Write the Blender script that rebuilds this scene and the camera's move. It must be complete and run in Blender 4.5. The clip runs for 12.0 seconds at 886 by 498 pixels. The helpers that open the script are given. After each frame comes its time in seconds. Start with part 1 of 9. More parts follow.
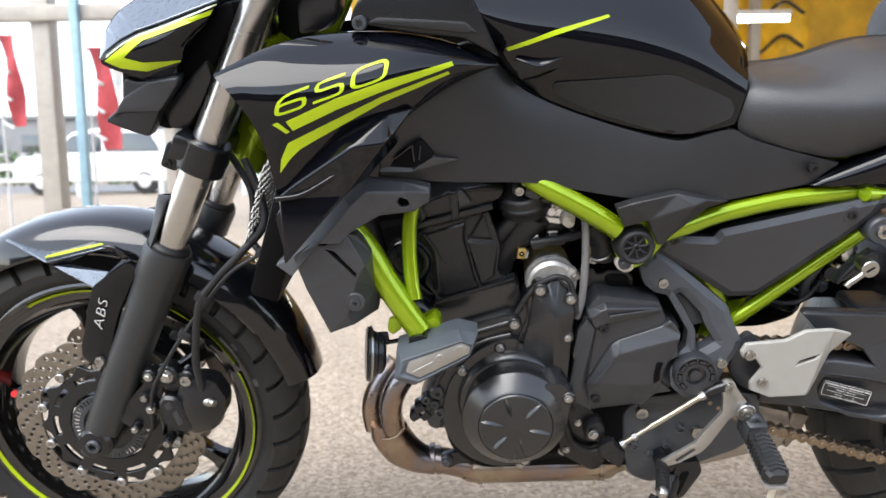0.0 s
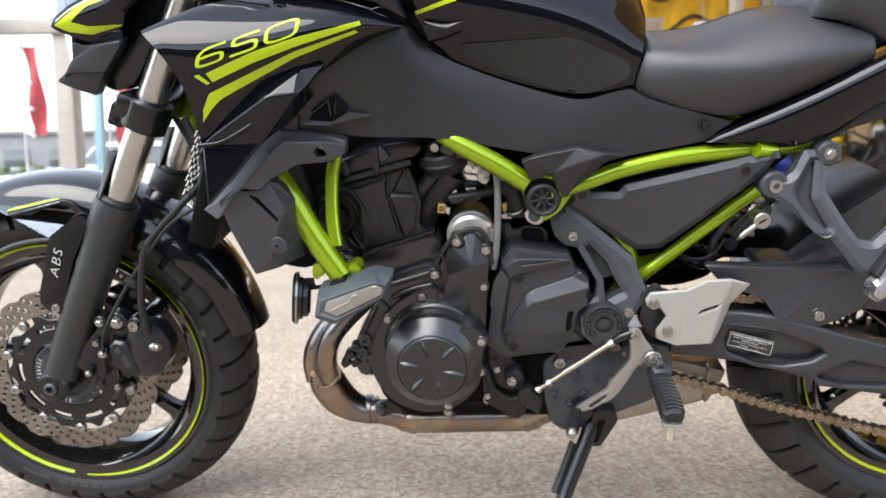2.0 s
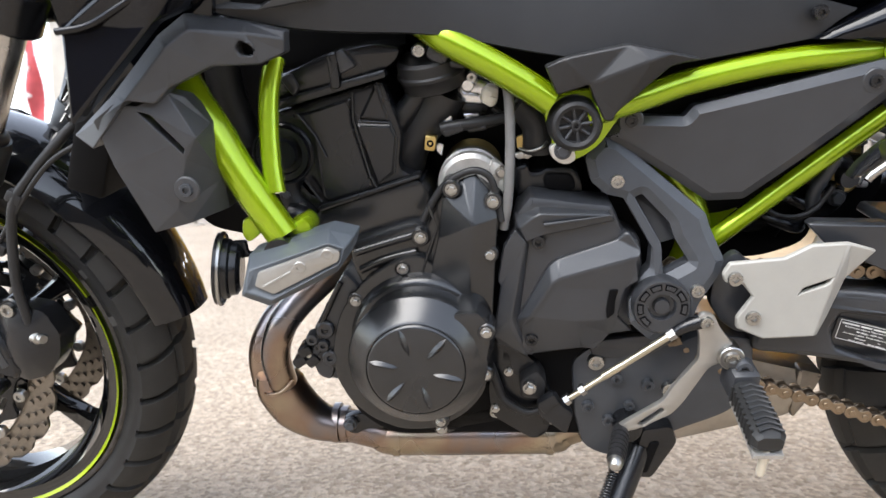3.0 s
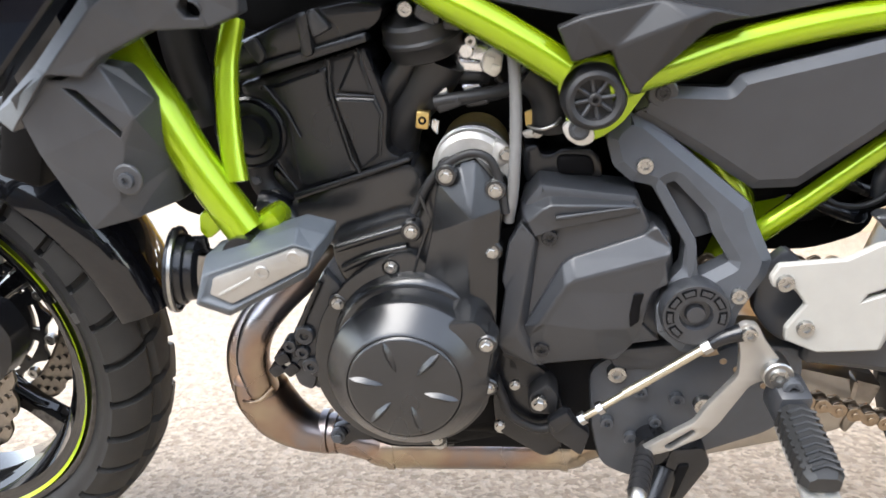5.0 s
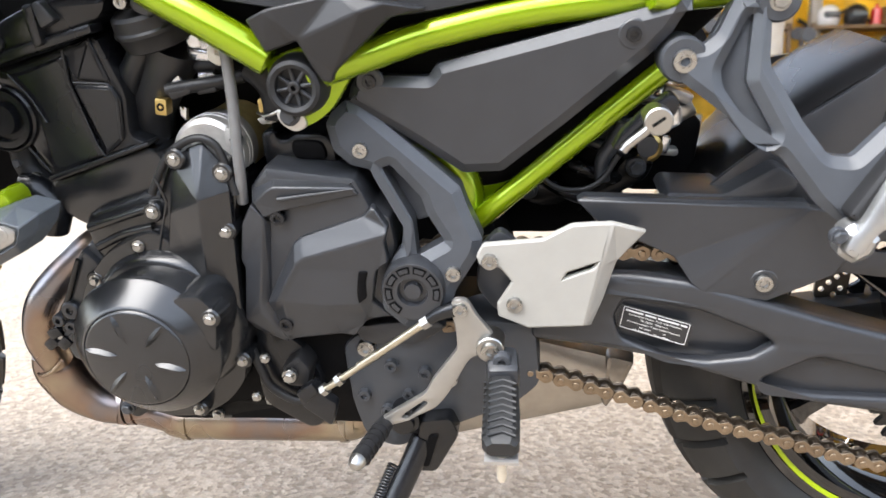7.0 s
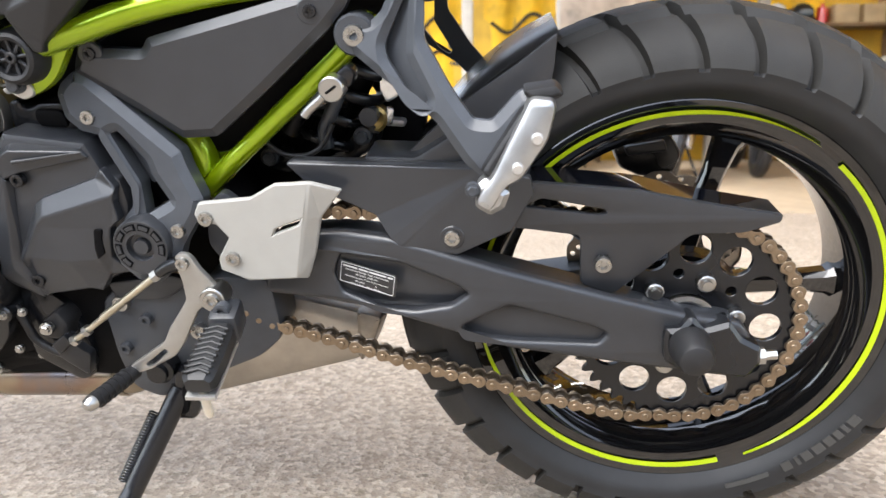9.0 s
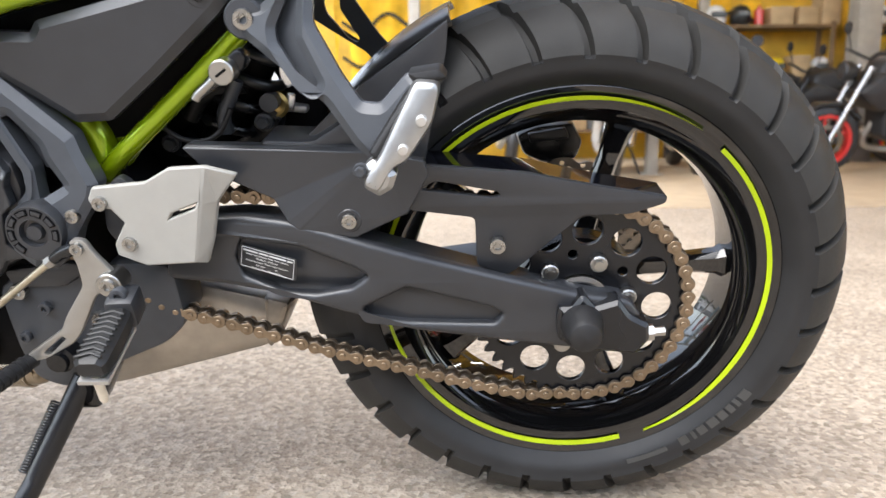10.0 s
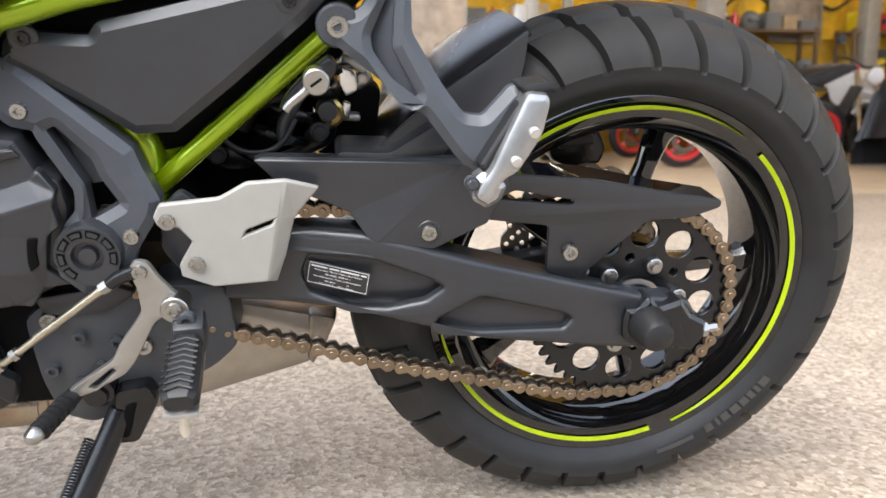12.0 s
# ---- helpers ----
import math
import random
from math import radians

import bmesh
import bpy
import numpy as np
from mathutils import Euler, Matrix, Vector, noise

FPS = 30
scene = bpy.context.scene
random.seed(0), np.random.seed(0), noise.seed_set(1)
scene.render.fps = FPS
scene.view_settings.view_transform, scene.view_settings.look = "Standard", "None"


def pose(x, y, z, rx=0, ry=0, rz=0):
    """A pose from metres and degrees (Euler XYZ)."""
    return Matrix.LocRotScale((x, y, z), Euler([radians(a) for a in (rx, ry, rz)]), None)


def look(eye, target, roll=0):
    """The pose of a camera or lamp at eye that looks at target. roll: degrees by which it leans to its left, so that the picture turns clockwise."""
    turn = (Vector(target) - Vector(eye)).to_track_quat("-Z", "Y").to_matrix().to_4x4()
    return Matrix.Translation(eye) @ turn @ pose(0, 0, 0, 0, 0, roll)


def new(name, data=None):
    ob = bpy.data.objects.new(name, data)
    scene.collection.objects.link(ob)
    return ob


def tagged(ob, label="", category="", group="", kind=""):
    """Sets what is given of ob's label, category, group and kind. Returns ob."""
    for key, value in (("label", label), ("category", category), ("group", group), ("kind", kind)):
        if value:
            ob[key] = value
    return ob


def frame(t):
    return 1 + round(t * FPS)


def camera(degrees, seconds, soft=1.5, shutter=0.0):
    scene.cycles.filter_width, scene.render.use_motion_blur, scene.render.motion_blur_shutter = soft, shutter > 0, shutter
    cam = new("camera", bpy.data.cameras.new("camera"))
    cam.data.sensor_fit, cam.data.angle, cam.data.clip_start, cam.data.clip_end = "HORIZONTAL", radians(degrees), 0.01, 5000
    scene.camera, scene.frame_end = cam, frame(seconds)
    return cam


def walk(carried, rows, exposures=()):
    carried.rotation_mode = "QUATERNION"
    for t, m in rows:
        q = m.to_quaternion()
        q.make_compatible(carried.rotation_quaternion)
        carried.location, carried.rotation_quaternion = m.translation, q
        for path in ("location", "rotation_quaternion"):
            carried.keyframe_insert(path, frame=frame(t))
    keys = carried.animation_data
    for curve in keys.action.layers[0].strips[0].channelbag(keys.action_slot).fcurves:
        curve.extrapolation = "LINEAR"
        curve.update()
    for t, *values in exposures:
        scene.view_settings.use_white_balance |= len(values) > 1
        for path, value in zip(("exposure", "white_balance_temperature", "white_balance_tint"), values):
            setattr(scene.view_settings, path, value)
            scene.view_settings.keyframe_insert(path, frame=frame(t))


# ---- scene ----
cam = camera(62.0, 12.0)
PATH = [
    (0, (0.535, -1.243, 0.675), (0.506, 0.743, 0.442), -0.94),
    (0.5, (0.624, -1.326, 0.631), (0.590, 0.664, 0.429), -0.84),
    (1, (0.655, -1.373, 0.626), (0.607, 0.617, 0.437), -0.76),
    (1.5, (0.663, -1.360, 0.616), (0.595, 0.630, 0.431), -0.78),
    (2, (0.677, -1.325, 0.591), (0.592, 0.664, 0.403), -0.70),
    (2.5, (0.683, -1.165, 0.534), (0.582, 0.824, 0.345), -0.72),
    (3, (0.687, -1.008, 0.515), (0.569, 0.978, 0.315), -0.74),
    (3.2, (0.692, -0.965, 0.507), (0.568, 1.021, 0.303), -0.80),
    (5, (0.709, -0.889, 0.535), (0.519, 1.078, 0.229), -0.93),
    (5.5, (0.700, -0.867, 0.546), (0.497, 1.099, 0.242), -1.15),
    (6, (0.756, -0.880, 0.539), (0.547, 1.083, 0.221), -0.96),
    (6.5, (0.856, -0.899, 0.542), (0.654, 1.064, 0.215), -0.85),
    (7, (0.964, -0.904, 0.528), (0.758, 1.058, 0.196), -0.75),
    (7.2, (0.996, -0.916, 0.525), (0.797, 1.045, 0.184), -0.74),
    (8.8, (1.206, -0.954, 0.503), (1.042, 1.011, 0.164), -0.50),
    (9, (1.224, -0.956, 0.499), (1.078, 1.010, 0.159), -0.48),
    (9.5, (1.269, -0.967, 0.491), (1.181, 1.002, 0.150), -0.51),
    (10, (1.282, -0.970, 0.484), (1.259, 1.000, 0.142), -0.43),
    (10.5, (1.274, -0.970, 0.484), (1.317, 1.000, 0.142), -0.35),
    (11, (1.250, -0.967, 0.482), (1.367, 1.000, 0.139), -0.36),
    (11.5, (1.183, -0.958, 0.481), (1.394, 1.001, 0.138), -0.34),
    (12, (1.067, -0.948, 0.499), (1.413, 0.990, 0.144), -0.47),
]
walk(cam, [(t, look(eye, target, roll)) for t, eye, target, roll in PATH],
     exposures=[(0, 1.93), (2.0, 1.95), (3.2, 2.22), (5.0, 2.56), (7.2, 2.50), (8.8, 2.36), (10.5, 2.14), (11.5, 2.02), (12.0, 2.15)])

# everything behind the motorcycle is a little out of focus
cam.data.dof.use_dof, cam.data.dof.focus_distance, cam.data.dof.aperture_fstop = True, 0.82, 6.5

# ---- world and light ----
world = bpy.data.worlds.new("world")
scene.world = world
world.use_nodes = True
wn = world.node_tree
sky = wn.nodes.new("ShaderNodeTexSky")
sky.sky_type, sky.sun_disc = "NISHITA", False
sky.sun_elevation, sky.sun_rotation = radians(54), radians(217)
sky.air_density, sky.dust_density, sky.ozone_density = 1.0, 0.7, 1.0
grey = wn.nodes.new("ShaderNodeHueSaturation")  # an overcast sky: little blue left
grey.inputs["Saturation"].default_value = 0.48
wn.links.new(sky.outputs[0], grey.inputs["Color"])
wn.links.new(grey.outputs[0], wn.nodes["Background"].inputs[0])
wn.nodes["Background"].inputs[1].default_value = 0.15
sun = new("sun", bpy.data.lights.new("sun", "SUN"))
sun.data.energy, sun.data.angle, sun.data.color = 1.25, radians(50), (1.0, 0.97, 0.93)
sun.matrix_world = look((-2.0, -2.7, 4.6), (0, 0, 0))


# ---- materials ----
def mat(name, color, rough=0.5, metal=0.0, coat=0.0, var=0.15, scale=60.0, bump=0.0, bscale=400.0, spec=0.5, island=0.0):
    m = bpy.data.materials.new(name)
    m.use_nodes = True
    nt = m.node_tree
    b = nt.nodes["Principled BSDF"]
    b.inputs["Metallic"].default_value = metal
    b.inputs["Coat Weight"].default_value = coat
    b.inputs["Coat Roughness"].default_value = 0.04
    b.inputs["Specular IOR Level"].default_value = spec
    co = nt.nodes.new("ShaderNodeTexCoord")
    n1 = nt.nodes.new("ShaderNodeTexNoise")
    n1.inputs["Scale"].default_value, n1.inputs["Detail"].default_value = scale, 6
    n2 = nt.nodes.new("ShaderNodeTexNoise")
    n2.inputs["Scale"].default_value, n2.inputs["Detail"].default_value = scale * 0.12, 3
    nt.links.new(co.outputs["Object"], n1.inputs["Vector"])
    nt.links.new(co.outputs["Object"], n2.inputs["Vector"])
    add = nt.nodes.new("ShaderNodeMath")
    add.operation = "ADD"
    nt.links.new(n1.outputs["Fac"], add.inputs[0])
    nt.links.new(n2.outputs["Fac"], add.inputs[1])
    src = add
    if island:
        oi = nt.nodes.new("ShaderNodeObjectInfo")
        a2 = nt.nodes.new("ShaderNodeMath")
        a2.operation = "MULTIPLY_ADD"
        a2.inputs[1].default_value = island
        nt.links.new(oi.outputs["Random"], a2.inputs[0])
        nt.links.new(add.outputs[0], a2.inputs[2])
        src = a2
    ramp = nt.nodes.new("ShaderNodeMapRange")
    ramp.inputs["From Min"].default_value, ramp.inputs["From Max"].default_value = 0.7, 1.3 + island
    ramp.inputs["To Min"].default_value, ramp.inputs["To Max"].default_value = 1 - var, 1 + var
    nt.links.new(src.outputs[0], ramp.inputs["Value"])
    mul = nt.nodes.new("ShaderNodeVectorMath")
    mul.operation = "SCALE"
    mul.inputs[0].default_value = color
    nt.links.new(ramp.outputs[0], mul.inputs["Scale"])
    nt.links.new(mul.outputs[0], b.inputs["Base Color"])
    rr = nt.nodes.new("ShaderNodeMapRange")
    rr.inputs["From Min"].default_value, rr.inputs["From Max"].default_value = 0.35, 0.65
    rr.inputs["To Min"].default_value, rr.inputs["To Max"].default_value = rough * 0.85, min(1, rough * 1.15)
    nt.links.new(n2.outputs["Fac"], rr.inputs["Value"])
    nt.links.new(rr.outputs[0], b.inputs["Roughness"])
    if bump:
        nb = nt.nodes.new("ShaderNodeTexNoise")
        nb.inputs["Scale"].default_value, nb.inputs["Detail"].default_value = bscale, 2
        nt.links.new(co.outputs["Object"], nb.inputs["Vector"])
        bp_ = nt.nodes.new("ShaderNodeBump")
        bp_.inputs["Strength"].default_value, bp_.inputs["Distance"].default_value = bump, 0.001
        nt.links.new(nb.outputs["Fac"], bp_.inputs["Height"])
        nt.links.new(bp_.outputs[0], b.inputs["Normal"])
    return m


GLOSS = mat("black_gloss_paint", (0.0022, 0.0025, 0.004), 0.3, 0, 0.9, 0.2, 900, spec=0.0)
GLOSS.node_tree.nodes["Principled BSDF"].inputs["Coat IOR"].default_value = 1.45
GLOSS.node_tree.nodes["Principled BSDF"].inputs["Coat Roughness"].default_value = 0.02
MUDP = mat("black_metallic_paint", (0.004, 0.0045, 0.006), 0.22, 0.0, 0.9, 0.15, 900, spec=0.1)
# sky sheen on up-facing black panels, put into a grey base colour
SHEENP = mat("sky_sheen_grey_paint", (0.10, 0.118, 0.142), 0.30, 0.75, 0.9, 0.15, 900)
RIMM = mat("black_gloss_rim_paint", (0.006, 0.006, 0.0065), 0.2, 0.3, 0.9, 0.2, 900, spec=0.0)
RIMM.node_tree.nodes["Principled BSDF"].inputs["Coat IOR"].default_value = 1.7
MATTE = mat("matt_black_plastic", (0.0115, 0.0117, 0.013), 0.40, 0, 0, 0.15, 40, 0.12, 1800, spec=0.45)
RADP = mat("dark_grey_moulded_plastic", (0.033, 0.034, 0.037), 0.42, 0, 0, 0.15, 40, 0.12, 1800, spec=0.5)
SATIN = mat("satin_black_metal", (0.006, 0.0065, 0.008), 0.26, 0.0, 0, 0.2, 50, 0.05, 900, spec=0.45)
ENGINE = mat("engine_black", (0.0085, 0.0090, 0.0102), 0.24, 0.0, 0, 0.25, 45, 0.08, 1500, spec=0.65)
# the shade inside gaps and openings is put into this near-black colour
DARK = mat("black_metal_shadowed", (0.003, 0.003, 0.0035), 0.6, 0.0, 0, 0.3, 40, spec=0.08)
GREY = mat("charcoal_cast_alloy", (0.046, 0.050, 0.057), 0.36, 0.15, 0, 0.1, 60, 0.08, 1600, spec=0.4)
GREYP = mat("charcoal_plastic", (0.021, 0.0225, 0.026), 0.35, 0, 0, 0.12, 40, 0.10, 2200, spec=0.55)
PAD = mat("knee_pad_rubber", (0.021, 0.0205, 0.0205), 0.6, 0, 0, 0.08, 80, 0.2, 2600, spec=0.22)
LIME = mat("lime_frame_paint", (0.25, 0.365, 0.003), 0.24, 0.6, 0.5, 0.05, 30)
DECAL = mat("lime_decal", (0.36, 0.47, 0.004), 0.34, 0, 0.2, 0.05, 50, spec=0.3)
STEEL = mat("zinc_steel", (0.37, 0.365, 0.35), 0.30, 1.0, 0, 0.06, 3)
TUBE = mat("polished_fork_tube", (0.44, 0.43, 0.415), 0.27, 1.0, 0, 0.06, 60)
ALU = mat("bare_cast_aluminium", (0.50, 0.49, 0.47), 0.40, 0.7, 0, 0.18, 90, 0.15, 900)
BRUSH = mat("satin_aluminium_plate", (0.33, 0.32, 0.30), 0.36, 0.8, 0, 0.08, 60)
CHAMP = mat("champagne_aluminium", (0.30, 0.292, 0.268), 0.46, 0.12, 0, 0.06, 50, 0.05, 1500)
HUGM = mat("gloss_black_plastic", (0.010, 0.010, 0.011), 0.28, 0, 0, 0.15, 40, 0.05, 1500, spec=0.5)
OLIVE = mat("olive_zinc_plating", (0.42, 0.33, 0.13), 0.36, 0.15, 0, 0.3, 60)
BRIGHT = mat("bright_machined_aluminium", (0.66, 0.67, 0.68), 0.22, 0.9, 0, 0.15, 120)
IVORY = mat("ivory_plastic", (0.58, 0.55, 0.47), 0.42, 0, 0, 0.08, 60)
HOSEM = mat("translucent_grey_hose", (0.13, 0.13, 0.13), 0.35, 0, 0, 0.1, 60)
TREAD = mat("dusty_tread_rubber", (0.0215, 0.0205, 0.019), 0.6, 0, 0, 0.3, 25, 0.25, 900, spec=0.3)
DISC = mat("brake_disc_steel", (0.25, 0.225, 0.195), 0.42, 1.0, 0, 0.15, 160)
CHAIN = mat("bronze_chain_steel", (0.23, 0.175, 0.12), 0.36, 0.85, 0, 0.35, 160, island=0.4)
RUBBER = mat("tyre_rubber", (0.0175, 0.0177, 0.0185), 0.5, 0, 0, 0.25, 25, 0.2, 900, spec=0.32)
SOFT = mat("black_rubber", (0.013, 0.013, 0.014), 0.5, 0, 0, 0.2, 60, spec=0.35)
BLUER = mat("pad_blue_black_plastic", (0.055, 0.064, 0.075), 0.45, 0, 0, 0.1, 60, 0.1, 1500)
WHITE = mat("white_print", (0.5, 0.5, 0.49), 0.5, 0, 0, 0.05, 60)
LABEL = mat("label_black", (0.014, 0.014, 0.015), 0.35, 0, 0, 0.1, 60)
MUFF = mat("muffler_steel", (0.36, 0.33, 0.29), 0.34, 0.9, 0, 0.18, 40)
BRASS = mat("yellow_zinc", (0.55, 0.40, 0.15), 0.35, 0.9, 0, 0.2, 90)
LENS = mat("clear_lens", (0.75, 0.78, 0.8), 0.05, 0.6, 1.0, 0.05, 60)
REDM = mat("red_paint", (0.62, 0.03, 0.03), 0.35, 0, 0.5, 0.12, 60)


def vinyl():
    m = mat("seat_vinyl", (0.024, 0.0245, 0.026), 0.40, 0, 0, 0.1, 60, spec=0.5)
    nt = m.node_tree
    co = nt.nodes.new("ShaderNodeTexCoord")
    v = nt.nodes.new("ShaderNodeTexVoronoi")
    v.feature, v.inputs["Scale"].default_value = "DISTANCE_TO_EDGE", 330
    nt.links.new(co.outputs["Object"], v.inputs["Vector"])
    mr = nt.nodes.new("ShaderNodeMapRange")
    mr.inputs["From Max"].default_value = 0.16
    nt.links.new(v.outputs["Distance"], mr.inputs["Value"])
    b = nt.nodes.new("ShaderNodeBump")
    b.inputs["Strength"].default_value, b.inputs["Distance"].default_value = 0.30, 0.0005
    nt.links.new(mr.outputs[0], b.inputs["Height"])
    nt.links.new(b.outputs[0], nt.nodes["Principled BSDF"].inputs["Normal"])
    return m


def heated():
    """Stainless exhaust with straw, purple and blue heat tint."""
    m = mat("heat_tinted_exhaust", (0.4, 0.38, 0.36), 0.3, 1.0, 0, 0.15, 60)
    nt = m.node_tree
    p = nt.nodes["Principled BSDF"]
    co = nt.nodes.new("ShaderNodeTexCoord")
    n = nt.nodes.new("ShaderNodeTexNoise")
    n.inputs["Scale"].default_value, n.inputs["Detail"].default_value = 9, 3
    nt.links.new(co.outputs["Object"], n.inputs["Vector"])
    r = nt.nodes.new("ShaderNodeValToRGB")
    e = r.color_ramp.elements
    e[0].position, e[0].color = 0.30, (0.30, 0.275, 0.25, 1)
    e[1].position, e[1].color = 0.72, (0.22, 0.225, 0.24, 1)
    for pos, col in ((0.42, (0.33, 0.275, 0.20, 1)), (0.52, (0.25, 0.18, 0.14, 1)), (0.60, (0.20, 0.185, 0.19, 1))):
        k = e.new(pos)
        k.color = col
    nt.links.new(n.outputs["Fac"], r.inputs["Fac"])
    nt.links.new(r.outputs["Color"], p.inputs["Base Color"])
    return m


VINYL, HEAT = vinyl(), heated()


# ---- builders ----
def link(name, me, material, parent=None, label=""):
    me.materials.append(material)
    ob = new(name, me)
    if parent is not None:
        ob.parent = parent
    if label:
        ob["label"] = label
    return ob


def mesh(name, verts, faces, smooth=32):
    me = bpy.data.meshes.new(name)
    me.from_pydata([tuple(v) for v in verts], [], [tuple(f) for f in faces])
    bm = bmesh.new()
    bm.from_mesh(me)
    bmesh.ops.recalc_face_normals(bm, faces=bm.faces)
    bm.to_mesh(me)
    bm.free()
    if smooth:
        for p in me.polygons:
            p.use_smooth = True
        me.set_sharp_from_angle(angle=radians(smooth))
    return me


def part(name, bm, material, parent, label=""):
    me = bpy.data.meshes.new(name)
    bmesh.ops.recalc_face_normals(bm, faces=bm.faces)
    bm.to_mesh(me)
    bm.free()
    for p in me.polygons:
        p.use_smooth = True
    me.set_sharp_from_angle(angle=radians(32))
    return link(name, me, material, parent, label)


def fillet(pts, r, n=3):
    """Round the corners of a closed outline of 2D points."""
    if r <= 0:
        return [Vector(p) for p in pts]
    out, k = [], len(pts)
    for i in range(k):
        a, b, c = Vector(pts[i - 1]), Vector(pts[i]), Vector(pts[(i + 1) % k])
        u, v = a - b, c - b
        d = min(r, u.length * 0.45, v.length * 0.45)
        p, q = b + u.normalized() * d, b + v.normalized() * d
        for j in range(n + 1):
            s = j / n
            out.append((1 - s) ** 2 * p + 2 * s * (1 - s) * b + s * s * q)
    return out


def area2(pts):
    return sum(pts[i - 1][0] * pts[i][1] - pts[i][0] * pts[i - 1][1] for i in range(len(pts))) / 2


def shrink(pts, d):
    """Move a closed outline to its left by d."""
    out, k = [], len(pts)
    for i in range(k):
        a, b, c = pts[i - 1], pts[i], pts[(i + 1) % k]
        u, v = (b - a), (c - b)
        if u.length < 1e-7 or v.length < 1e-7:
            out.append(b.copy())
            continue
        n1, n2 = Vector((-u.y, u.x)).normalized(), Vector((-v.y, v.x)).normalized()
        m = n1 + n2
        m = m / max(0.35, m.length_squared / 2) / 1.0 if m.length > 1e-6 else n1
        out.append(b + m * d * (1.0 if m.length < 2.2 else 2.2 / m.length))
    return out


def slab(loops, thick, bevel=0.0015, steps=2, drop=None):
    """Verts (u, v, depth) and faces of a bevelled plate: depth 0 is its face. First loop the outline, the rest holes."""
    from mathutils.geometry import tessellate_polygon
    verts, faces, caps, backs = [], [], [], []
    for i, lp in enumerate(loops):
        lp = [Vector((p[0], p[1])) for p in lp]
        if (area2(lp) > 0) != (i == 0):
            lp.reverse()
        rows = []
        for s in range(steps + 1):
            a = s / steps * math.pi / 2
            rows.append((shrink(lp, bevel * (1 - math.sin(a))), (bevel if drop is None else drop) * (1 - math.cos(a))))
        rows.append((lp, thick))
        base, k = len(verts), len(lp)
        for pts, dep in rows:
            verts += [(p.x, p.y, dep) for p in pts]
        for r in range(len(rows) - 1):
            for j in range(k):
                a, b = base + r * k + j, base + r * k + (j + 1) % k
                faces.append((a, b, b + k, a + k))
        caps.append(list(range(base, base + k)))
        backs.append(list(range(base + (len(rows) - 1) * k, base + len(rows) * k)))
    for group in (caps, backs):
        flat = [i for g in group for i in g]
        if len(group) == 1:
            tris = tessellate_polygon([[Vector((verts[i][0], verts[i][1], 0)) for i in group[0]]])
        else:
            tris = tessellate_polygon([[Vector((verts[i][0], verts[i][1], 0)) for i in g] for g in group])
        faces += [tuple(flat[i] for i in t) for t in tris]
    return verts, faces


def plane_of(pts):
    a = np.array([(1, p[0], p[2]) for p in pts])
    y = np.array([p[1] for p in pts])
    if len(pts) < 4 or np.ptp(y) < 1e-6:
        return np.array([y.mean(), 0, 0])
    return np.linalg.lstsq(a, y, rcond=None)[0]


def plate(name, pts, material, parent, thick=0.01, bevel=0.002, fil=0.006, holes=(), label="", lift=0.0, flip=False, steps=2, drop=None):
    """A flat panel facing the bike's left (-y), from its outline in bike coordinates; holes are outlines too."""
    c = plane_of(pts)
    loops = [fillet([(p[0], p[2]) for p in pts], fil)] + [fillet([(p[0], p[2]) for p in h], min(fil, 0.004)) for h in holes]
    v, f = slab(loops, thick, bevel, steps, drop)
    out = [(x, c[0] + c[1] * x + c[2] * z - lift + d, z) for x, z, d in v]
    if flip:
        out = [(x, -y, z) for x, y, z in out]
    return link(name, mesh(name, out, f, 15 if steps == 1 else 32), material, parent, label)


def dome(name, pts, material, parent, bulge=0.01, thick=0.02, rings=6, fil=0.01, label="", flip=False, power=2.0, centre=None):
    """A curved panel: the outline keeps its own depth, the middle swells to the left by bulge."""
    xz = [(p[0], p[2]) for p in pts]
    c = plane_of(pts)
    loop = fillet(xz, fil, 4)
    cx, cz = centre or (sum(p[0] for p in loop) / len(loop), sum(p[1] for p in loop) / len(loop))
    k = len(loop)
    # depth along the outline, from the nearest given edge
    dep = []
    for p in loop:
        best = None
        for i in range(len(pts)):
            a, b = Vector(xz[i - 1]), Vector(xz[i])
            u = b - a
            s = max(0, min(1, (Vector(p) - a).dot(u) / max(1e-9, u.length_squared)))
            d = (a + u * s - Vector(p)).length
            if best is None or d < best[0]:
                best = (d, pts[i - 1][1] * (1 - s) + pts[i][1] * s)
        dep.append(best[1])
    verts, faces = [], []
    fr = [1 - (1 - j / rings) for j in range(rings, 0, -1)]
    mean = c[0] + c[1] * cx + c[2] * cz
    verts += [(p[0], dep[i] + thick, p[1]) for i, p in enumerate(loop)]
    for j, s in enumerate(fr):
        s2 = s if j else 1.0
        for i, p in enumerate(loop):
            x, z = cx + (p[0] - cx) * s2, cz + (p[1] - cz) * s2
            y = dep[i] * s2 + mean * (1 - s2) - bulge * (1 - s2 ** power)
            verts.append((x, y, z))
    verts.append((cx, mean - bulge, cz))
    n = len(fr) + 1
    for r in range(n - 1):
        for i in range(k):
            a, b = r * k + i, r * k + (i + 1) % k
            faces.append((a, b, b + k, a + k))
    for i in range(k):
        faces.append(((n - 1) * k + i, (n - 1) * k + (i + 1) % k, len(verts) - 1))
    faces.append(tuple(range(k)))
    if flip:
        verts = [(x, -y, z) for x, y, z in verts]
    return link(name, mesh(name, verts, faces, 50), material, parent, label)


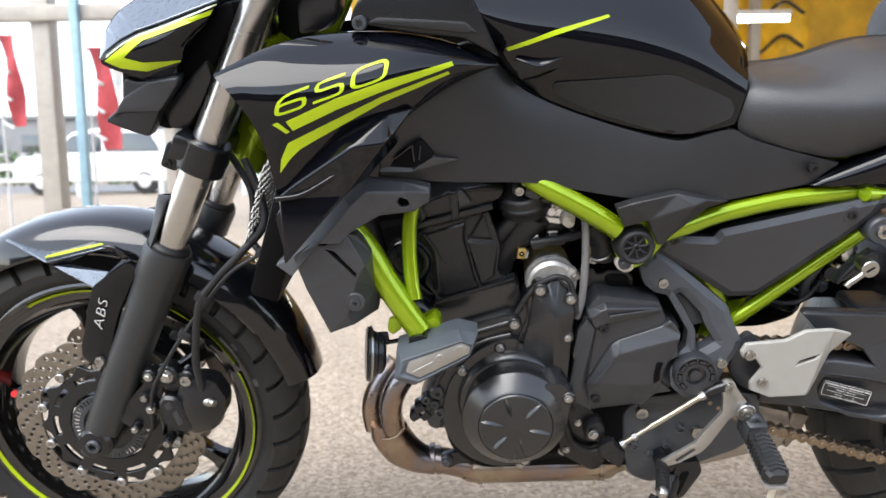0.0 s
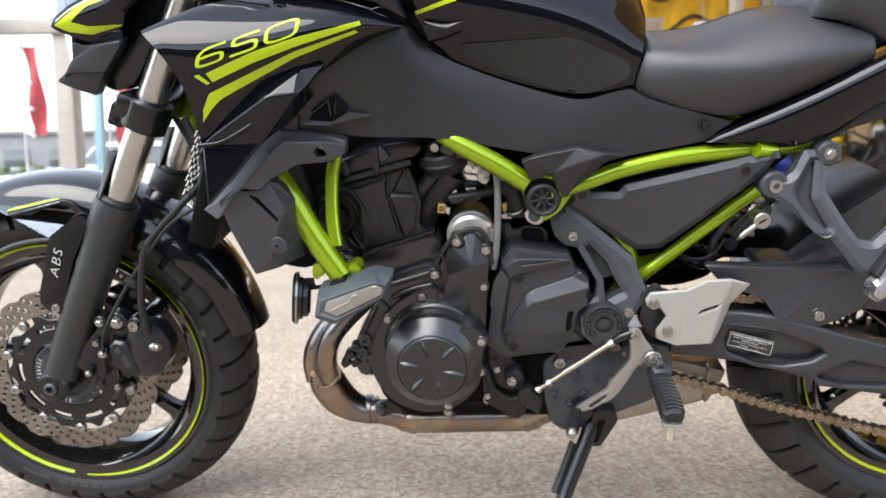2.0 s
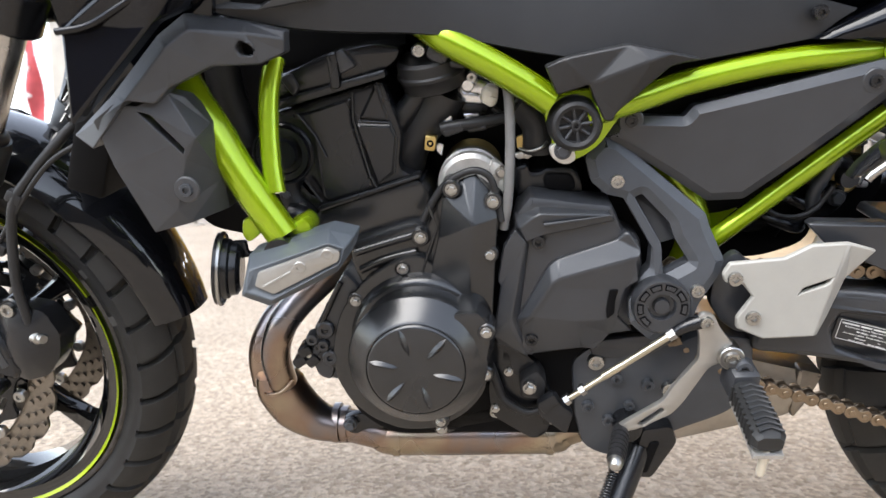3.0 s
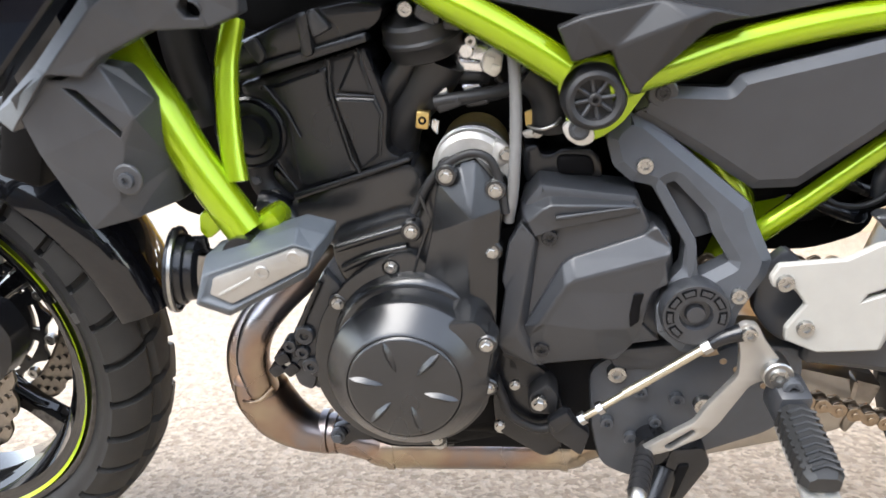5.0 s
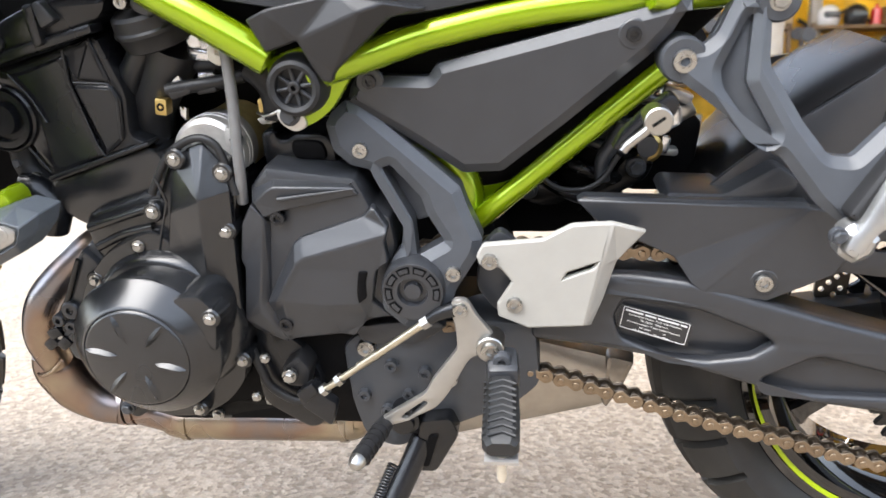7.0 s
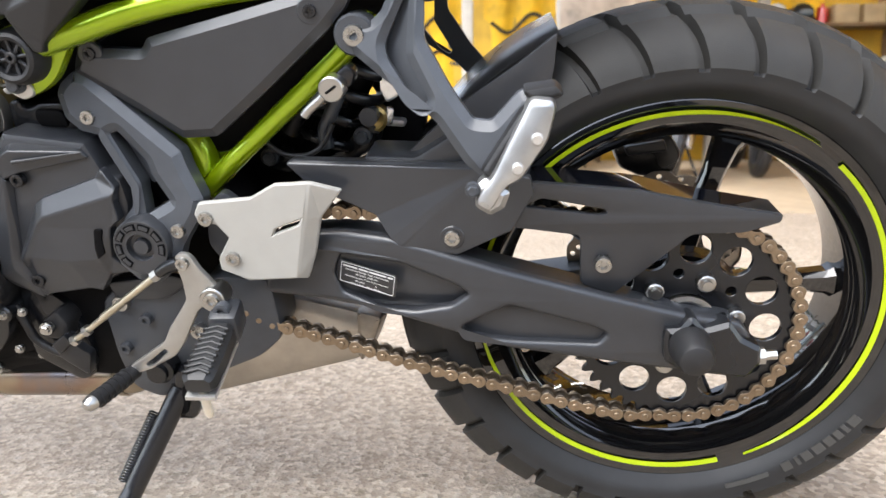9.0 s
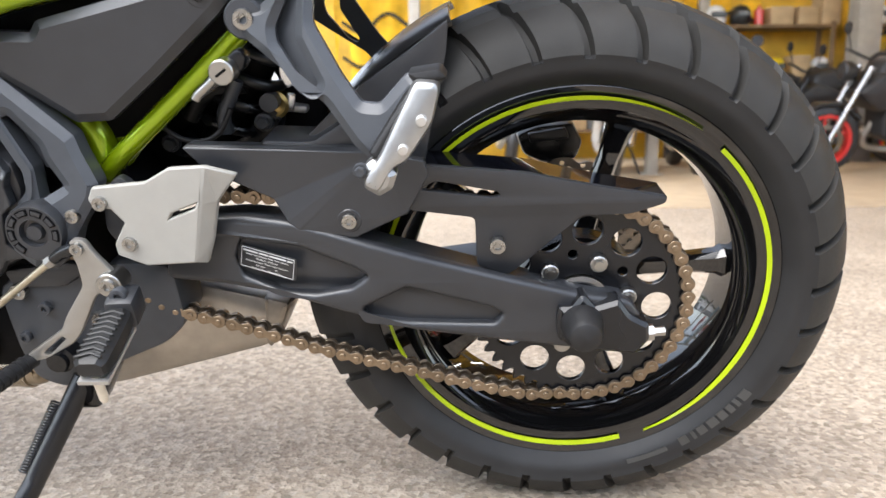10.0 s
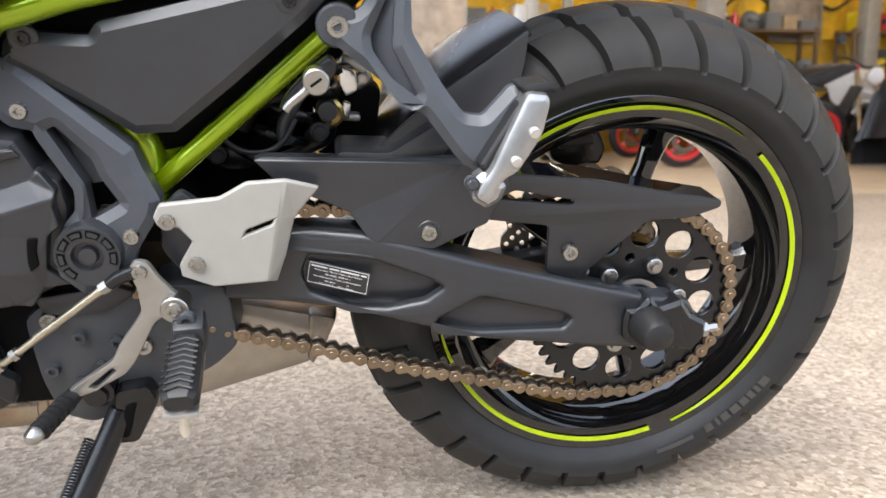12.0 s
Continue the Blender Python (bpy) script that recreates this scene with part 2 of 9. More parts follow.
def facets(name, pts, faces, material, parent, thick=0.015, bevel=0.0015, label=""):
    """A moulded panel of flat facets with softened ridges, its edge folded inwards."""
    bm = bmesh.new()
    vs = [bm.verts.new(p) for p in pts]
    for t in faces:
        bm.faces.new([vs[i] for i in t])
    bm.normal_update()
    for q in bm.faces:
        if q.normal.y > 0:
            q.normal_flip()
    ex = bmesh.ops.extrude_edge_only(bm, edges=[e for e in bm.edges if e.is_boundary])
    for v in ex["geom"]:
        if isinstance(v, bmesh.types.BMVert):
            v.co.y += thick
    bmesh.ops.triangulate(bm, faces=[q for q in bm.faces if len(q.verts) > 4])
    bmesh.ops.recalc_face_normals(bm, faces=bm.faces)
    bmesh.ops.dissolve_limit(bm, angle_limit=0.05, verts=bm.verts, edges=bm.edges)
    bm.normal_update()
    sharp = [e for e in bm.edges if len(e.link_faces) == 2 and e.calc_face_angle() > 0.10]
    soft = set(bmesh.ops.bevel(bm, geom=sharp, offset=bevel, segments=2, profile=0.5, affect="EDGES", clamp_overlap=True)["faces"])
    bmesh.ops.recalc_face_normals(bm, faces=bm.faces)
    for q in bm.faces:
        q.smooth = q in soft
    me = bpy.data.meshes.new(name)
    bm.to_mesh(me)
    bm.free()
    return link(name, me, material, parent, label)


def shell_facets(name, pts, faces, material, parent, thick=0.004, bevel=0.001, label=""):
    """Thin flat facets with thickness along their own normals and softened ridges."""
    bm = bmesh.new()
    vs = [bm.verts.new(p) for p in pts]
    for t in faces:
        bm.faces.new([vs[i] for i in t])
    bmesh.ops.recalc_face_normals(bm, faces=bm.faces)
    bm.normal_update()
    away = Vector((0, -1 if sum(p[1] for p in pts) < 0 else 1, 0.6))
    if sum((q.normal * q.calc_area() for q in bm.faces), Vector()).dot(away) < 0:
        bmesh.ops.reverse_faces(bm, faces=bm.faces)
    bmesh.ops.solidify(bm, geom=bm.faces[:], thickness=thick)
    bmesh.ops.recalc_face_normals(bm, faces=bm.faces)
    bm.normal_update()
    sharp = [e for e in bm.edges if len(e.link_faces) == 2 and e.calc_face_angle() > 0.10]
    soft = set(bmesh.ops.bevel(bm, geom=sharp, offset=bevel, segments=2, profile=0.5, affect="EDGES", clamp_overlap=True)["faces"])
    for q in bm.faces:
        q.smooth = q in soft
    me = bpy.data.meshes.new(name)
    bm.to_mesh(me)
    bm.free()
    return link(name, me, material, parent, label)


def sweep(pts, radii, seg=16, up=None, squash=1.0, closed=False):
    """Verts and faces of a tube through the points; squash flattens it along the second axis."""
    pts = [Vector(p) for p in pts]
    if not hasattr(radii, "__len__"):
        radii = [radii] * len(pts)
    verts, faces = [], []
    k = len(pts)
    n = None
    for i, p in enumerate(pts):
        t = ((pts[min(i + 1, k - 1)] - p).normalized() + (p - pts[max(i - 1, 0)]).normalized()).normalized()
        if n is None:
            n = t.orthogonal() if up is None else (Vector(up) - t * t.dot(Vector(up)))
        n = (n - t * n.dot(t)).normalized()
        b = t.cross(n)
        for j in range(seg):
            a = 2 * math.pi * j / seg
            verts.append(p + (n * math.cos(a) + b * math.sin(a) * squash) * radii[i])
    for i in range(k - 1):
        for j in range(seg):
            a, b = i * seg + j, i * seg + (j + 1) % seg
            faces.append((a, b, b + seg, a + seg))
    faces.append(tuple(range(seg)))
    faces.append(tuple(range((k - 1) * seg, k * seg)))
    return verts, faces


def curve_pts(ctrl, n=8):
    """Catmull-Rom through control points."""
    c = [Vector(p) for p in ctrl]
    c = [c[0] * 2 - c[1]] + c + [c[-1] * 2 - c[-2]]
    out = []
    for i in range(1, len(c) - 2):
        for j in range(n):
            t = j / n
            p0, p1, p2, p3 = c[i - 1], c[i], c[i + 1], c[i + 2]
            out.append(0.5 * (2 * p1 + (p2 - p0) * t + (2 * p0 - 5 * p1 + 4 * p2 - p3) * t * t + (3 * p1 - p0 - 3 * p2 + p3) * t ** 3))
    out.append(c[-2])
    return out


def tube(name, ctrl, r, material, parent, seg=14, n=8, label="", squash=1.0, straight=False):
    pts = [Vector(p) for p in ctrl] if straight else curve_pts(ctrl, n)
    rad = r
    if hasattr(r, "__len__"):
        rad = [r[0] + (r[-1] - r[0]) * i / (len(pts) - 1) for i in range(len(pts))] if len(r) == 2 else list(np.interp(np.linspace(0, 1, len(pts)), np.linspace(0, 1, len(r)), r))
    v, f = sweep(pts, rad, seg, squash=squash)
    return link(name, mesh(name, v, f, 50), material, parent, label)


def turned(profile, origin, axis, seg=40, close=True):
    """Verts and faces of a turned body: profile is (distance along the axis, radius)."""
    ax = Vector(axis).normalized()
    u = ax.orthogonal().normalized() if abs(ax.y) < 0.99 else Vector((1, 0, 0))
    w = ax.cross(u)
    o = Vector(origin)
    verts, faces = [], []
    for h, r in profile:
        for j in range(seg):
            a = 2 * math.pi * j / seg
            verts.append(o + ax * h + (u * math.cos(a) + w * math.sin(a)) * r)
    for i in range(len(profile) - 1):
        for j in range(seg):
            a, b = i * seg + j, i * seg + (j + 1) % seg
            faces.append((a, b, b + seg, a + seg))
    if close:
        faces.append(tuple(range(seg)))
        faces.append(tuple(range((len(profile) - 1) * seg, len(profile) * seg)))
    return verts, faces


def lathe(name, profile, origin, axis, material, parent, seg=40, close=True, label="", smooth=32):
    v, f = turned(profile, origin, axis, seg, close)
    return link(name, mesh(name, v, f, smooth), material, parent, label)


OUT = (0, -1, 0)
BOLTS = {}


def bolt(pos, r, parent, axis=OUT, kind="hex", material=None, name="bolt"):
    """A flanged bolt with a socket or hexagon head."""
    key = kind
    if key not in BOLTS:
        bm = bmesh.new()
        if kind == "hex":
            prof = [(-0.6, 1.0), (0.06, 1.0), (0.14, 0.95), (0.16, 0.72)]
            v, f = turned(prof, (0, 0, 0), (0, 0, 1), 20)
            n = len(v)
            h, g = turned([(0.1, 0.74), (0.62, 0.74), (0.72, 0.62), (0.70, 0.3), (0.64, 0.0)], (0, 0, 0), (0, 0, 1), 6, False)
        else:
            prof = [(-0.6, 1.0), (0.42, 1.0), (0.56, 0.93), (0.60, 0.55)]
            v, f = turned(prof, (0, 0, 0), (0, 0, 1), 20, False)
            n = len(v)
            h, g = turned([(0.60, 0.56), (0.60, 0.46), (0.2, 0.44), (0.18, 0.0)], (0, 0, 0), (0, 0, 1), 6, False)
        BOLTS[key] = mesh("bolt_" + kind, list(v) + list(h), [tuple(i) for i in f] + [tuple(i + n for i in t) for t in g])
        bm.free()
    material = material or STEEL
    r *= 0.84
    mk = (key, material.name)
    if mk not in BOLTS:
        me = BOLTS[key].copy()
        me.materials.clear()
        me.materials.append(material)
        BOLTS[mk] = me
    ob = new(name, BOLTS[mk])
    ob.parent = parent
    q = Vector(axis).to_track_quat("Z", "Y").to_matrix().to_4x4()
    ob.matrix_local = Matrix.Translation(pos) @ q @ Matrix.Diagonal((r, r, r, 1))
    return ob


def block(name, centre, size, material, parent, bevel=0.003, rot=(0, 0, 0), label="", segs=2):
    bm = bmesh.new()
    bmesh.ops.create_cube(bm, size=1.0)
    bmesh.ops.scale(bm, vec=size, verts=bm.verts)
    if bevel:
        bmesh.ops.bevel(bm, geom=bm.edges[:], offset=min(bevel, min(size) * 0.45), segments=segs, affect="EDGES", profile=0.5)
    bm.transform(pose(*centre, *rot))
    return part(name, bm, material, parent, label)


def merge(*vf):
    verts, faces = [], []
    for v, f in vf:
        n = len(verts)
        verts += list(v)
        faces += [tuple(i + n for i in t) for t in f]
    return verts, faces


def ring(cx, cz, r, n=48, a0=0.0):
    return [(cx + r * math.cos(a0 + 2 * math.pi * i / n), cz + r * math.sin(a0 + 2 * math.pi * i / n)) for i in range(n)]


def lay_on(target):
    from mathutils.bvhtree import BVHTree
    me = target.data
    return BVHTree.FromPolygons([v.co.copy() for v in me.vertices], [tuple(p.vertices) for p in me.polygons])


def decal(name, pts2, target, material, parent, lift=0.0008, label="", cell=0.012, bvh=None, tris=None):
    """A thin film laid on the left face of target: outline in (x, z), dropped along y onto its surface."""
    from mathutils.geometry import tessellate_polygon
    bvh = bvh or lay_on(target)
    bm = bmesh.new()
    if tris is None:
        vs = [bm.verts.new((p[0], 0, p[1])) for p in pts2]
        for t in tessellate_polygon([[Vector((p[0], p[1], 0)) for p in pts2]]):
            bm.faces.new([vs[i] for i in t])
    else:
        vs = [bm.verts.new((p[0], 0, p[1])) for p in tris[0]]
        for t in tris[1]:
            try:
                bm.faces.new([vs[i] for i in t])
            except ValueError:
                pass
    for _ in range(5):
        long = [e for e in bm.edges if e.calc_length() > cell]
        if not long:
            break
        bmesh.ops.subdivide_edges(bm, edges=long, cuts=1)
        bmesh.ops.triangulate(bm, faces=[f for f in bm.faces if len(f.verts) > 3])
    last = None
    for v in bm.verts:
        hit = bvh.ray_cast(Vector((v.co.x, -1, v.co.z)), Vector((0, 1, 0)))
        if hit[0] is None:
            near = bvh.find_nearest(Vector((v.co.x, last if last is not None else -0.2, v.co.z)))
            y = near[0].y
        else:
            y = hit[0].y
        last = y
        v.co.y = y - lift
    ex = bmesh.ops.extrude_face_region(bm, geom=bm.faces[:])
    for v in ex["geom"]:
        if isinstance(v, bmesh.types.BMVert):
            v.co.y += lift * 0.9
    return part(name, bm, material, parent, label)


def lettering(text, size, shear=0.0, spacing=1.0, thin=0.0):
    """Flat verts (x, y) and faces of a word in the built-in font."""
    cu = bpy.data.curves.new("word", "FONT")
    cu.body, cu.size, cu.shear, cu.space_character, cu.resolution_u, cu.offset = text, size, shear, spacing, 4, -thin
    ob = new("word", cu)
    bpy.context.view_layer.update()
    me = bpy.data.meshes.new_from_object(ob.evaluated_get(bpy.context.evaluated_depsgraph_get()))
    v = [(p.co.x, p.co.y) for p in me.vertices]
    f = [tuple(p.vertices) for p in me.polygons]
    bpy.data.objects.remove(ob)
    bpy.data.curves.remove(cu)
    bpy.data.meshes.remove(me)
    return v, f


# ---- ground ----
def concrete():
    m = bpy.data.materials.new("weathered_concrete")
    m.use_nodes = True
    nt = m.node_tree
    b = nt.nodes["Principled BSDF"]
    b.inputs["Roughness"].default_value = 0.85
    co = nt.nodes.new("ShaderNodeTexCoord")

    def node(kind, **kw):
        n = nt.nodes.new(kind)
        for k, v in kw.items():
            n.inputs[k].default_value = v
        return n
    big = node("ShaderNodeTexNoise", Scale=1.7, Detail=5, Roughness=0.6)
    mid = node("ShaderNodeTexNoise", Scale=45, Detail=8, Roughness=0.75)
    vor = node("ShaderNodeTexVoronoi", Scale=120)
    vor2 = node("ShaderNodeTexVoronoi", Scale=190)
    warp = node("ShaderNodeTexNoise", Scale=60, Detail=3)
    mixv = nt.nodes.new("ShaderNodeVectorMath")
    mixv.operation = "MULTIPLY_ADD"
    mixv.inputs[1].default_value = (0.006, 0.006, 0.006)
    nt.links.new(co.outputs["Object"], warp.inputs["Vector"])
    nt.links.new(warp.outputs["Color"], mixv.inputs[0])
    nt.links.new(co.outputs["Object"], mixv.inputs[2])
    for n in (big, mid):
        nt.links.new(co.outputs["Object"], n.inputs["Vector"])
    for n in (vor, vor2):
        nt.links.new(mixv.outputs[0], n.inputs["Vector"])
    base = nt.nodes.new("ShaderNodeValToRGB")
    e = base.color_ramp.elements
    e[0].position, e[0].color = 0.33, (0.288, 0.248, 0.203, 1)
    e[1].position, e[1].color = 0.70, (0.412, 0.355, 0.292, 1)
    nt.links.new(mid.outputs["Fac"], base.inputs["Fac"])
    stones = nt.nodes.new("ShaderNodeValToRGB")
    s = stones.color_ramp.elements
    s[0].position, s[0].color = 0.0, (0.55, 0.52, 0.48, 1)
    s[1].position, s[1].color = 1.0, (1.0, 1.0, 1.0, 1)
    for pos, col in ((0.3, (0.84, 0.80, 0.75, 1)), (0.6, (1.22, 1.19, 1.14, 1)), (0.85, (0.70, 0.665, 0.62, 1))):
        k = s.new(pos)
        k.color = col
    sep = nt.nodes.new("ShaderNodeSeparateColor")
    nt.links.new(vor.outputs["Color"], sep.inputs[0])
    nt.links.new(sep.outputs[0], stones.inputs["Fac"])
    mx = nt.nodes.new("ShaderNodeMix")
    mx.data_type, mx.blend_type = "RGBA", "MULTIPLY"
    mx.inputs[0].default_value = 1.0
    nt.links.new(base.outputs[0], mx.inputs[6])
    nt.links.new(stones.outputs[0], mx.inputs[7])
    st = nt.nodes.new("ShaderNodeMapRange")
    st.inputs["From Min"].default_value, st.inputs["From Max"].default_value = 0.35, 0.7
    st.inputs["To Min"].default_value, st.inputs["To Max"].default_value = 0.84, 1.08
    nt.links.new(big.outputs["Fac"], st.inputs["Value"])
    sc = nt.nodes.new("ShaderNodeVectorMath")
    sc.operation = "SCALE"
    nt.links.new(mx.outputs[2], sc.inputs[0])
    nt.links.new(st.outputs[0], sc.inputs["Scale"])
    nt.links.new(sc.outputs[0], b.inputs["Base Color"])
    h = nt.nodes.new("ShaderNodeMath")
    h.operation = "ADD"
    nt.links.new(vor.outputs["Distance"], h.inputs[0])
    nt.links.new(vor2.outputs["Distance"], h.inputs[1])
    bu = nt.nodes.new("ShaderNodeBump")
    bu.inputs["Strength"].default_value, bu.inputs["Distance"].default_value = 0.5, 0.0025
    nt.links.new(h.outputs[0], bu.inputs["Height"])
    nt.links.new(bu.outputs[0], b.inputs["Normal"])
    return m


CONCRETE = concrete()
gv, gf = [], []
for r in range(30):
    for c in range(30):
        gv.append((-200 + 400 * c / 29, -200 + 400 * r / 29, 0.0))
gf = [(r * 30 + c, r * 30 + c + 1, r * 30 + c + 31, r * 30 + c + 30) for r in range(29) for c in range(29)]
tagged(link("ground", mesh("ground", gv, gf, 0), CONCRETE), "weathered tan-grey concrete ground with light pebbles", "ground", kind="structure")


# ---- the shop's open front and the street beyond ----
YELLOW = mat("yellow_banner_cloth", (0.80, 0.46, 0.015), 0.7, 0, 0, 0.35, 5)
YWALL = mat("yellow_stained_board", (0.66, 0.39, 0.03), 0.7, 0, 0, 0.3, 4)
BOARD = mat("brown_board", (0.16, 0.10, 0.05), 0.7, 0, 0, 0.3, 8)
BEIGE = mat("beige_painted_steel", (0.33, 0.30, 0.26), 0.5, 0, 0, 0.15, 10)
BLUE = mat("pale_blue_painted_steel", (0.22, 0.34, 0.40), 0.45, 0, 0, 0.15, 10)
PALE = mat("white_painted_steel", (0.55, 0.55, 0.55), 0.45, 0, 0, 0.06, 10)
GREYW = mat("grey_facade", (0.17, 0.175, 0.18), 0.7, 0, 0, 0.15, 1.5)
FLAG = mat("red_banner_cloth", (0.50, 0.075, 0.085), 0.7, 0, 0, 0.2, 12)
ASPHALT = mat("street_asphalt", (0.16, 0.16, 0.165), 0.85, 0, 0, 0.2, 3)
ROOF = mat("brown_roof_sheet", (0.22, 0.15, 0.09), 0.6, 0, 0, 0.25, 2)
GLASSY = mat("dark_window_glass", (0.06, 0.07, 0.08), 0.08, 0, 0.5, 0.1, 3)
HEDGE = mat("hedge_leaves", (0.06, 0.10, 0.03), 0.7, 0, 0, 0.4, 6)
PHOTO = mat("faded_print", (0.28, 0.22, 0.17), 0.6, 0, 0, 0.5, 7)
CRATE = mat("kraft_card", (0.42, 0.30, 0.17), 0.75, 0, 0, 0.2, 8)
BLACKP = mat("black_plastic", (0.02, 0.02, 0.022), 0.45, 0, 0, 0.2, 20)
WHITEP = mat("white_gloss_paint", (0.7, 0.7, 0.7), 0.25, 0, 0.5, 0.05, 20)
YELP = mat("yellow_gloss_paint", (0.75, 0.55, 0.02), 0.3, 0, 0.4, 0.05, 20)
BLUEP = mat("blue_gloss_paint", (0.03, 0.06, 0.30), 0.3, 0, 0.5, 0.1, 20)
LAMPM = bpy.data.materials.new("lit_tube")
LAMPM.use_nodes = True
LAMPM.node_tree.nodes["Principled BSDF"].inputs["Emission Color"].default_value = (1, 0.97, 0.9, 1)
LAMPM.node_tree.nodes["Principled BSDF"].inputs["Emission Strength"].default_value = 6.0


def box_thing(name, centre, size, material, label, category, bevel=0.01, rot=(0, 0, 0), kind="", group=""):
    return tagged(block(name, centre, size, material, None, bevel, rot), label, category, group, kind)


box_thing("wall_back", (6.0, 8.6, 1.8), (13.5, 0.15, 3.6), YWALL, "yellow-brown stained back wall of the shop", "wall", 0.005, kind="structure")
box_thing("wall_right", (12.7, 4.4, 1.8), (0.15, 8.3, 3.6), YWALL, "yellow-brown stained side wall of the shop", "wall", 0.005, kind="structure")
box_thing("ceiling", (5.6, 7.4, 3.65), (14.2, 2.6, 0.08), ROOF, "brown sheet roof over the shop", "ceiling", 0.005, kind="structure")
TARP = mat("yellow_brown_tarpaulin", (0.46, 0.29, 0.09), 0.75, 0, 0, 0.25, 2)
tn = TARP.node_tree
thin = tn.nodes.new("ShaderNodeBsdfTranslucent")
thin.inputs["Color"].default_value = (0.85, 0.64, 0.30, 1)
cloth = tn.nodes.new("ShaderNodeMixShader")
cloth.inputs[0].default_value = 0.45
tn.links.new(tn.nodes["Principled BSDF"].outputs[0], cloth.inputs[1])
tn.links.new(thin.outputs[0], cloth.inputs[2])
tn.links.new(cloth.outputs[0], tn.nodes["Material Output"].inputs["Surface"])
box_thing("canopy", (7.3, 2.75, 3.70), (10.8, 6.7, 0.02), TARP, "yellow-brown tarpaulin canopy over the forecourt", "canopy", 0.0, kind="structure")
# warm bounce from the yellow wall is put into this tan colour
SHOPF = mat("bounce_warmed_concrete", (0.38, 0.30, 0.205), 0.75, 0, 0, 0.18, 6, 0.3, 120)
box_thing("shop_floor", (7.3, 5.8, 0.002), (10.6, 5.4, 0.008), SHOPF, "concrete floor of the shop with warm bounce light put into its tan", "floor", 0.0, kind="structure")
box_thing("street", (-14, 24, 0.004), (60, 9, 0.004), ASPHALT, "grey asphalt street", "street", 0.0, kind="structure")

# posts and the beam of the open front
for x, y, w, m, h in ((-3.75, 6.7, 0.20, BEIGE, 2.9), (-3.32, 6.5, 0.09, BLUE, 2.9), (-2.55, 6.9, 0.12, BEIGE, 2.9), (-4.45, 6.3, 0.14, BLUE, 2.9), (3.05, 5.6, 0.10, BEIGE, 3.6), (5.9, 7.6, 0.26, BEIGE, 3.6), (0.9, 7.2, 0.12, BEIGE, 3.6), (4.3, 8.2, 0.12, BEIGE, 3.6), (8.4, 8.0, 0.2, BEIGE, 3.6)):
    p = block("post", (x, y, h / 2), (w, w, h), m, None, 0.012)
    block("base_plate", (x, y, 0.008), (w * 1.9, w * 1.9, 0.016), m, p, 0.003)
    tagged(p, "painted steel roof post standing on concrete", "post", "roof posts")
box_thing("beam", (-3.5, 6.6, 2.28), (3.6, 0.12, 0.16), BEIGE, "grey-beige steel cross beam on posts", "beam", 0.01)
box_thing("beam", (-3.2, 6.6, 2.94), (4.6, 0.12, 0.12), BEIGE, "beige steel roof beam on posts", "beam", 0.01)


def flag(x, y, h, w, m, low):
    pole = tube("banner_flag", [(x - w * 0.55, y, 0), (x - w * 0.55, y, h + 0.1)], 0.014, PALE, None, 10, straight=True)
    v, f = [], []
    for i in range(13):
        for j in range(5):
            s, q = i / 12, j / 4
            v.append((x - w / 2 + w * q + 0.12 * s + 0.02 * math.sin(s * 5), y + 0.05 * math.sin(s * 7 + q * 3), h - (h - low) * s))
    f = [(i * 5 + j, i * 5 + j + 1, i * 5 + j + 6, i * 5 + j + 5) for i in range(12) for j in range(4)]
    n = len(v)
    v += [(a, b + 0.006, c) for a, b, c in v]
    f += [tuple(i + n for i in t) for t in f]
    link("cloth", mesh("cloth", v, f, 60), m, pole, "hanging red cloth")
    for k in range(3):
        link("print_mark", mesh("print_mark", *sweep([(x - 0.06, y - 0.06, h - 0.35 - 0.3 * k), (x + 0.06, y - 0.06, h - 0.42 - 0.3 * k)], 0.02, 6)), WHITEP, pole, "white print")
    tagged(pole, "tall red shop banner hanging on a white pole", "banner", "street banners")


flag(-3.34, 7.0, 2.0, 0.22, FLAG, 0.88)
flag(-4.36, 7.0, 2.15, 0.16, FLAG, 1.15)

# an unseen building added behind the camera to darken reflections in the paint
OPP = mat("dark_reflection_brown", (0.11, 0.085, 0.065), 0.8, 0, 0, 0.25, 3)
opp = block("dark_reflection_block", (1.0, -11.0, 1.4), (34.0, 3.0, 2.8), OPP, None, 0.05)
block("roof", (1.0, -11.0, 2.9), (34.8, 3.8, 0.24), GREYW, opp, 0.05)
for k in range(7):
    block("window", (-11.0 + 4.0 * k, -9.49, 1.6), (1.6, 0.06, 1.2), GLASSY, opp, 0.02)
tagged(opp, "unseen dark brown building added to darken reflections", "building")

# guard rail
rail = block("guard_rail", (-9, 15.5, 0.72), (18, 0.06, 0.16), PALE, None, 0.02)
block("rail_bar", (-9, 15.5, 0.42), (18, 0.05, 0.10), PALE, rail, 0.02)
for k in range(10):
    block("rail_post", (-17.5 + 1.9 * k, 15.55, 0.42), (0.12, 0.09, 0.84), PALE, rail, 0.01)
tagged(rail, "white steel guard rail beside the street", "guard rail")

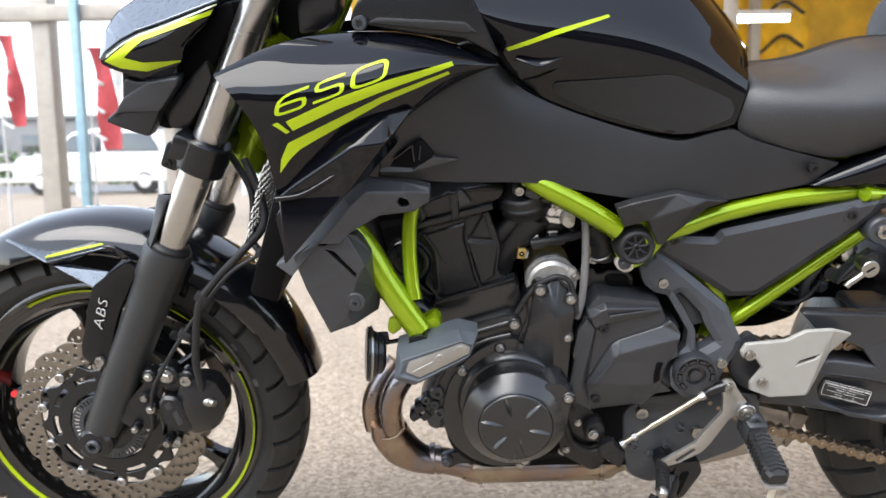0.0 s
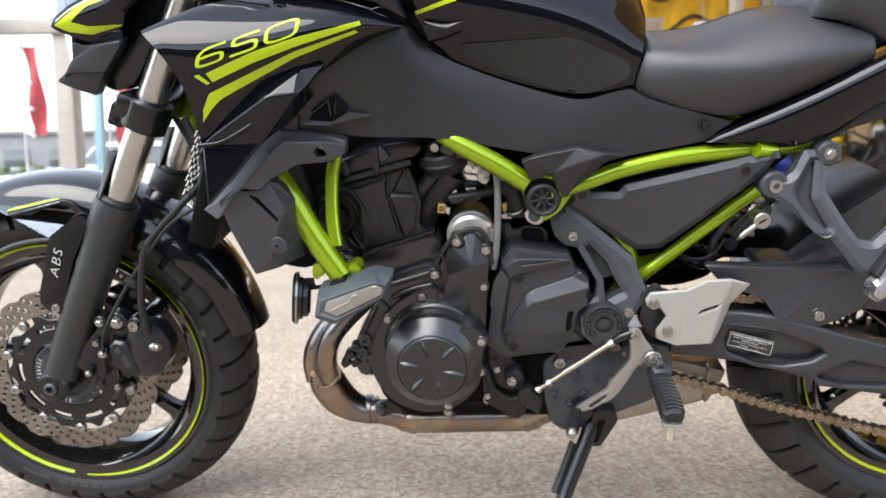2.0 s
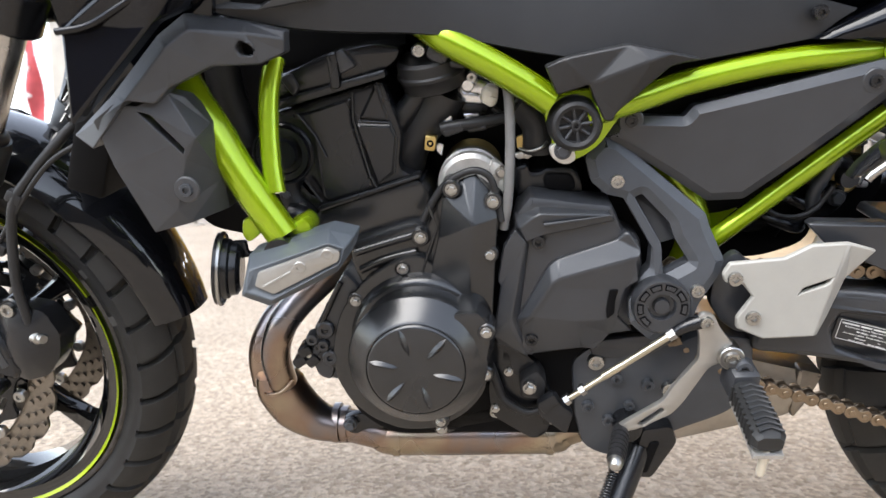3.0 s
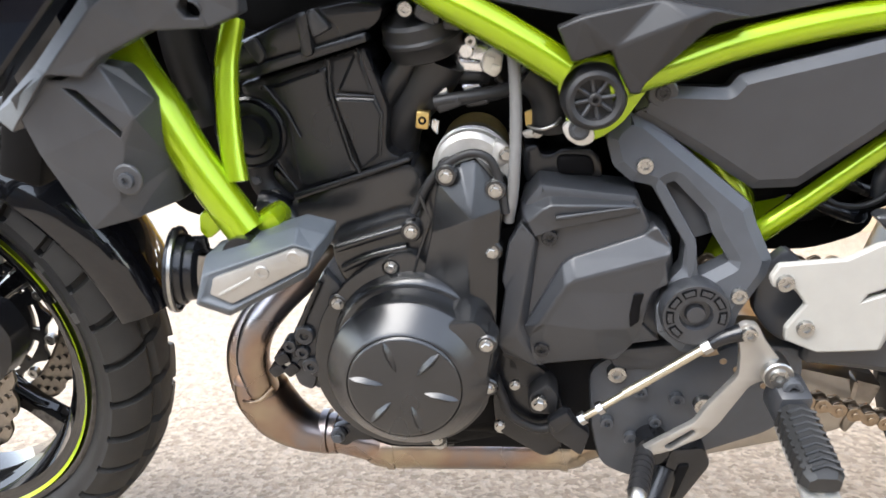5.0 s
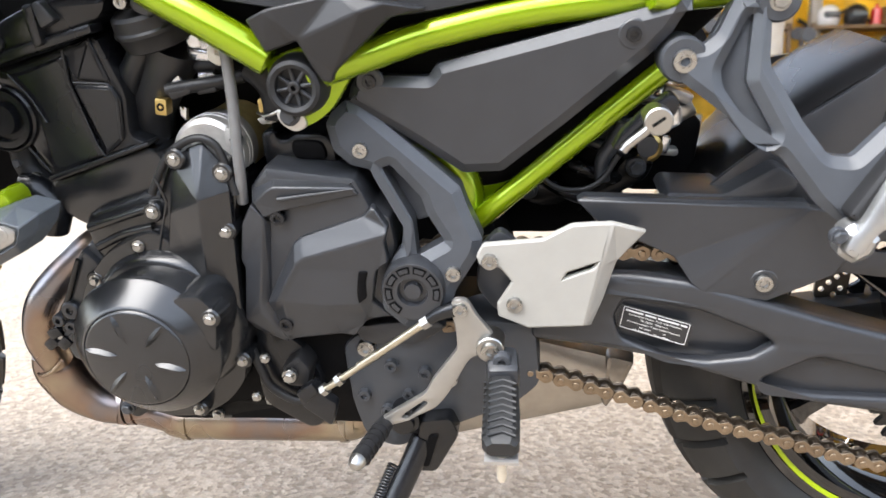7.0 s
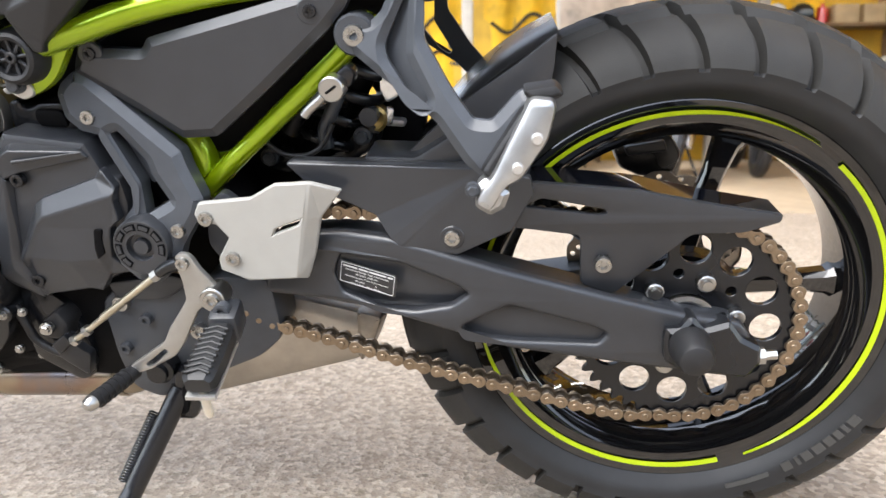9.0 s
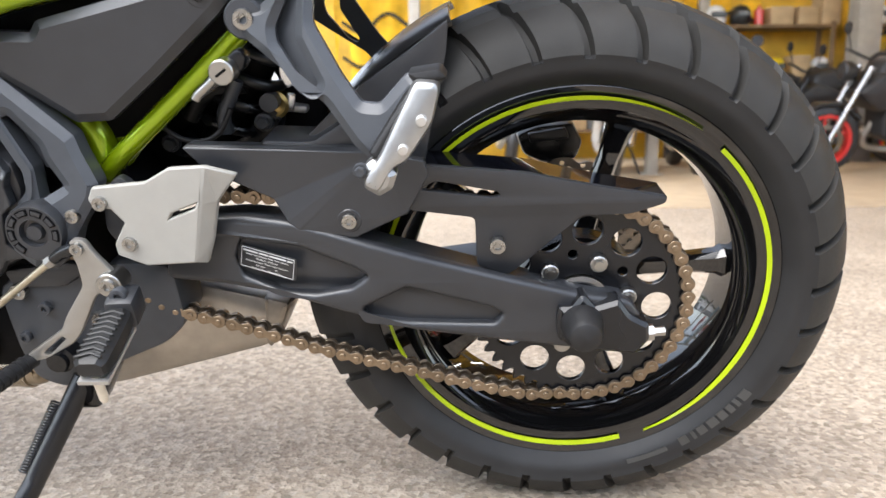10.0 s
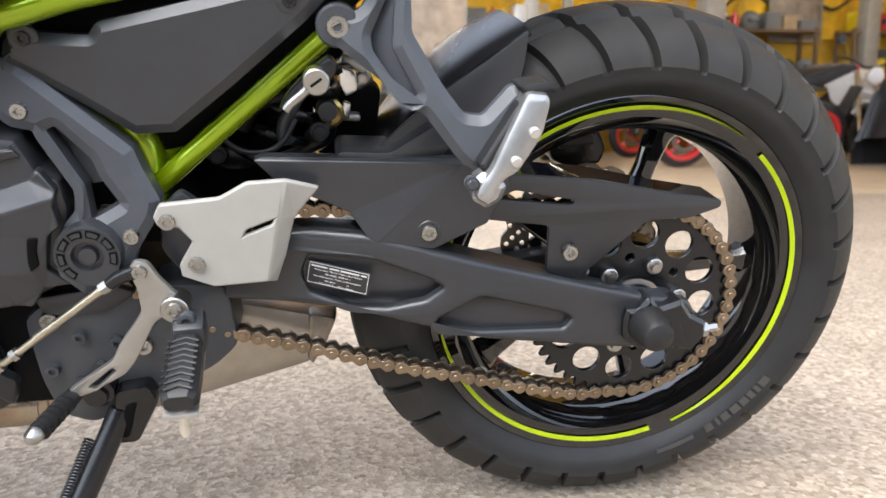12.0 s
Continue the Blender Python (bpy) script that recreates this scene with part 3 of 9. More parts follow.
# parked white car
def car(x, y, m):
    c = new("parked_car")
    c.matrix_world = pose(x, y, 0)
    prof = [(-2.1, 0.35), (-2.12, 0.75), (-1.95, 0.98), (-1.0, 1.05), (-0.55, 1.58), (0.2, 1.68), (1.6, 1.64), (2.0, 1.15), (2.1, 0.9), (2.1, 0.35)]
    v, f = slab([fillet(prof, 0.12)], 1.7, 0.09)
    link("body", mesh("body", [(a, d, b) for a, b, d in v], f), m, c)
    for w in ([(-0.92, 1.08), (-0.48, 1.52), (0.25, 1.58), (0.25, 1.08)], [(0.35, 1.08), (0.35, 1.58), (1.5, 1.55), (1.75, 1.08)]):
        v, f = slab([fillet(w, 0.05)], 0.02, 0.006)
        link("window", mesh("window", [(a, d - 0.012, b) for a, b, d in v], f), GLASSY, c)
    for wx in (-1.35, 1.3):
        lathe("wheel", [(-0.02, 0.0), (-0.02, 0.2), (0.0, 0.22), (0.01, 0.33), (0.12, 0.34), (0.2, 0.33)], (wx, 0.0, 0.34), (0, 1, 0), BLACKP, c, 32)
        lathe("rim", [(-0.03, 0.0), (-0.03, 0.10), (-0.015, 0.19)], (wx, -0.002, 0.34), (0, 1, 0), PALE, c, 24)
    block("bumper", (-2.08, 0.85, 0.45), (0.12, 1.6, 0.22), BLACKP, c, 0.03)
    tagged(c, "white boxy car parked across the street", "car")


car(-8.6, 17.5, WHITEP)
# far low buildings and hedge
def house(x, y, w, d, h, m, n):
    b = block("far_building", (x, y, h / 2), (w, d, h), m, None, 0.03)
    block("roof", (x, y, h + 0.12), (w + 0.4, d + 0.4, 0.24), GREYW, b, 0.05)
    for i in range(n):
        wx = x - w / 2 + (i + 0.5) * w / n
        block("window", (wx, y - d / 2 - 0.01, h * 0.6), (w / n * 0.6, 0.06, h * 0.3), GLASSY, b, 0.01)
        block("window_sill", (wx, y - d / 2 - 0.05, h * 0.44), (w / n * 0.66, 0.12, 0.08), PALE, b, 0.01)
    tagged(b, "low grey flat-roofed building across the street", "building", "far buildings")


house(-24, 44, 16, 8, 3.4, GREYW, 6)
house(-8, 48, 12, 8, 4.2, mat("pale_facade", (0.3, 0.3, 0.3), 0.7, 0, 0, 0.1, 2), 5)
random.seed(11)
hv, hf = [], []
for k in range(1500):
    c = Vector((random.uniform(-22, -4), 30 + random.uniform(-0.7, 0.7), random.uniform(0.05, 1.3) * random.uniform(0.7, 1.2)))
    a = Vector((random.uniform(-1, 1), random.uniform(-1, 1), random.uniform(-1, 1))).normalized() * 0.16
    b = a.orthogonal().normalized() * 0.09
    n = len(hv)
    hv += [c - a, c + b, c + a, c - b]
    hf.append((n, n + 1, n + 2, n + 3))
tagged(link("hedge", mesh("hedge", hv, hf, 0), HEDGE), "clipped green hedge along the street", "hedge", kind="stuff")

# yellow banners, boards and shelf on the back wall
for k, (x, w, z0, z1) in enumerate(((0.35, 1.0, 0.9, 3.2), (1.5, 0.9, 1.0, 3.2), (3.3, 1.2, 1.6, 3.2), (4.6, 1.0, 1.5, 3.2), (6.7, 1.2, 1.4, 3.1), (8.4, 1.3, 1.5, 3.1), (10.2, 1.3, 1.4, 3.1))):
    v, f = [], []
    for i in range(9):
        for j in range(13):
            v.append((x - w / 2 + w * j / 12, 8.50 + 0.04 * math.sin(j * 1.3 + k) + 0.02 * math.sin(i * 1.1), z1 - (z1 - z0) * i / 8))
    f = [(i * 13 + j, i * 13 + j + 1, i * 13 + j + 14, i * 13 + j + 13) for i in range(8) for j in range(12)]
    n = len(v)
    v += [(a, b + 0.01, c) for a, b, c in v]
    f += [tuple(i + n for i in t) for t in f]
    bn = link("wall_banner", mesh("wall_banner", v, f, 60), YELLOW)
    for q in range(5):
        yy = 8.44
        z = z1 - 0.25 - 0.42 * q
        if z > z0 + 0.1:
            s = sweep(curve_pts([(x - w * 0.4, yy, z), (x - w * 0.15, yy, z - 0.12), (x + w * 0.15, yy, z + 0.1), (x + w * 0.42, yy, z - 0.05)], 5), 0.022, 6)
            link("print_line", mesh("print_line", *s), BLACKP, bn, "dark printed line")
    tagged(bn, "yellow printed cloth banner hanging on the back wall", "banner", "yellow banners")
for x, y, z, w, h in ((2.35, 7.4, 1.75, 1.0, 1.3), (7.6, 8.4, 1.9, 0.8, 0.9)):
    p = block("poster_board", (x, y, z), (w, 0.04, h), BEIGE, None, 0.01)
    block("print", (x, y - 0.023, z), (w * 0.92, 0.006, h * 0.92), PHOTO, p, 0.001)
    tagged(p, "faded brown photo poster on a board", "poster")
for x, y, z in ((3.35, 6.2, 2.02), (5.3, 6.6, 2.5), (1.4, 6.8, 2.75), (7.6, 7.2, 2.6)):
    t = block("tube_lamp", (x, y, z + 0.05), (1.0, 0.10, 0.05), PALE, None, 0.01)
    tube("lit_tube", [(x - 0.48, y, z), (x + 0.48, y, z)], 0.03, LAMPM, t, 12, straight=True)
    for s in (-0.4, 0.4):
        tube("hanger", [(x + s, y, z + 0.07), (x + s, max(y, 6.55), 3.62)], 0.005, BEIGE, t, 6, straight=True)
    tagged(t, "white fluorescent tube lamp hanging from the roof", "lamp", "tube lamps")


def shelf(x, y, w):
    s = block("wall_shelf", (x, y, 1.55), (w, 0.4, 0.04), BOARD, None, 0.006)
    block("shelf_board", (x, y, 0.95), (w, 0.4, 0.04), BOARD, s, 0.006)
    block("shelf_board", (x, y, 0.35), (w, 0.4, 0.04), BOARD, s, 0.006)
    for dx in (-w / 2 + 0.03, w / 2 - 0.03):
        for dy in (-0.17, 0.17):
            block("shelf_leg", (x + dx, y + dy, 0.8), (0.05, 0.05, 1.6), BOARD, s, 0.004)
    tagged(s, "brown wooden shelf rack against the back wall", "shelf", "shop shelves")


random.seed(5)
for sx in (3.2, 5.0, 6.9, 9.0, 11.0):
    shelf(sx, 8.2, 1.6)
    for z in (0.37, 0.97, 1.57):
        x = sx - 0.7
        while x < sx + 0.65:
            w = random.uniform(0.12, 0.3)
            h = random.uniform(0.12, 0.38)
            kind = random.random()
            if kind < 0.4:
                box_thing("carton", (x + w / 2, 8.18, z + h / 2), (w * 0.92, 0.28, h), random.choice([CRATE, WHITEP, CRATE, YELP, GREYW]), "cardboard parts carton standing on a shelf", "box", 0.008, (0, 0, random.uniform(-6, 6)), group="shelf goods")
            elif kind < 0.75:
                m = random.choice([WHITEP, YELP, BLACKP, REDM, GREYW])
                r = 0.125
                he = lathe("helmet", [(0, 0.085), (0.03, 0.11), (0.10, r), (0.16, 0.118), (0.21, 0.085), (0.235, 0.04), (0.24, 0.0)], (x + 0.13, 8.15, z), (0, 0, 1), m, None, 24, smooth=60)
                block("visor", (x + 0.13, 8.05, z + 0.12), (0.17, 0.07, 0.075), GLASSY, he, 0.02)
                tagged(he, "glossy motorcycle helmet on a shelf", "helmet", "shelf helmets")
                w = 0.27
            else:
                lt = lathe("oil_can", [(0, 0.05), (0.005, 0.055), (0.18, 0.055), (0.2, 0.02), (0.23, 0.02)], (x + 0.06, 8.15, z), (0, 0, 1), random.choice([YELP, WHITEP, REDM, BLUEP]), None, 18)
                tagged(lt, "small painted oil can on a shelf", "can", "shelf goods")
                w = 0.13
            x += w + 0.02


# ---- parked motorcycles in the shop ----
def parked_bike(x, y, yaw, paint, wheel_paint, lean=9.0, label="", tail=REDM):
    b = new("parked_motorcycle")
    b.matrix_world = pose(x, y, 0, lean, 0, yaw)
    for wx, R, W in ((0.0, 0.30, 0.11), (1.38, 0.31, 0.15)):
        c = (wx, 0, R)
        ty = lathe("wheel", [(-W / 2, 0.225), (-W / 2, 0.25), (-W * 0.35, R - 0.015), (0, R), (W * 0.35, R - 0.015), (W / 2, 0.25), (W / 2, 0.225), (W * 0.2, 0.215), (-W * 0.2, 0.215), (-W / 2, 0.225)], c, (0, 1, 0), BLACKP, b, 40, False)
        lathe("rim", [(-W * 0.45, 0.228), (-W * 0.42, 0.195), (0, 0.185), (W * 0.42, 0.195), (W * 0.45, 0.228), (0, 0.22), (-W * 0.45, 0.228)], c, (0, 1, 0), wheel_paint, ty, 40, False)
        for k in range(5):
            a = radians(72 * k + 20)
            link("spoke", mesh("spoke", *sweep([(wx + 0.03 * math.cos(a), 0, R + 0.03 * math.sin(a)), (wx + 0.19 * math.cos(a), 0, R + 0.19 * math.sin(a))], 0.014, 8)), wheel_paint, ty)
        lathe("disc", [(-0.062, 0.10), (-0.062, 0.14), (-0.057, 0.14), (-0.057, 0.10), (-0.062, 0.10)], c, (0, 1, 0), DISC, ty, 32, False)
        lathe("hub", [(-0.07, 0.0), (-0.07, 0.04), (0.07, 0.04), (0.07, 0)], c, (0, 1, 0), BLACKP, ty, 20, False)
    for s in (-0.1, 0.1):
        tube("fork_leg", [(0.0, s, 0.30), (0.27, s, 0.92)], 0.026, random.choice([TUBE, BLACKP]), b, 12, straight=True)
    tube("handlebar", [(0.26, -0.36, 1.04), (0.24, -0.2, 1.03), (0.28, 0, 0.98), (0.24, 0.2, 1.03), (0.26, 0.36, 1.04)], 0.014, BLACKP, b, 10)
    lathe("headlight", [(0, 0.0), (0.005, 0.075), (0.02, 0.09), (0.08, 0.085), (0.14, 0.04), (0.15, 0.0)], (0.06, 0, 0.88), (1, 0, 0), paint, b, 28)
    for s in (-0.33, 0.33):
        mi = lathe("mirror", [(0, 0.0), (0, 0.05), (0.02, 0.055), (0.03, 0.0)], (0.24, s * 1.05, 1.22), (1, 0, 0), BLACKP, b, 18)
        tube("mirror_stem", [(0.26, s * 0.8, 1.04), (0.25, s * 1.03, 1.2)], 0.006, BLACKP, mi, 8, straight=True)

    def slabp(name, prof, half, m, bev=0.03, fil=0.04):
        v, f = slab([fillet(prof, fil)], half * 2, bev, 3)
        return link(name, mesh(name, [(a, d - half, c) for a, c, d in v], f), m, b)
    slabp("tank", [(0.30, 0.80), (0.36, 0.98), (0.62, 1.02), (0.80, 0.90), (0.84, 0.80), (0.55, 0.74)], 0.13, paint, 0.06)
    slabp("shroud", [(0.16, 0.72), (0.34, 0.88), (0.62, 0.78), (0.50, 0.62), (0.34, 0.55)], 0.19, paint, 0.03)
    slabp("seat", [(0.80, 0.80), (0.84, 0.86), (1.05, 0.84), (1.20, 0.92), (1.52, 0.97), (1.50, 0.91), (1.15, 0.82)], 0.12, BLACKP, 0.05)
    slabp("tail", [(1.0, 0.78), (1.2, 0.88), (1.62, 0.97), (1.66, 0.92), (1.3, 0.76)], 0.10, paint, 0.03)
    slabp("engine_block", [(0.42, 0.34), (0.40, 0.60), (0.60, 0.74), (0.84, 0.62), (0.90, 0.36), (0.60, 0.26)], 0.15, BLACKP, 0.04)
    slabp("swingarm", [(0.86, 0.40), (1.40, 0.35), (1.40, 0.27), (0.86, 0.32)], 0.11, ALU, 0.02, 0.02)
    slabp("front_mudguard", [(-0.26, 0.50), (-0.1, 0.62), (0.12, 0.63), (0.28, 0.50), (0.26, 0.47), (0.1, 0.60), (-0.1, 0.59), (-0.24, 0.48)], 0.065, paint, 0.008, 0.01)
    block("tail_light", (1.66, 0, 0.93), (0.03, 0.16, 0.05), tail, b, 0.01)
    block("plate_holder", (1.68, 0, 0.62), (0.02, 0.16, 0.30), BLACKP, b, 0.005, (0, 25, 0))
    ex = tube("exhaust", [(0.42, 0.05, 0.45), (0.40, 0.10, 0.25), (0.7, 0.14, 0.2), (1.0, 0.17, 0.3), (1.45, 0.19, 0.48)], [0.025, 0.025, 0.03, 0.055, 0.055], ALU, b, 16)
    tube("side_stand", [(0.72, -0.1, 0.3), (0.76, -0.24, 0.045)], 0.011, BLACKP, b, 8, straight=True)
    tagged(b, label, "motorcycle", "parked motorcycles")


random.seed(3)
CH_ = [(2.55, 4.9, 78, BLACKP, PALE, "black motorcycle with pale wheels parked in the shop"),
       (3.45, 5.6, 82, BLUEP, BLACKP, "dark blue motorcycle parked in the shop"),
       (4.5, 5.55, 0, BLACKP, REDM, "black motorcycle with red wheels parked in the shop"),
       (4.75, 7.2, 2, BLACKP, REDM, "black motorcycle with red wheels parked in the shop"),
       (6.75, 5.9, 84, WHITEP, BLACKP, "white motorcycle parked in the shop row"),
       (7.5, 6.0, 80, REDM, BLACKP, "red motorcycle parked in the shop row"),
       (8.3, 6.2, 78, BLACKP, GREY, "black motorcycle parked in the shop row"),
       (9.1, 6.0, 82, WHITEP, BLACKP, "white motorcycle parked in the shop row"),
       (10.0, 6.2, 79, BLACKP, BLACKP, "black motorcycle parked in the shop row"),
       (1.0, 6.4, 100, GREYW, BLACKP, "grey motorcycle parked in the shop row"),
       (1.85, 6.3, 85, BLACKP, GREY, "black motorcycle parked in the shop row")]
for x, y, yaw, paint, wp, lab in CH_:
    parked_bike(x, y, yaw, paint, wp, 8.0, lab)


# a bike under a black cloth
def covered(x, y):
    v, f = [], []
    n, m = 40, 22
    for i in range(n + 1):
        s = i / n
        h = 0.75 + 0.33 * math.exp(-((s - 0.25) / 0.14) ** 2) + 0.12 * math.exp(-((s - 0.75) / 0.2) ** 2)
        h *= min(1, s * 9 + 0.35, (1 - s) * 9 + 0.35)
        for j in range(m + 1):
            a = math.pi * j / m
            fold = 1 + 0.05 * math.sin(i * 1.7 + j * 0.9) * (1 - math.sin(a))
            v.append((x + (s - 0.5) * 2.0 + 0.02 * math.sin(j * 2.1), y - 0.40 * math.copysign(abs(math.cos(a)) ** 0.6, math.cos(a)) * fold, h * math.sin(a) ** 0.5 + 0.005))
    f = [(i * (m + 1) + j, i * (m + 1) + j + 1, (i + 1) * (m + 1) + j + 1, (i + 1) * (m + 1) + j) for i in range(n) for j in range(m)]
    tagged(link("cloth_cover", mesh("cloth_cover", v, f, 60), BLACKP), "black cloth cover draped over a parked motorcycle", "cover")


covered(7.2, 5.0)


# ---- the motorcycle: x runs to its tail, y to its right, z up; it leans on its side stand ----
bike = new("motorcycle")
tagged(bike, "black and lime green naked motorcycle leaning on its side stand", "motorcycle")
bike.matrix_world = pose(-0.006, 0.012, 0.0, 13.6, 0, -1.0)
FA, RA = Vector((0.0, 0, 0.299)), Vector((1.4305, 0, 0.3195))


# ---- wheels ----
def tyre_mesh(name, centre, R, W, bead, count, deep):
    """A tyre with its tread grooves cut in: grid of angle by profile."""
    prof = []
    crown = W * 0.5
    for i in range(25):
        s = -1 + 2 * i / 24
        a = s * radians(76)
        x = crown * math.sin(a) / math.sin(radians(76))
        prof.append((x, R - (1 - math.cos(a)) * crown * 0.92, abs(s)))
    side = []
    r0 = prof[-1][1]
    for i in range(1, 9):
        s = i / 8
        side.append((crown * (1.0 + 0.02 * math.sin(math.pi * s)) - 0.016 * s * s * (W / 0.14) - 0.0016, r0 + (bead - r0) * s, 1 + s))
    full = [(-x, r, s) for x, r, s in reversed(side)] + prof + side
    verts, faces = [], []
    m = len(full)
    per = 16
    n = count * per
    cuts = [0.0, 0.12, 0.15] + [0.20 + 0.74 * q / 12 for q in range(13)]
    for j in range(n):
        for x, r, s in full:
            right = x > 0
            sh = 0.55 * max(0.0, 1 - s) ** 1.4
            th = 2 * math.pi * (j // per + cuts[j % per] + sh + (0.5 if right else 0.0)) / count
            k = j % per
            d = 0.0
            if 0.04 < s < 1.01 and k in (0, 1):
                d = deep * min(1, (s - 0.04) * 8)
            if 0.30 < abs(s) < 0.37:
                d = max(d, deep * 0.6)
            if 1.2 < s < 1.3 or 1.7 < s < 1.8:
                d = 0.0007
            na = radians(76) * min(s, 1.15)
            rr, xx = r - d * math.cos(na), x - math.copysign(d * math.sin(na), x)
            verts.append((centre.x + rr * math.cos(th), centre.y + xx, centre.z + rr * math.sin(th)))
    for j in range(n):
        for i in range(m - 1):
            a, b = j * m + i, ((j + 1) % n) * m + i
            faces.append((a, b, b + 1, a + 1))
    return mesh(name, verts, faces, 28)


def tread_faces(ob, tread):
    """Give the running surface of a tyre its own rubber; the walls keep the first."""
    ob.data.materials.append(tread)
    for p in ob.data.polygons:
        if 8 <= p.index % 40 < 32:
            p.material_index = 1


def arc_band(name, centre, r0, r1, a0, a1, y0, y1, material, parent, n=40, taper=0.0, label=""):
    """A thin arc of a flat ring facing left."""
    v, f = [], []
    for i in range(n + 1):
        s = i / n
        a = radians(a0 + (a1 - a0) * s)
        w = 1 - taper * max(0, s - 0.7) / 0.3
        for r, y in ((r1, y0), (r0 + (r1 - r0) * (1 - w), y1)):
            v.append((centre.x + r * math.cos(a), y, centre.z + r * math.sin(a)))
        for r, y in ((r1, y0 + 0.0012), (r0 + (r1 - r0) * (1 - w), y1 + 0.0012)):
            v.append((centre.x + r * math.cos(a), y, centre.z + r * math.sin(a)))
    for i in range(n):
        b = i * 4
        f += [(b, b + 1, b + 5, b + 4), (b + 2, b + 3, b + 7, b + 6), (b, b + 2, b + 6, b + 4), (b + 1, b + 3, b + 7, b + 5)]
    f += [(0, 1, 3, 2), (n * 4, n * 4 + 1, n * 4 + 3, n * 4 + 2)]
    return link(name, mesh(name, v, f), material, parent, label)


def rim(name, centre, hw, parent, spoke0, hub_r, hub_w):
    """Cast wheel: rim well, five spokes, hub."""
    prof = [(-hw, 0.2325), (-hw - 0.002, 0.229), (-hw, 0.2245), (-hw + 0.005, 0.2125), (-hw + 0.006, 0.205), (-hw + 0.022, 0.196), (-hw + 0.030, 0.186), (0, 0.183),
            (hw - 0.030, 0.186), (hw - 0.022, 0.196), (hw - 0.006, 0.205), (hw - 0.005, 0.2125), (hw, 0.2245), (hw + 0.002, 0.229), (hw, 0.2325), (hw - 0.02, 0.214), (0, 0.195), (-hw + 0.02, 0.214), (-hw, 0.2325)]
    body = turned(prof, centre, (0, 1, 0), 96, False)
    hub = turned([(-hub_w, 0.018), (-hub_w, hub_r * 0.8), (-hub_w + 0.006, hub_r), (-0.02, hub_r), (-0.012, hub_r + 0.012), (0.012, hub_r + 0.012), (0.02, hub_r), (hub_w - 0.006, hub_r), (hub_w, hub_r * 0.8), (hub_w, 0.018)], centre, (0, 1, 0), 48, True)
    vf, spokes = [body], []
    hubvf = hub
    for k in range(5):
        a = radians(spoke0 + 72 * k)
        u = Vector((math.cos(a), 0, math.sin(a)))
        t = Vector((-math.sin(a), 0, math.cos(a)))
        v, f = [], []
        for s, hwid, dep in ((hub_r - 0.005, 0.016, 0.022), (0.09, 0.0125, 0.016), (0.14, 0.011, 0.013), (0.175, 0.014, 0.014), (0.19, 0.022, 0.018)):
            for p, q in ((-1, -0.55), (-0.6, -1), (0.6, -1), (1, -0.55), (1, 0.55), (0.6, 1), (-0.6, 1), (-1, 0.55)):
                v.append(centre + u * s + t * hwid * p + Vector((0, dep * q, 0)))
        for i in range(4):
            for j in range(8):
                c, d = i * 8 + j, i * 8 + (j + 1) % 8
                f.append((c, d, d + 8, c + 8))
        f += [tuple(range(8)), tuple(range(32, 40))]
        spokes.append((v, f))
    v, f = merge(*vf)
    ob = link(name, mesh(name, v, f, 38), RIMM, parent)
    link("hub", mesh("hub", *hubvf, 38), RIMM, ob)
    for v, f in spokes:
        link("spoke", mesh("spoke", v, f, 38), RIMM, ob)
    return ob


def sidewall_bars(centre, r, y, spans, parent, material):
    """Raised moulded marks on a tyre's wall, as plain bars."""
    for a0, a1, h in spans:
        arc_band("moulded_mark", centre, r - h / 2, r + h / 2, a0, a1, y, y + 0.0006, material, parent, 6)


MARK = mat("moulded_rubber_mark", (0.044, 0.044, 0.043), 0.5, 0, 0, 0.1, 60)

fw = rim("front_wheel", FA, 0.050, bike, -39, 0.032, 0.06)
fw["label"] = "gloss black five-spoke cast front wheel"
tread_faces(link("tyre", tyre_mesh("front_tyre", FA, 0.300, 0.122, 0.2285, 32, 0.010), RUBBER, fw, "black rubber tyre with lateral tread grooves"), TREAD)
for a0, a1 in ((-96, 21), (25, 118), (150, 258)):
    arc_band("rim_stripe", FA, 0.2178, 0.2218, a1, a0, -0.0525, -0.0490, DECAL, fw, 48, 0.9, "lime rim stripe")
rw = rim("rear_wheel", RA, 0.062, bike, 2, 0.045, 0.07)
rw["label"] = "gloss black five-spoke cast rear wheel"
tread_faces(link("tyre", tyre_mesh("rear_tyre", RA, 0.3190, 0.162, 0.2285, 32, 0.010), RUBBER, rw, "wide black rubber tyre with lateral tread grooves"), TREAD)
for a0, a1 in ((48, -64), (-72, -184), (168, 56)):
    arc_band("rim_stripe", RA, 0.2142, 0.2190, a0, a1, -0.0642, -0.0622, DECAL, rw, 48, 0.9, "lime rim stripe")
sidewall_bars(RA, 0.2455, -0.0788, [(-56, -53.4, 0.012), (-52, -51, 0.012), (-50, -47.5, 0.012), (-46.5, -43.6, 0.012), (-42.8, -40.4, 0.012), (-39.6, -37.8, 0.012), (-36.8, -35.6, 0.012), (-34.6, -31.6, 0.012),
                                     (-72, -60, 0.006)], rw, MARK)
sidewall_bars(FA, 0.2435, -0.0582, [(-108, -104, 0.011), (-103, -100, 0.011), (-99, -95, 0.011), (-94, -90, 0.011), (-89, -85, 0.011), (-124, -112, 0.005), (14, 17, 0.012), (30, 33, 0.008)], fw, MARK)

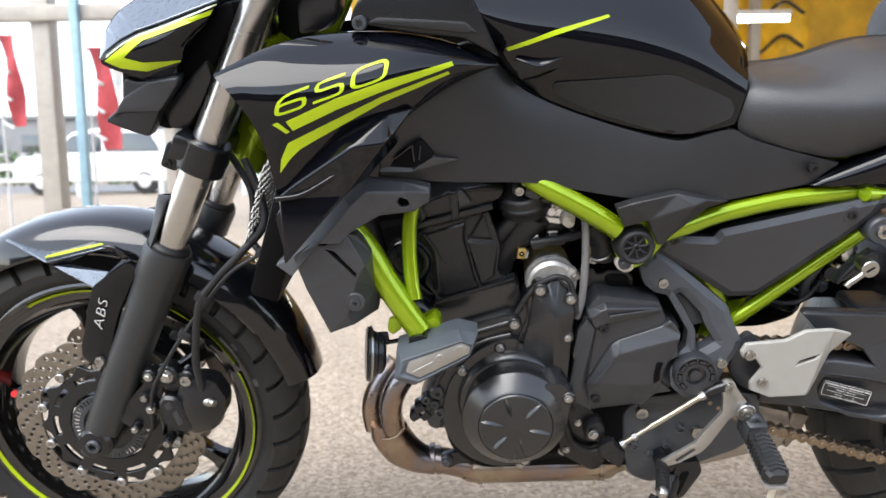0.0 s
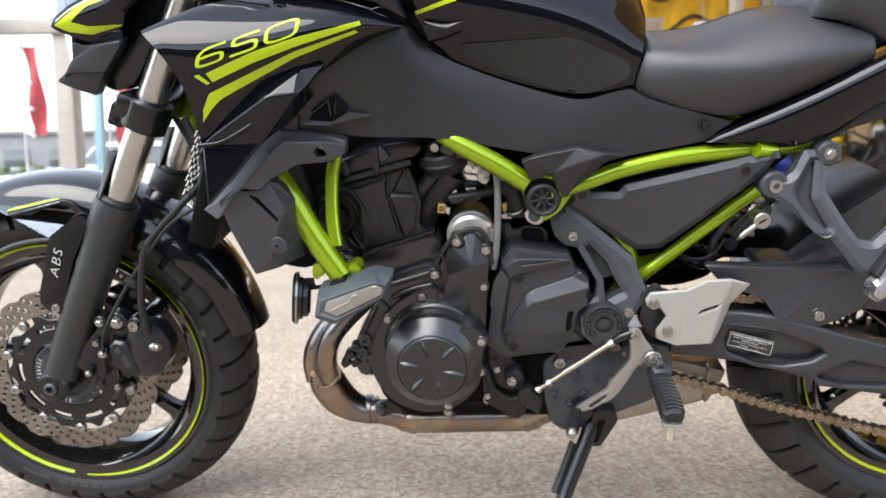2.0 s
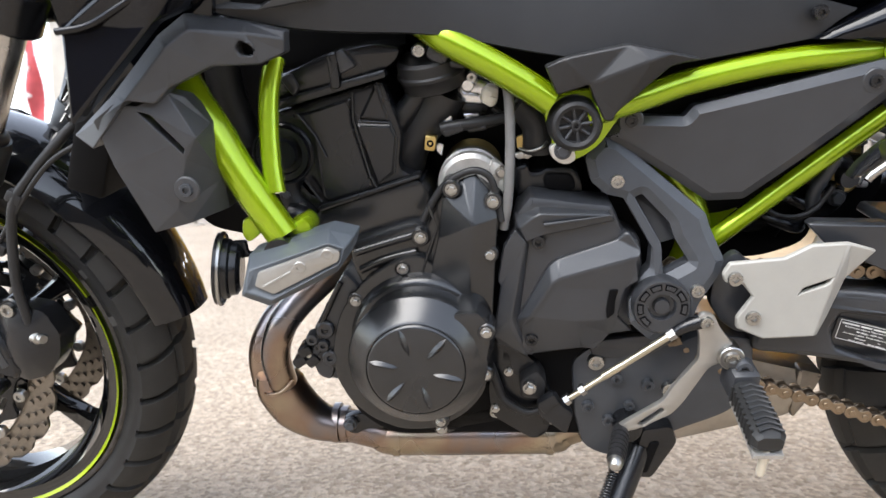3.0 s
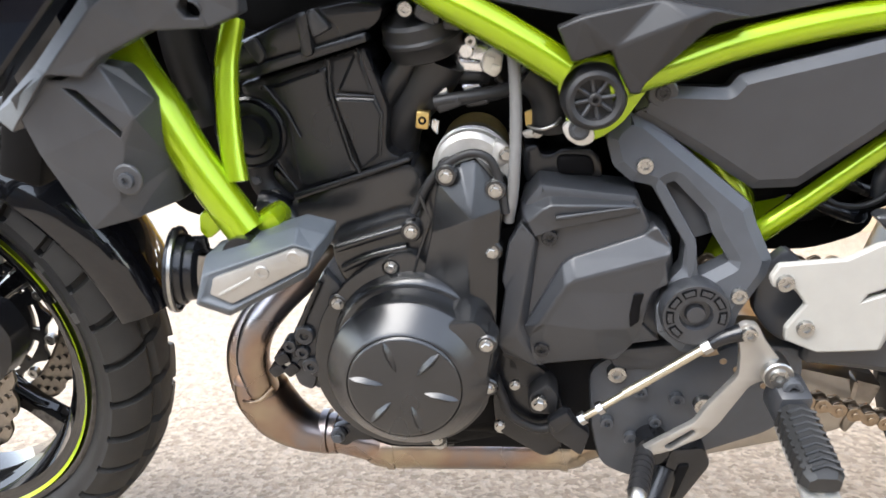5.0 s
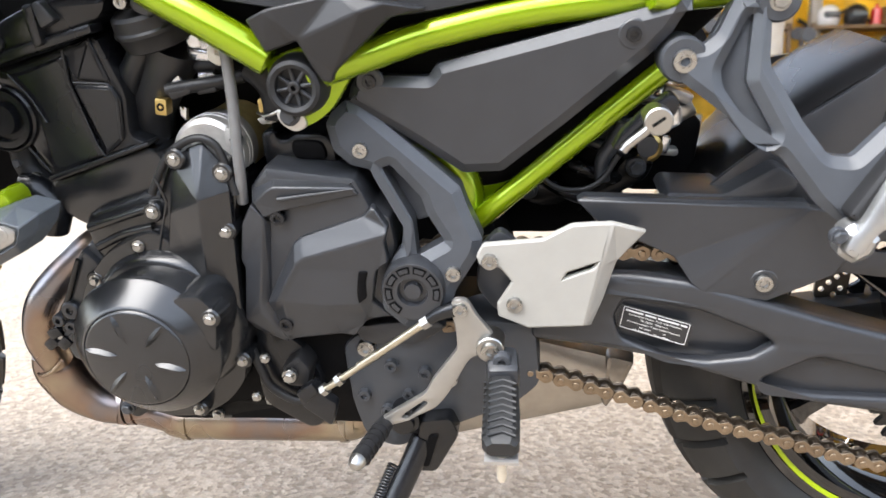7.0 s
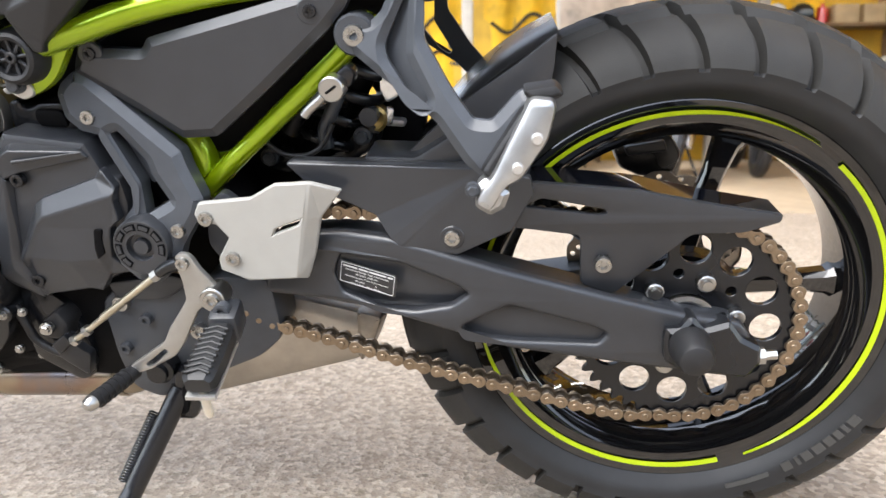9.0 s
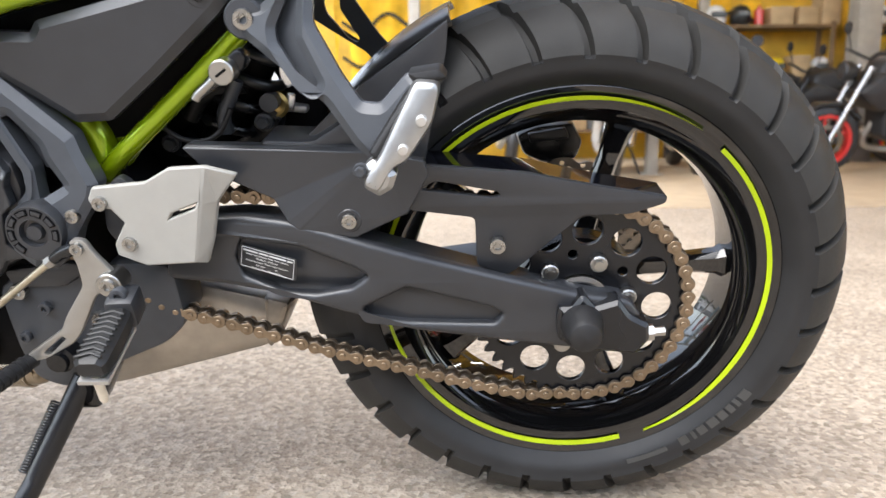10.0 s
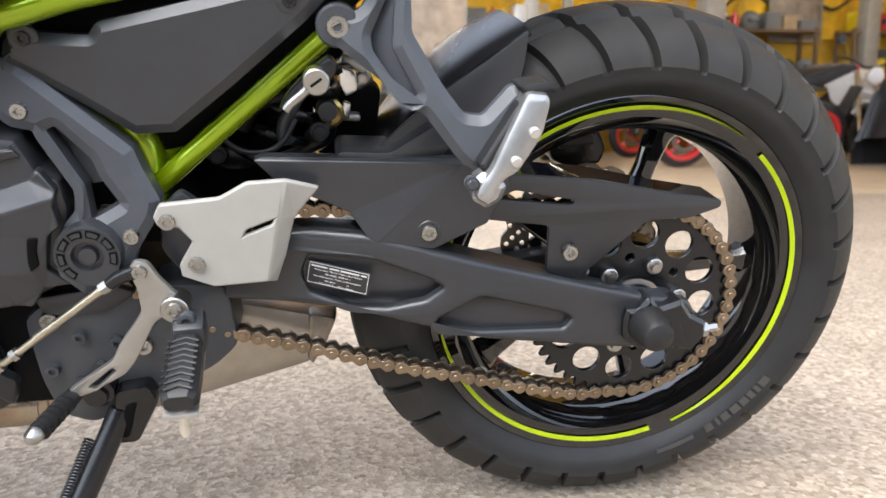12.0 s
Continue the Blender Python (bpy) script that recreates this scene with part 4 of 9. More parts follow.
# valve with a red cap on the front wheel
v1 = FA + Vector((-0.190, 0, 0.020))
tube("valve_stem", [v1, v1 + Vector((0.018, -0.028, 0.012))], 0.0035, STEEL, fw, 10, straight=True)
tube("valve_cap", [v1 + Vector((0.017, -0.026, 0.011)), v1 + Vector((0.028, -0.045, 0.020))], 0.0055, REDM, fw, 10, straight=True, label="red valve cap")


def brake_disc(name, centre, y, r_out, r_in, lobes, material, parent, label):
    outer = []
    for i in range(lobes * 10):
        a = 2 * math.pi * i / (lobes * 10)
        s = (i % 10) / 10
        outer.append((centre.x + (r_out - 0.006 * max(0, math.sin(math.pi * s) ** 6 * 1.0)) * math.cos(a), centre.z + (r_out - 0.006 * math.sin(math.pi * s) ** 6) * math.sin(a)))
    inner = []
    for i in range(120):
        a = 2 * math.pi * i / 120
        inner.append((centre.x + (r_in + 0.003 * math.cos(5 * a)) * math.cos(a), centre.z + (r_in + 0.003 * math.cos(5 * a)) * math.sin(a)))
    holes = [inner]
    span = r_out - r_in
    count = round(r_out * 214)
    for i in range(count):
        for j in range(4):
            a = 2 * math.pi * (i + 0.35 * j) / count
            r = r_in + span * (0.17 + 0.205 * j)
            holes.append(ring(centre.x + r * math.cos(a), centre.z + r * math.sin(a), 0.0034, 10))
    v, f = slab([[Vector(p) for p in lp] for lp in [outer] + holes], 0.0045, 0.0004, 1)
    return link(name, mesh(name, [(a, y + d, b) for a, b, d in v], f), material, parent, label)


def disc_carrier(centre, y, r0, r1, parent, material, n=10):
    outer = []
    for i in range(n * 12):
        a = 2 * math.pi * i / (n * 12)
        s = math.cos(a * n / 2.0) ** 8
        outer.append((centre.x + (r1 - 0.008 + 0.012 * s) * math.cos(a), centre.z + (r1 - 0.008 + 0.012 * s) * math.sin(a)))
    holes = [ring(centre.x, centre.z, r0, 40)]
    for i in range(10):
        a0 = 2 * math.pi * i / 10
        lp = []
        for j in range(7):
            a = a0 - 0.2 + 0.4 * j / 6
            lp.append((centre.x + (r1 - 0.016) * math.cos(a), centre.z + (r1 - 0.016) * math.sin(a)))
        for j in range(7):
            a = a0 + 0.2 - 0.4 * j / 6
            lp.append((centre.x + (r1 - 0.024) * math.cos(a), centre.z + (r1 - 0.024) * math.sin(a)))
        holes.append(lp)
    v, f = slab([[Vector(p) for p in lp] for lp in [outer] + holes], 0.006, 0.0008, 1)
    return link("disc_carrier", mesh("disc_carrier", [(a, y + d, b) for a, b, d in v], f), material, parent, "black disc carrier")


for side, y in ((-1, -0.072), (1, 0.068)):
    brake_disc("brake_disc", FA, y, 0.150, 0.112, 20, DISC, fw, "drilled petal brake disc of bronzed steel")
    disc_carrier(FA, y - 0.003, 0.062, 0.106, fw, SATIN)
    for k in range(10):
        a = radians(18 + 36 * k)
        lathe("disc_button", [(0, 0.0078), (0.008, 0.0078), (0.0092, 0.0066), (0.0092, 0.0035), (0.007, 0.003), (0.007, 0.0005)], (FA.x + 0.106 * math.cos(a), y + 0.003 + (-0.0005), FA.z + 0.106 * math.sin(a)), (0, -1, 0), STEEL, fw, 16)
# sensor ring of the front wheel
sl = [ring(FA.x, FA.z, 0.040, 40)]
for k in range(48):
    a = 2 * math.pi * k / 48
    u, t = Vector((math.cos(a), math.sin(a))), Vector((-math.sin(a), math.cos(a)))
    c = Vector((FA.x, FA.z))
    sl.append([c + u * 0.047 - t * 0.0013, c + u * 0.055 - t * 0.0013, c + u * 0.055 + t * 0.0013, c + u * 0.047 + t * 0.0013])
v, f = slab([[Vector(p) for p in lp] for lp in [ring(FA.x, FA.z, 0.058, 60)] + sl], 0.002, 0.0003, 1)
link("sensor_ring", mesh("sensor_ring", [(a, -0.0795 + d, b) for a, b, d in v], f), GREY, fw, "slotted sensor ring")
lathe("hub_cover", [(0, 0.046), (0.010, 0.046), (0.014, 0.04), (0.014, 0.02)], (FA.x, -0.063, FA.z), OUT, SATIN, fw, 40)

# ---- front fork ----
FORKM = mat("satin_grey_black_fork_paint", (0.020, 0.022, 0.024), 0.38, 0.0, 0, 0.12, 40, 0.06, 1500, spec=0.45)
FK = [(-0.010, -0.105, 0.284), (0.156, -0.105, 0.605), (0.237, -0.105, 0.771), (0.290, -0.105, 0.878)]
CL = [(0.201, -0.105, 0.744)]
ftop = Vector(FK[1])
fdir = (Vector(FK[3]) - Vector(FK[0])).normalized()
fdir.y = 0
fdir.normalize()
fbase = Vector(FK[0]) + fdir * ((FA.z - FK[0][2]) / fdir.z)
flen = (ftop - fbase).dot(fdir)
for side in (-1, 1):
    o = Vector((fbase.x, side * 0.105, fbase.z))
    fork = lathe("fork_leg", [(-0.028, 0.012), (-0.026, 0.021), (0.02, 0.0255), (0.08, 0.0275), (flen - 0.09, 0.0292), (flen - 0.055, 0.030), (flen - 0.05, 0.0325), (flen - 0.008, 0.033), (flen, 0.031), (flen, 0.022)], o, fdir, FORKM, bike, 40, label="satin black lower fork leg")
    lathe("fork_tube", [(flen - 0.02, 0.0215), (flen + 0.50, 0.0215)], o, fdir, TUBE, fork, 40, label="polished steel fork tube")
    lathe("dust_seal", [(flen - 0.004, 0.0285), (flen + 0.004, 0.0285), (flen + 0.008, 0.025), (flen + 0.009, 0.0218)], o, fdir, SOFT, fork, 32)
    lathe("axle_clamp", [(0.0, 0.026), (0.024, 0.026), (0.030, 0.022), (0.031, 0.013), (0.026, 0.012), (0.026, 0.0)], Vector((FA.x, side * 0.100, FA.z + 0.001)), (0, side, 0), SATIN, fork, 36)
    lathe("axle_end", [(0.018, 0.011), (0.034, 0.011), (0.036, 0.0095), (0.036, 0.006), (0.028, 0.0055), (0.028, 0.0)], Vector((FA.x, side * 0.100, FA.z + 0.001)), (0, side, 0), GREY, fork, 24)
    # stone guard tongue at the head of the lower leg
    b = o + fdir * (flen - 0.02)
    tv, tf = [], []
    for h, w, off in ((0.0, 0.028, 0.031), (0.035, 0.028, 0.033), (0.07, 0.018, 0.038), (0.095, 0.012, 0.042), (0.105, 0.006, 0.042)):
        for a in (-1.0, -0.5, 0.0, 0.5, 1.0):
            for r in (1.0, 0.9):
                q = Vector((-math.cos(a * 0.9), math.sin(a * 0.9), 0))
                tv.append(b + fdir * h + Vector((q.x * off * r, q.y * w * 1.1 * r, 0)))
    for i in range(4):
        for j in range(4):
            for s in (0, 1):
                a0 = i * 10 + j * 2 + s
                tf.append((a0, a0 + 2, a0 + 12, a0 + 10))
        for j in (0, 8):
            a0 = i * 10 + j
            tf.append((a0, a0 + 1, a0 + 11, a0 + 10))
    tf += [(40, 42, 43, 41), (42, 44, 45, 43), (44, 46, 47, 45), (46, 48, 49, 47)]
    link("fork_guard", mesh("fork_guard", tv, tf, 40), MATTE, fork, "matt black fork guard")
# lower triple clamp
cl = Vector(CL[0])
tc = block("triple_clamp", (cl.x + 0.012, 0, cl.z), (0.06, 0.27, 0.036), SATIN, bike, 0.008, (0, 24, 0), label="black lower triple clamp")
for side in (-1, 1):
    o = Vector((fbase.x, side * 0.105, fbase.z))
    h = (cl - o).dot(fdir)
    lathe("clamp_ring", [(h - 0.022, 0.024), (h - 0.022, 0.031), (h - 0.019, 0.034), (h + 0.019, 0.034), (h + 0.022, 0.031), (h + 0.022, 0.024)], o, fdir, SATIN, tc, 28)
    block("clamp_ear", (o.x + fdir.x * h - 0.036, side * 0.112, o.z + fdir.z * h + 0.002), (0.022, 0.028, 0.034), SATIN, tc, 0.004, (0, 24, 0))
    bolt((o.x + fdir.x * h - 0.040, side * 0.127, o.z + fdir.z * h - 0.006), 0.006, tc, (0, side, 0), "socket", SATIN)
lathe("steering_stem", [(-0.05, 0.03), (0.17, 0.03)], (cl.x + 0.06, 0, cl.z), fdir, LIME, bike, 28, label="lime green steering head")
HDT = [(0.335, -0.030, 0.896), (0.348, -0.030, 0.922)]
lathe("head_pipe", [(-0.02, 0.036), (0.14, 0.036), (0.146, 0.04), (0.16, 0.04)], (HDT[0][0], 0, HDT[0][2] - 0.05), fdir, LIME, bike, 32)

# black plates added for the dark parts and the shade at the steering head
HDA = [(0.287, -0.085, 0.868), (0.322, -0.085, 0.882), (0.313, -0.085, 0.905), (0.331, -0.085, 0.955), (0.292, -0.085, 0.955)]
HDB = [
    (0.353, -0.085, 0.883), (0.352, -0.085, 0.916), (0.369, -0.085, 0.954), (0.414, -0.085, 0.953), (0.405, -0.085, 0.907),
    (0.387, -0.085, 0.888)
]
for q in (HDA, HDB):
    plate("head_shade_plate", q, SATIN, bike, 0.05, 0.006, 0.008, label="black plate standing in for dark parts and shade beside the steering head")

# one more added plate, closing a bright gap with black
HDC = [(0.324, -0.060, 0.941), (0.392, -0.060, 0.940), (0.370, -0.060, 0.881), (0.340, -0.060, 0.874), (0.321, -0.060, 0.886)]
plate("head_shade_plate", HDC, DARK, bike, 0.05, 0.006, 0.008, label="black plate standing in for dark parts and shade beside the steering head")

# ---- front mudguard: an arc shell round the tyre ----
def arc_shell(name, centre, r, a0, a1, width, material, parent, n=36, m=12, drop=0.03, thick=0.004, taper0=1.0, taper1=1.0, label="", y0=0.0):
    v, f = [], []
    for layer in (0, 1):
        for i in range(n + 1):
            s = i / n
            a = radians(a0 + (a1 - a0) * s)
            w = width * (taper0 + (1 - taper0) * min(1, s * 4)) * (taper1 + (1 - taper1) * min(1, (1 - s) * 4))
            for j in range(m + 1):
                q = -1 + 2 * j / m
                rr = r - drop * abs(q) ** 2.6 - layer * thick
                v.append((centre.x + rr * math.cos(a), y0 + w * math.sin(q * 1.25) / math.sin(1.25) * (1 - 0.03 * layer), centre.z + rr * math.sin(a)))
    k = (n + 1) * (m + 1)
    for i in range(n):
        for j in range(m):
            a = i * (m + 1) + j
            f += [(a, a + 1, a + m + 2, a + m + 1), (k + a, k + a + 1, k + a + m + 2, k + a + m + 1)]
    for i in range(n):
        for j in (0, m):
            a = i * (m + 1) + j
            f.append((a, a + m + 1, k + a + m + 1, k + a))
    for i in (0, n):
        for j in range(m):
            a = i * (m + 1) + j
            f.append((a, a + 1, k + a + 1, k + a))
    return link(name, mesh(name, v, f, 45), material, parent, label)


fend = arc_shell("front_mudguard", FA, 0.332, 11, 142, 0.074, MUDP, bike, drop=0.042, taper0=0.7, taper1=0.55, label="gloss black front mudguard")
FST = [
    (0.026, -0.116, 0.524), (0.039, -0.116, 0.554), (0.095, -0.116, 0.592), (0.109, -0.116, 0.577), (0.092, -0.116, 0.551),
    (0.071, -0.116, 0.514), (0.058, -0.116, 0.484), (0.043, -0.116, 0.434), (0.031, -0.116, 0.425), (0.016, -0.116, 0.428),
    (0.002, -0.116, 0.442), (0.005, -0.116, 0.463), (0.016, -0.116, 0.491)
]
plate("mudguard_stay", FST, GLOSS, fend, 0.010, 0.003, 0.006, label="gloss black mudguard stay")
MGW = [
    (-0.112, -0.052, 0.603), (-0.095, -0.062, 0.601), (-0.031, -0.098, 0.585), (0.058, -0.096, 0.605), (-0.002, -0.035, 0.601),
    (-0.054, -0.025, 0.601), (-0.095, -0.035, 0.602)
]
MGS = [
    (-0.031, -0.098, 0.585), (0.058, -0.096, 0.605), (0.069, -0.097, 0.604), (0.082, -0.098, 0.597), (0.092, -0.098, 0.586),
    (0.038, -0.106, 0.544), (-0.026, -0.092, 0.575), (-0.001, -0.088, 0.579), (0.043, -0.092, 0.598), (0.064, -0.092, 0.595),
    (0.075, -0.092, 0.584), (0.057, -0.096, 0.569), (-0.006, -0.082, 0.571)
]
MGF = [(-0.024, -0.094, 0.577), (-0.005, -0.082, 0.575), (0.055, -0.094, 0.567), (0.039, -0.108, 0.546)]
MGR = [
    (-0.025, -0.070, 0.575), (0.036, -0.070, 0.595), (0.059, -0.070, 0.590), (0.068, -0.070, 0.575), (0.044, -0.070, 0.553),
    (-0.017, -0.070, 0.563)
]
FSTR = [
    (-0.035, -0.091, 0.588), (-0.033, -0.086, 0.590), (-0.003, -0.084, 0.597), (0.047, -0.085, 0.607), (0.054, -0.091, 0.607),
    (0.001, -0.092, 0.595)
]
FSP = [(-0.059, -0.065, 0.590), (-0.042, -0.055, 0.597), (-0.004, -0.048, 0.607), (0.000, -0.052, 0.607), (-0.037, -0.059, 0.597)]
def both(p, s):
    return [(q[0], q[1] * s, q[2]) for q in p]


# wing and facet are black parts; their sky reflection is painted in grey
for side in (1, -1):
    wing = shell_facets("mudguard_wing", both(MGW, side), [(0, 1, 6), (1, 2, 5, 6), (2, 3, 4, 5)], SHEENP, fend, 0.004, 0.002, label="black mudguard wing with sky sheen put into its grey paint")
    if side == 1:
        shell_facets("lime_line", FSTR, [(0, 1, 2, 5), (2, 3, 4, 5)], DECAL, wing, 0.0012, 0.0003)
        shell_facets("pale_line", FSP, [(0, 1, 4), (1, 2, 3, 4)], WHITE, wing, 0.0012, 0.0003)
    shell_facets("mudguard_scoop", both(MGS, side), [(0, 7, 8, 1), (1, 8, 9, 2), (2, 9, 10, 3), (3, 10, 4), (4, 10, 11, 5), (0, 6, 12, 7)], GLOSS, fend, 0.006, 0.0015, label="gloss black rim of the mudguard scoop")
    shell_facets("sky_sheen_facet", both(MGF, side), [(0, 1, 2, 3)], SHEENP, fend, 0.004, 0.001)
    shell_facets("scoop_recess", both(MGR, side), [(0, 1, 2, 3, 4, 5)], DARK, fend, 0.003, 0.0008)
ABSP = [(0.042, -0.116, 0.487), (0.061, -0.116, 0.538)]
bolt((0.030, -0.118, 0.437), 0.0085, fend, OUT, "socket")
wv, wf = lettering("ABS", 0.022, 0.15, 1.15, 0.0005)
p0, p1 = Vector(ABSP[0]), Vector(ABSP[1])
d = (p1 - p0)
d.y = 0
d.normalize()
nrm = Vector((d.z, 0, -d.x)) * -1
v = [p0 + d * (x * 1.2) + nrm * y * 0.9 + Vector((0, -0.0032, 0)) for x, y in wv]
vb = [q + Vector((0, 0.0012, 0)) for q in v]
link("abs_lettering", mesh("abs_lettering", v + vb, list(wf) + [tuple(i + len(v) for i in t) for t in wf], 0), WHITE, fend, "white letters ABS")

# ---- front brake ----
CAL = [
    (0.146, -0.131, 0.404), (0.169, -0.131, 0.416), (0.197, -0.131, 0.410), (0.211, -0.131, 0.380), (0.205, -0.131, 0.353),
    (0.188, -0.131, 0.329), (0.158, -0.131, 0.321), (0.141, -0.131, 0.333), (0.135, -0.131, 0.369)
]
cal = dome("brake_caliper", CAL, SATIN, bike, 0.012, 0.03, 5, 0.008, label="black two-piston front brake caliper")
CALB = [
    (0.113, -0.140, 0.379), (0.123, -0.140, 0.390), (0.140, -0.140, 0.387), (0.150, -0.140, 0.367), (0.157, -0.140, 0.335),
    (0.150, -0.140, 0.326), (0.128, -0.140, 0.333), (0.114, -0.140, 0.347)
]
plate("caliper_bridge", CALB, SATIN, cal, 0.022, 0.004, 0.004, steps=1)
CALW = [(0.123, -0.141, 0.376), (0.131, -0.141, 0.381), (0.135, -0.141, 0.372), (0.126, -0.141, 0.367)]
CALX = [(0.133, -0.142, 0.362), (0.140, -0.141, 0.368), (0.147, -0.141, 0.346), (0.139, -0.141, 0.341)]
for q in (CALW, CALX):
    plate("cast_mark", q, GREYP, cal, 0.003, 0.0004, 0.001)
CALP = [
    (0.117, -0.128, 0.415), (0.131, -0.128, 0.429), (0.147, -0.128, 0.420), (0.161, -0.128, 0.415), (0.155, -0.128, 0.396),
    (0.131, -0.128, 0.388), (0.117, -0.128, 0.396)
]
plate("caliper_arm", CALP, SATIN, cal, 0.02, 0.005, 0.006)
CALD = [
    (0.129, -0.132, 0.418), (0.157, -0.132, 0.412), (0.181, -0.132, 0.378), (0.102, -0.132, 0.417), (0.097, -0.132, 0.363),
    (0.090, -0.132, 0.382), (0.067, -0.132, 0.328), (0.112, -0.132, 0.304)
]
for i, (q, r, k) in enumerate(zip(CALD, (0.012, 0.010, 0.009, 0.008, 0.008, 0.006, 0.006, 0.006), "hshhhshs")):
    lathe("caliper_boss", [(-0.02, r * 1.3), (0.0, r * 1.3), (0.002, r * 1.1)], (q[0], q[1] + 0.004, q[2]), OUT, SATIN, cal, 20)
    bolt((q[0], q[1] + 0.001, q[2]), r, cal, OUT, "hex" if k == "h" else "socket")
BRK1 = [
    (0.033, -0.118, 0.346), (0.110, -0.118, 0.423), (0.129, -0.118, 0.412), (0.091, -0.118, 0.346), (0.092, -0.118, 0.316),
    (0.052, -0.118, 0.324), (0.037, -0.118, 0.335)
]
plate("caliper_mount", BRK1, SATIN, cal, 0.02, 0.004, 0.006)
HOSE = [
    (0.266, -0.090, 0.726), (0.285, -0.100, 0.680), (0.290, -0.115, 0.640), (0.258, -0.130, 0.605), (0.219, -0.135, 0.566),
    (0.195, -0.140, 0.532), (0.179, -0.138, 0.455), (0.179, -0.135, 0.409), (0.180, -0.130, 0.380)
]
tube("brake_hose", HOSE, 0.0055, SOFT, bike, 10, label="black rubber brake hose")
HOSE2 = [(0.239, -0.060, 0.725), (0.268, -0.080, 0.676), (0.268, -0.100, 0.618), (0.280, -0.115, 0.603)]
tube("brake_hose", HOSE2, 0.005, SOFT, bike, 10, label="black rubber brake hose")
WIRE = [
    (0.285, -0.130, 0.604), (0.239, -0.138, 0.576), (0.178, -0.140, 0.504), (0.129, -0.137, 0.435), (0.105, -0.135, 0.390),
    (0.089, -0.120, 0.325), (0.070, -0.110, 0.306)
]
tube("sensor_wire", WIRE, 0.0028, SOFT, bike, 8, label="thin black wheel sensor cable")
CLIPS = [(0.200, -0.138, 0.545), (0.169, -0.138, 0.489), (0.291, -0.138, 0.607)]
for q in CLIPS:
    block("hose_clip", q, (0.018, 0.012, 0.014), SOFT, bike, 0.003, (0, 35, 0))
BANJO = [(0.180, -0.134, 0.380)]
lathe("banjo_bolt", [(-0.004, 0.007), (0.012, 0.007), (0.013, 0.005), (0.02, 0.005)], BANJO[0], (0.85, -0.4, 0), STEEL, cal, 16)

# ---- headlight cowl ----
HC = [
    (0.115, -0.134, 0.859), (0.122, -0.134, 0.869), (0.143, -0.134, 0.882), (0.165, -0.134, 0.892), (0.199, -0.134, 0.902),
    (0.268, -0.134, 0.925), (0.261, -0.134, 0.911), (0.240, -0.134, 0.891), (0.222, -0.134, 0.876), (0.217, -0.134, 0.856),
    (0.187, -0.134, 0.847), (0.166, -0.134, 0.839), (0.129, -0.134, 0.851)
]
hl = dome("headlight_cowl", HC, GLOSS, bike, 0.012, 0.02, 6, 0.008, label="gloss black headlight cowl with lime edge stripe")
dome("headlight_cowl_side", HC, GLOSS, hl, 0.012, 0.02, 6, 0.008, flip=True)
HCT = [
    (0.109, -0.122, 0.861), (0.120, -0.127, 0.872), (0.141, -0.127, 0.886), (0.163, -0.127, 0.896), (0.197, -0.127, 0.906),
    (0.267, -0.127, 0.929), (0.102, -0.100, 0.872), (0.109, -0.086, 0.898), (0.121, -0.075, 0.916), (0.147, -0.064, 0.934),
    (0.247, -0.060, 0.966)
]
# black cowl top, its sky reflection carried by the grey paint
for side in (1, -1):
    shell_facets("cowl_top", [(q[0], q[1] * side, q[2]) for q in HCT], [(0, 1, 6), (1, 2, 7, 6), (2, 3, 8, 7), (3, 4, 9, 8), (4, 5, 10, 9)], SHEENP, hl, 0.004, 0.002, label="black top of the headlight cowl with sky sheen put into its grey paint")
HCS = [
    (0.123, -0.145, 0.861), (0.157, -0.145, 0.883), (0.179, -0.145, 0.893), (0.220, -0.145, 0.905), (0.264, -0.145, 0.918),
    (0.260, -0.145, 0.912), (0.219, -0.145, 0.898), (0.177, -0.145, 0.885), (0.164, -0.145, 0.876), (0.150, -0.145, 0.865),
    (0.173, -0.145, 0.859), (0.217, -0.145, 0.860), (0.215, -0.145, 0.858), (0.187, -0.145, 0.851), (0.175, -0.145, 0.848),
    (0.143, -0.145, 0.852)
]
hb = lay_on(hl)
decal("lime_stripe", [(p[0], p[2]) for p in HCS], hl, DECAL, hl, bvh=hb, lift=0.0012)
HCG = [
    (0.126, -0.142, 0.868), (0.148, -0.142, 0.882), (0.170, -0.142, 0.892), (0.203, -0.142, 0.902), (0.270, -0.142, 0.925),
    (0.269, -0.142, 0.923), (0.203, -0.142, 0.899), (0.169, -0.142, 0.889), (0.148, -0.142, 0.879), (0.126, -0.142, 0.865)
]
decal("pale_edge", [(p[0], p[2]) for p in HCG], hl, mat("pale_lime", (0.36, 0.42, 0.24), 0.3, 0, 0.4), hl, bvh=hb, lift=0.0012)
# front of the cowl: lamp glass between the two sides
LP = [(0.101, -0.125, 0.850), (0.113, -0.125, 0.862), (0.136, -0.125, 0.844), (0.130, -0.125, 0.806), (0.102, -0.125, 0.797)]
lv = []
for s in (-1, 1):
    for p, k in zip(LP, (0.55, 0.8, 1.0, 1.0, 0.6)):
        lv.append((p[0] - 0.0, s * 0.122 * k, p[2]))
lf = [(0, 1, 2, 3, 4), (5, 6, 7, 8, 9)] + [(i, (i + 1) % 5, 5 + (i + 1) % 5, 5 + i) for i in range(5)]
link("headlight_glass", mesh("headlight_glass", lv, lf, 20), LENS, hl, "clear headlight glass with chrome reflector")
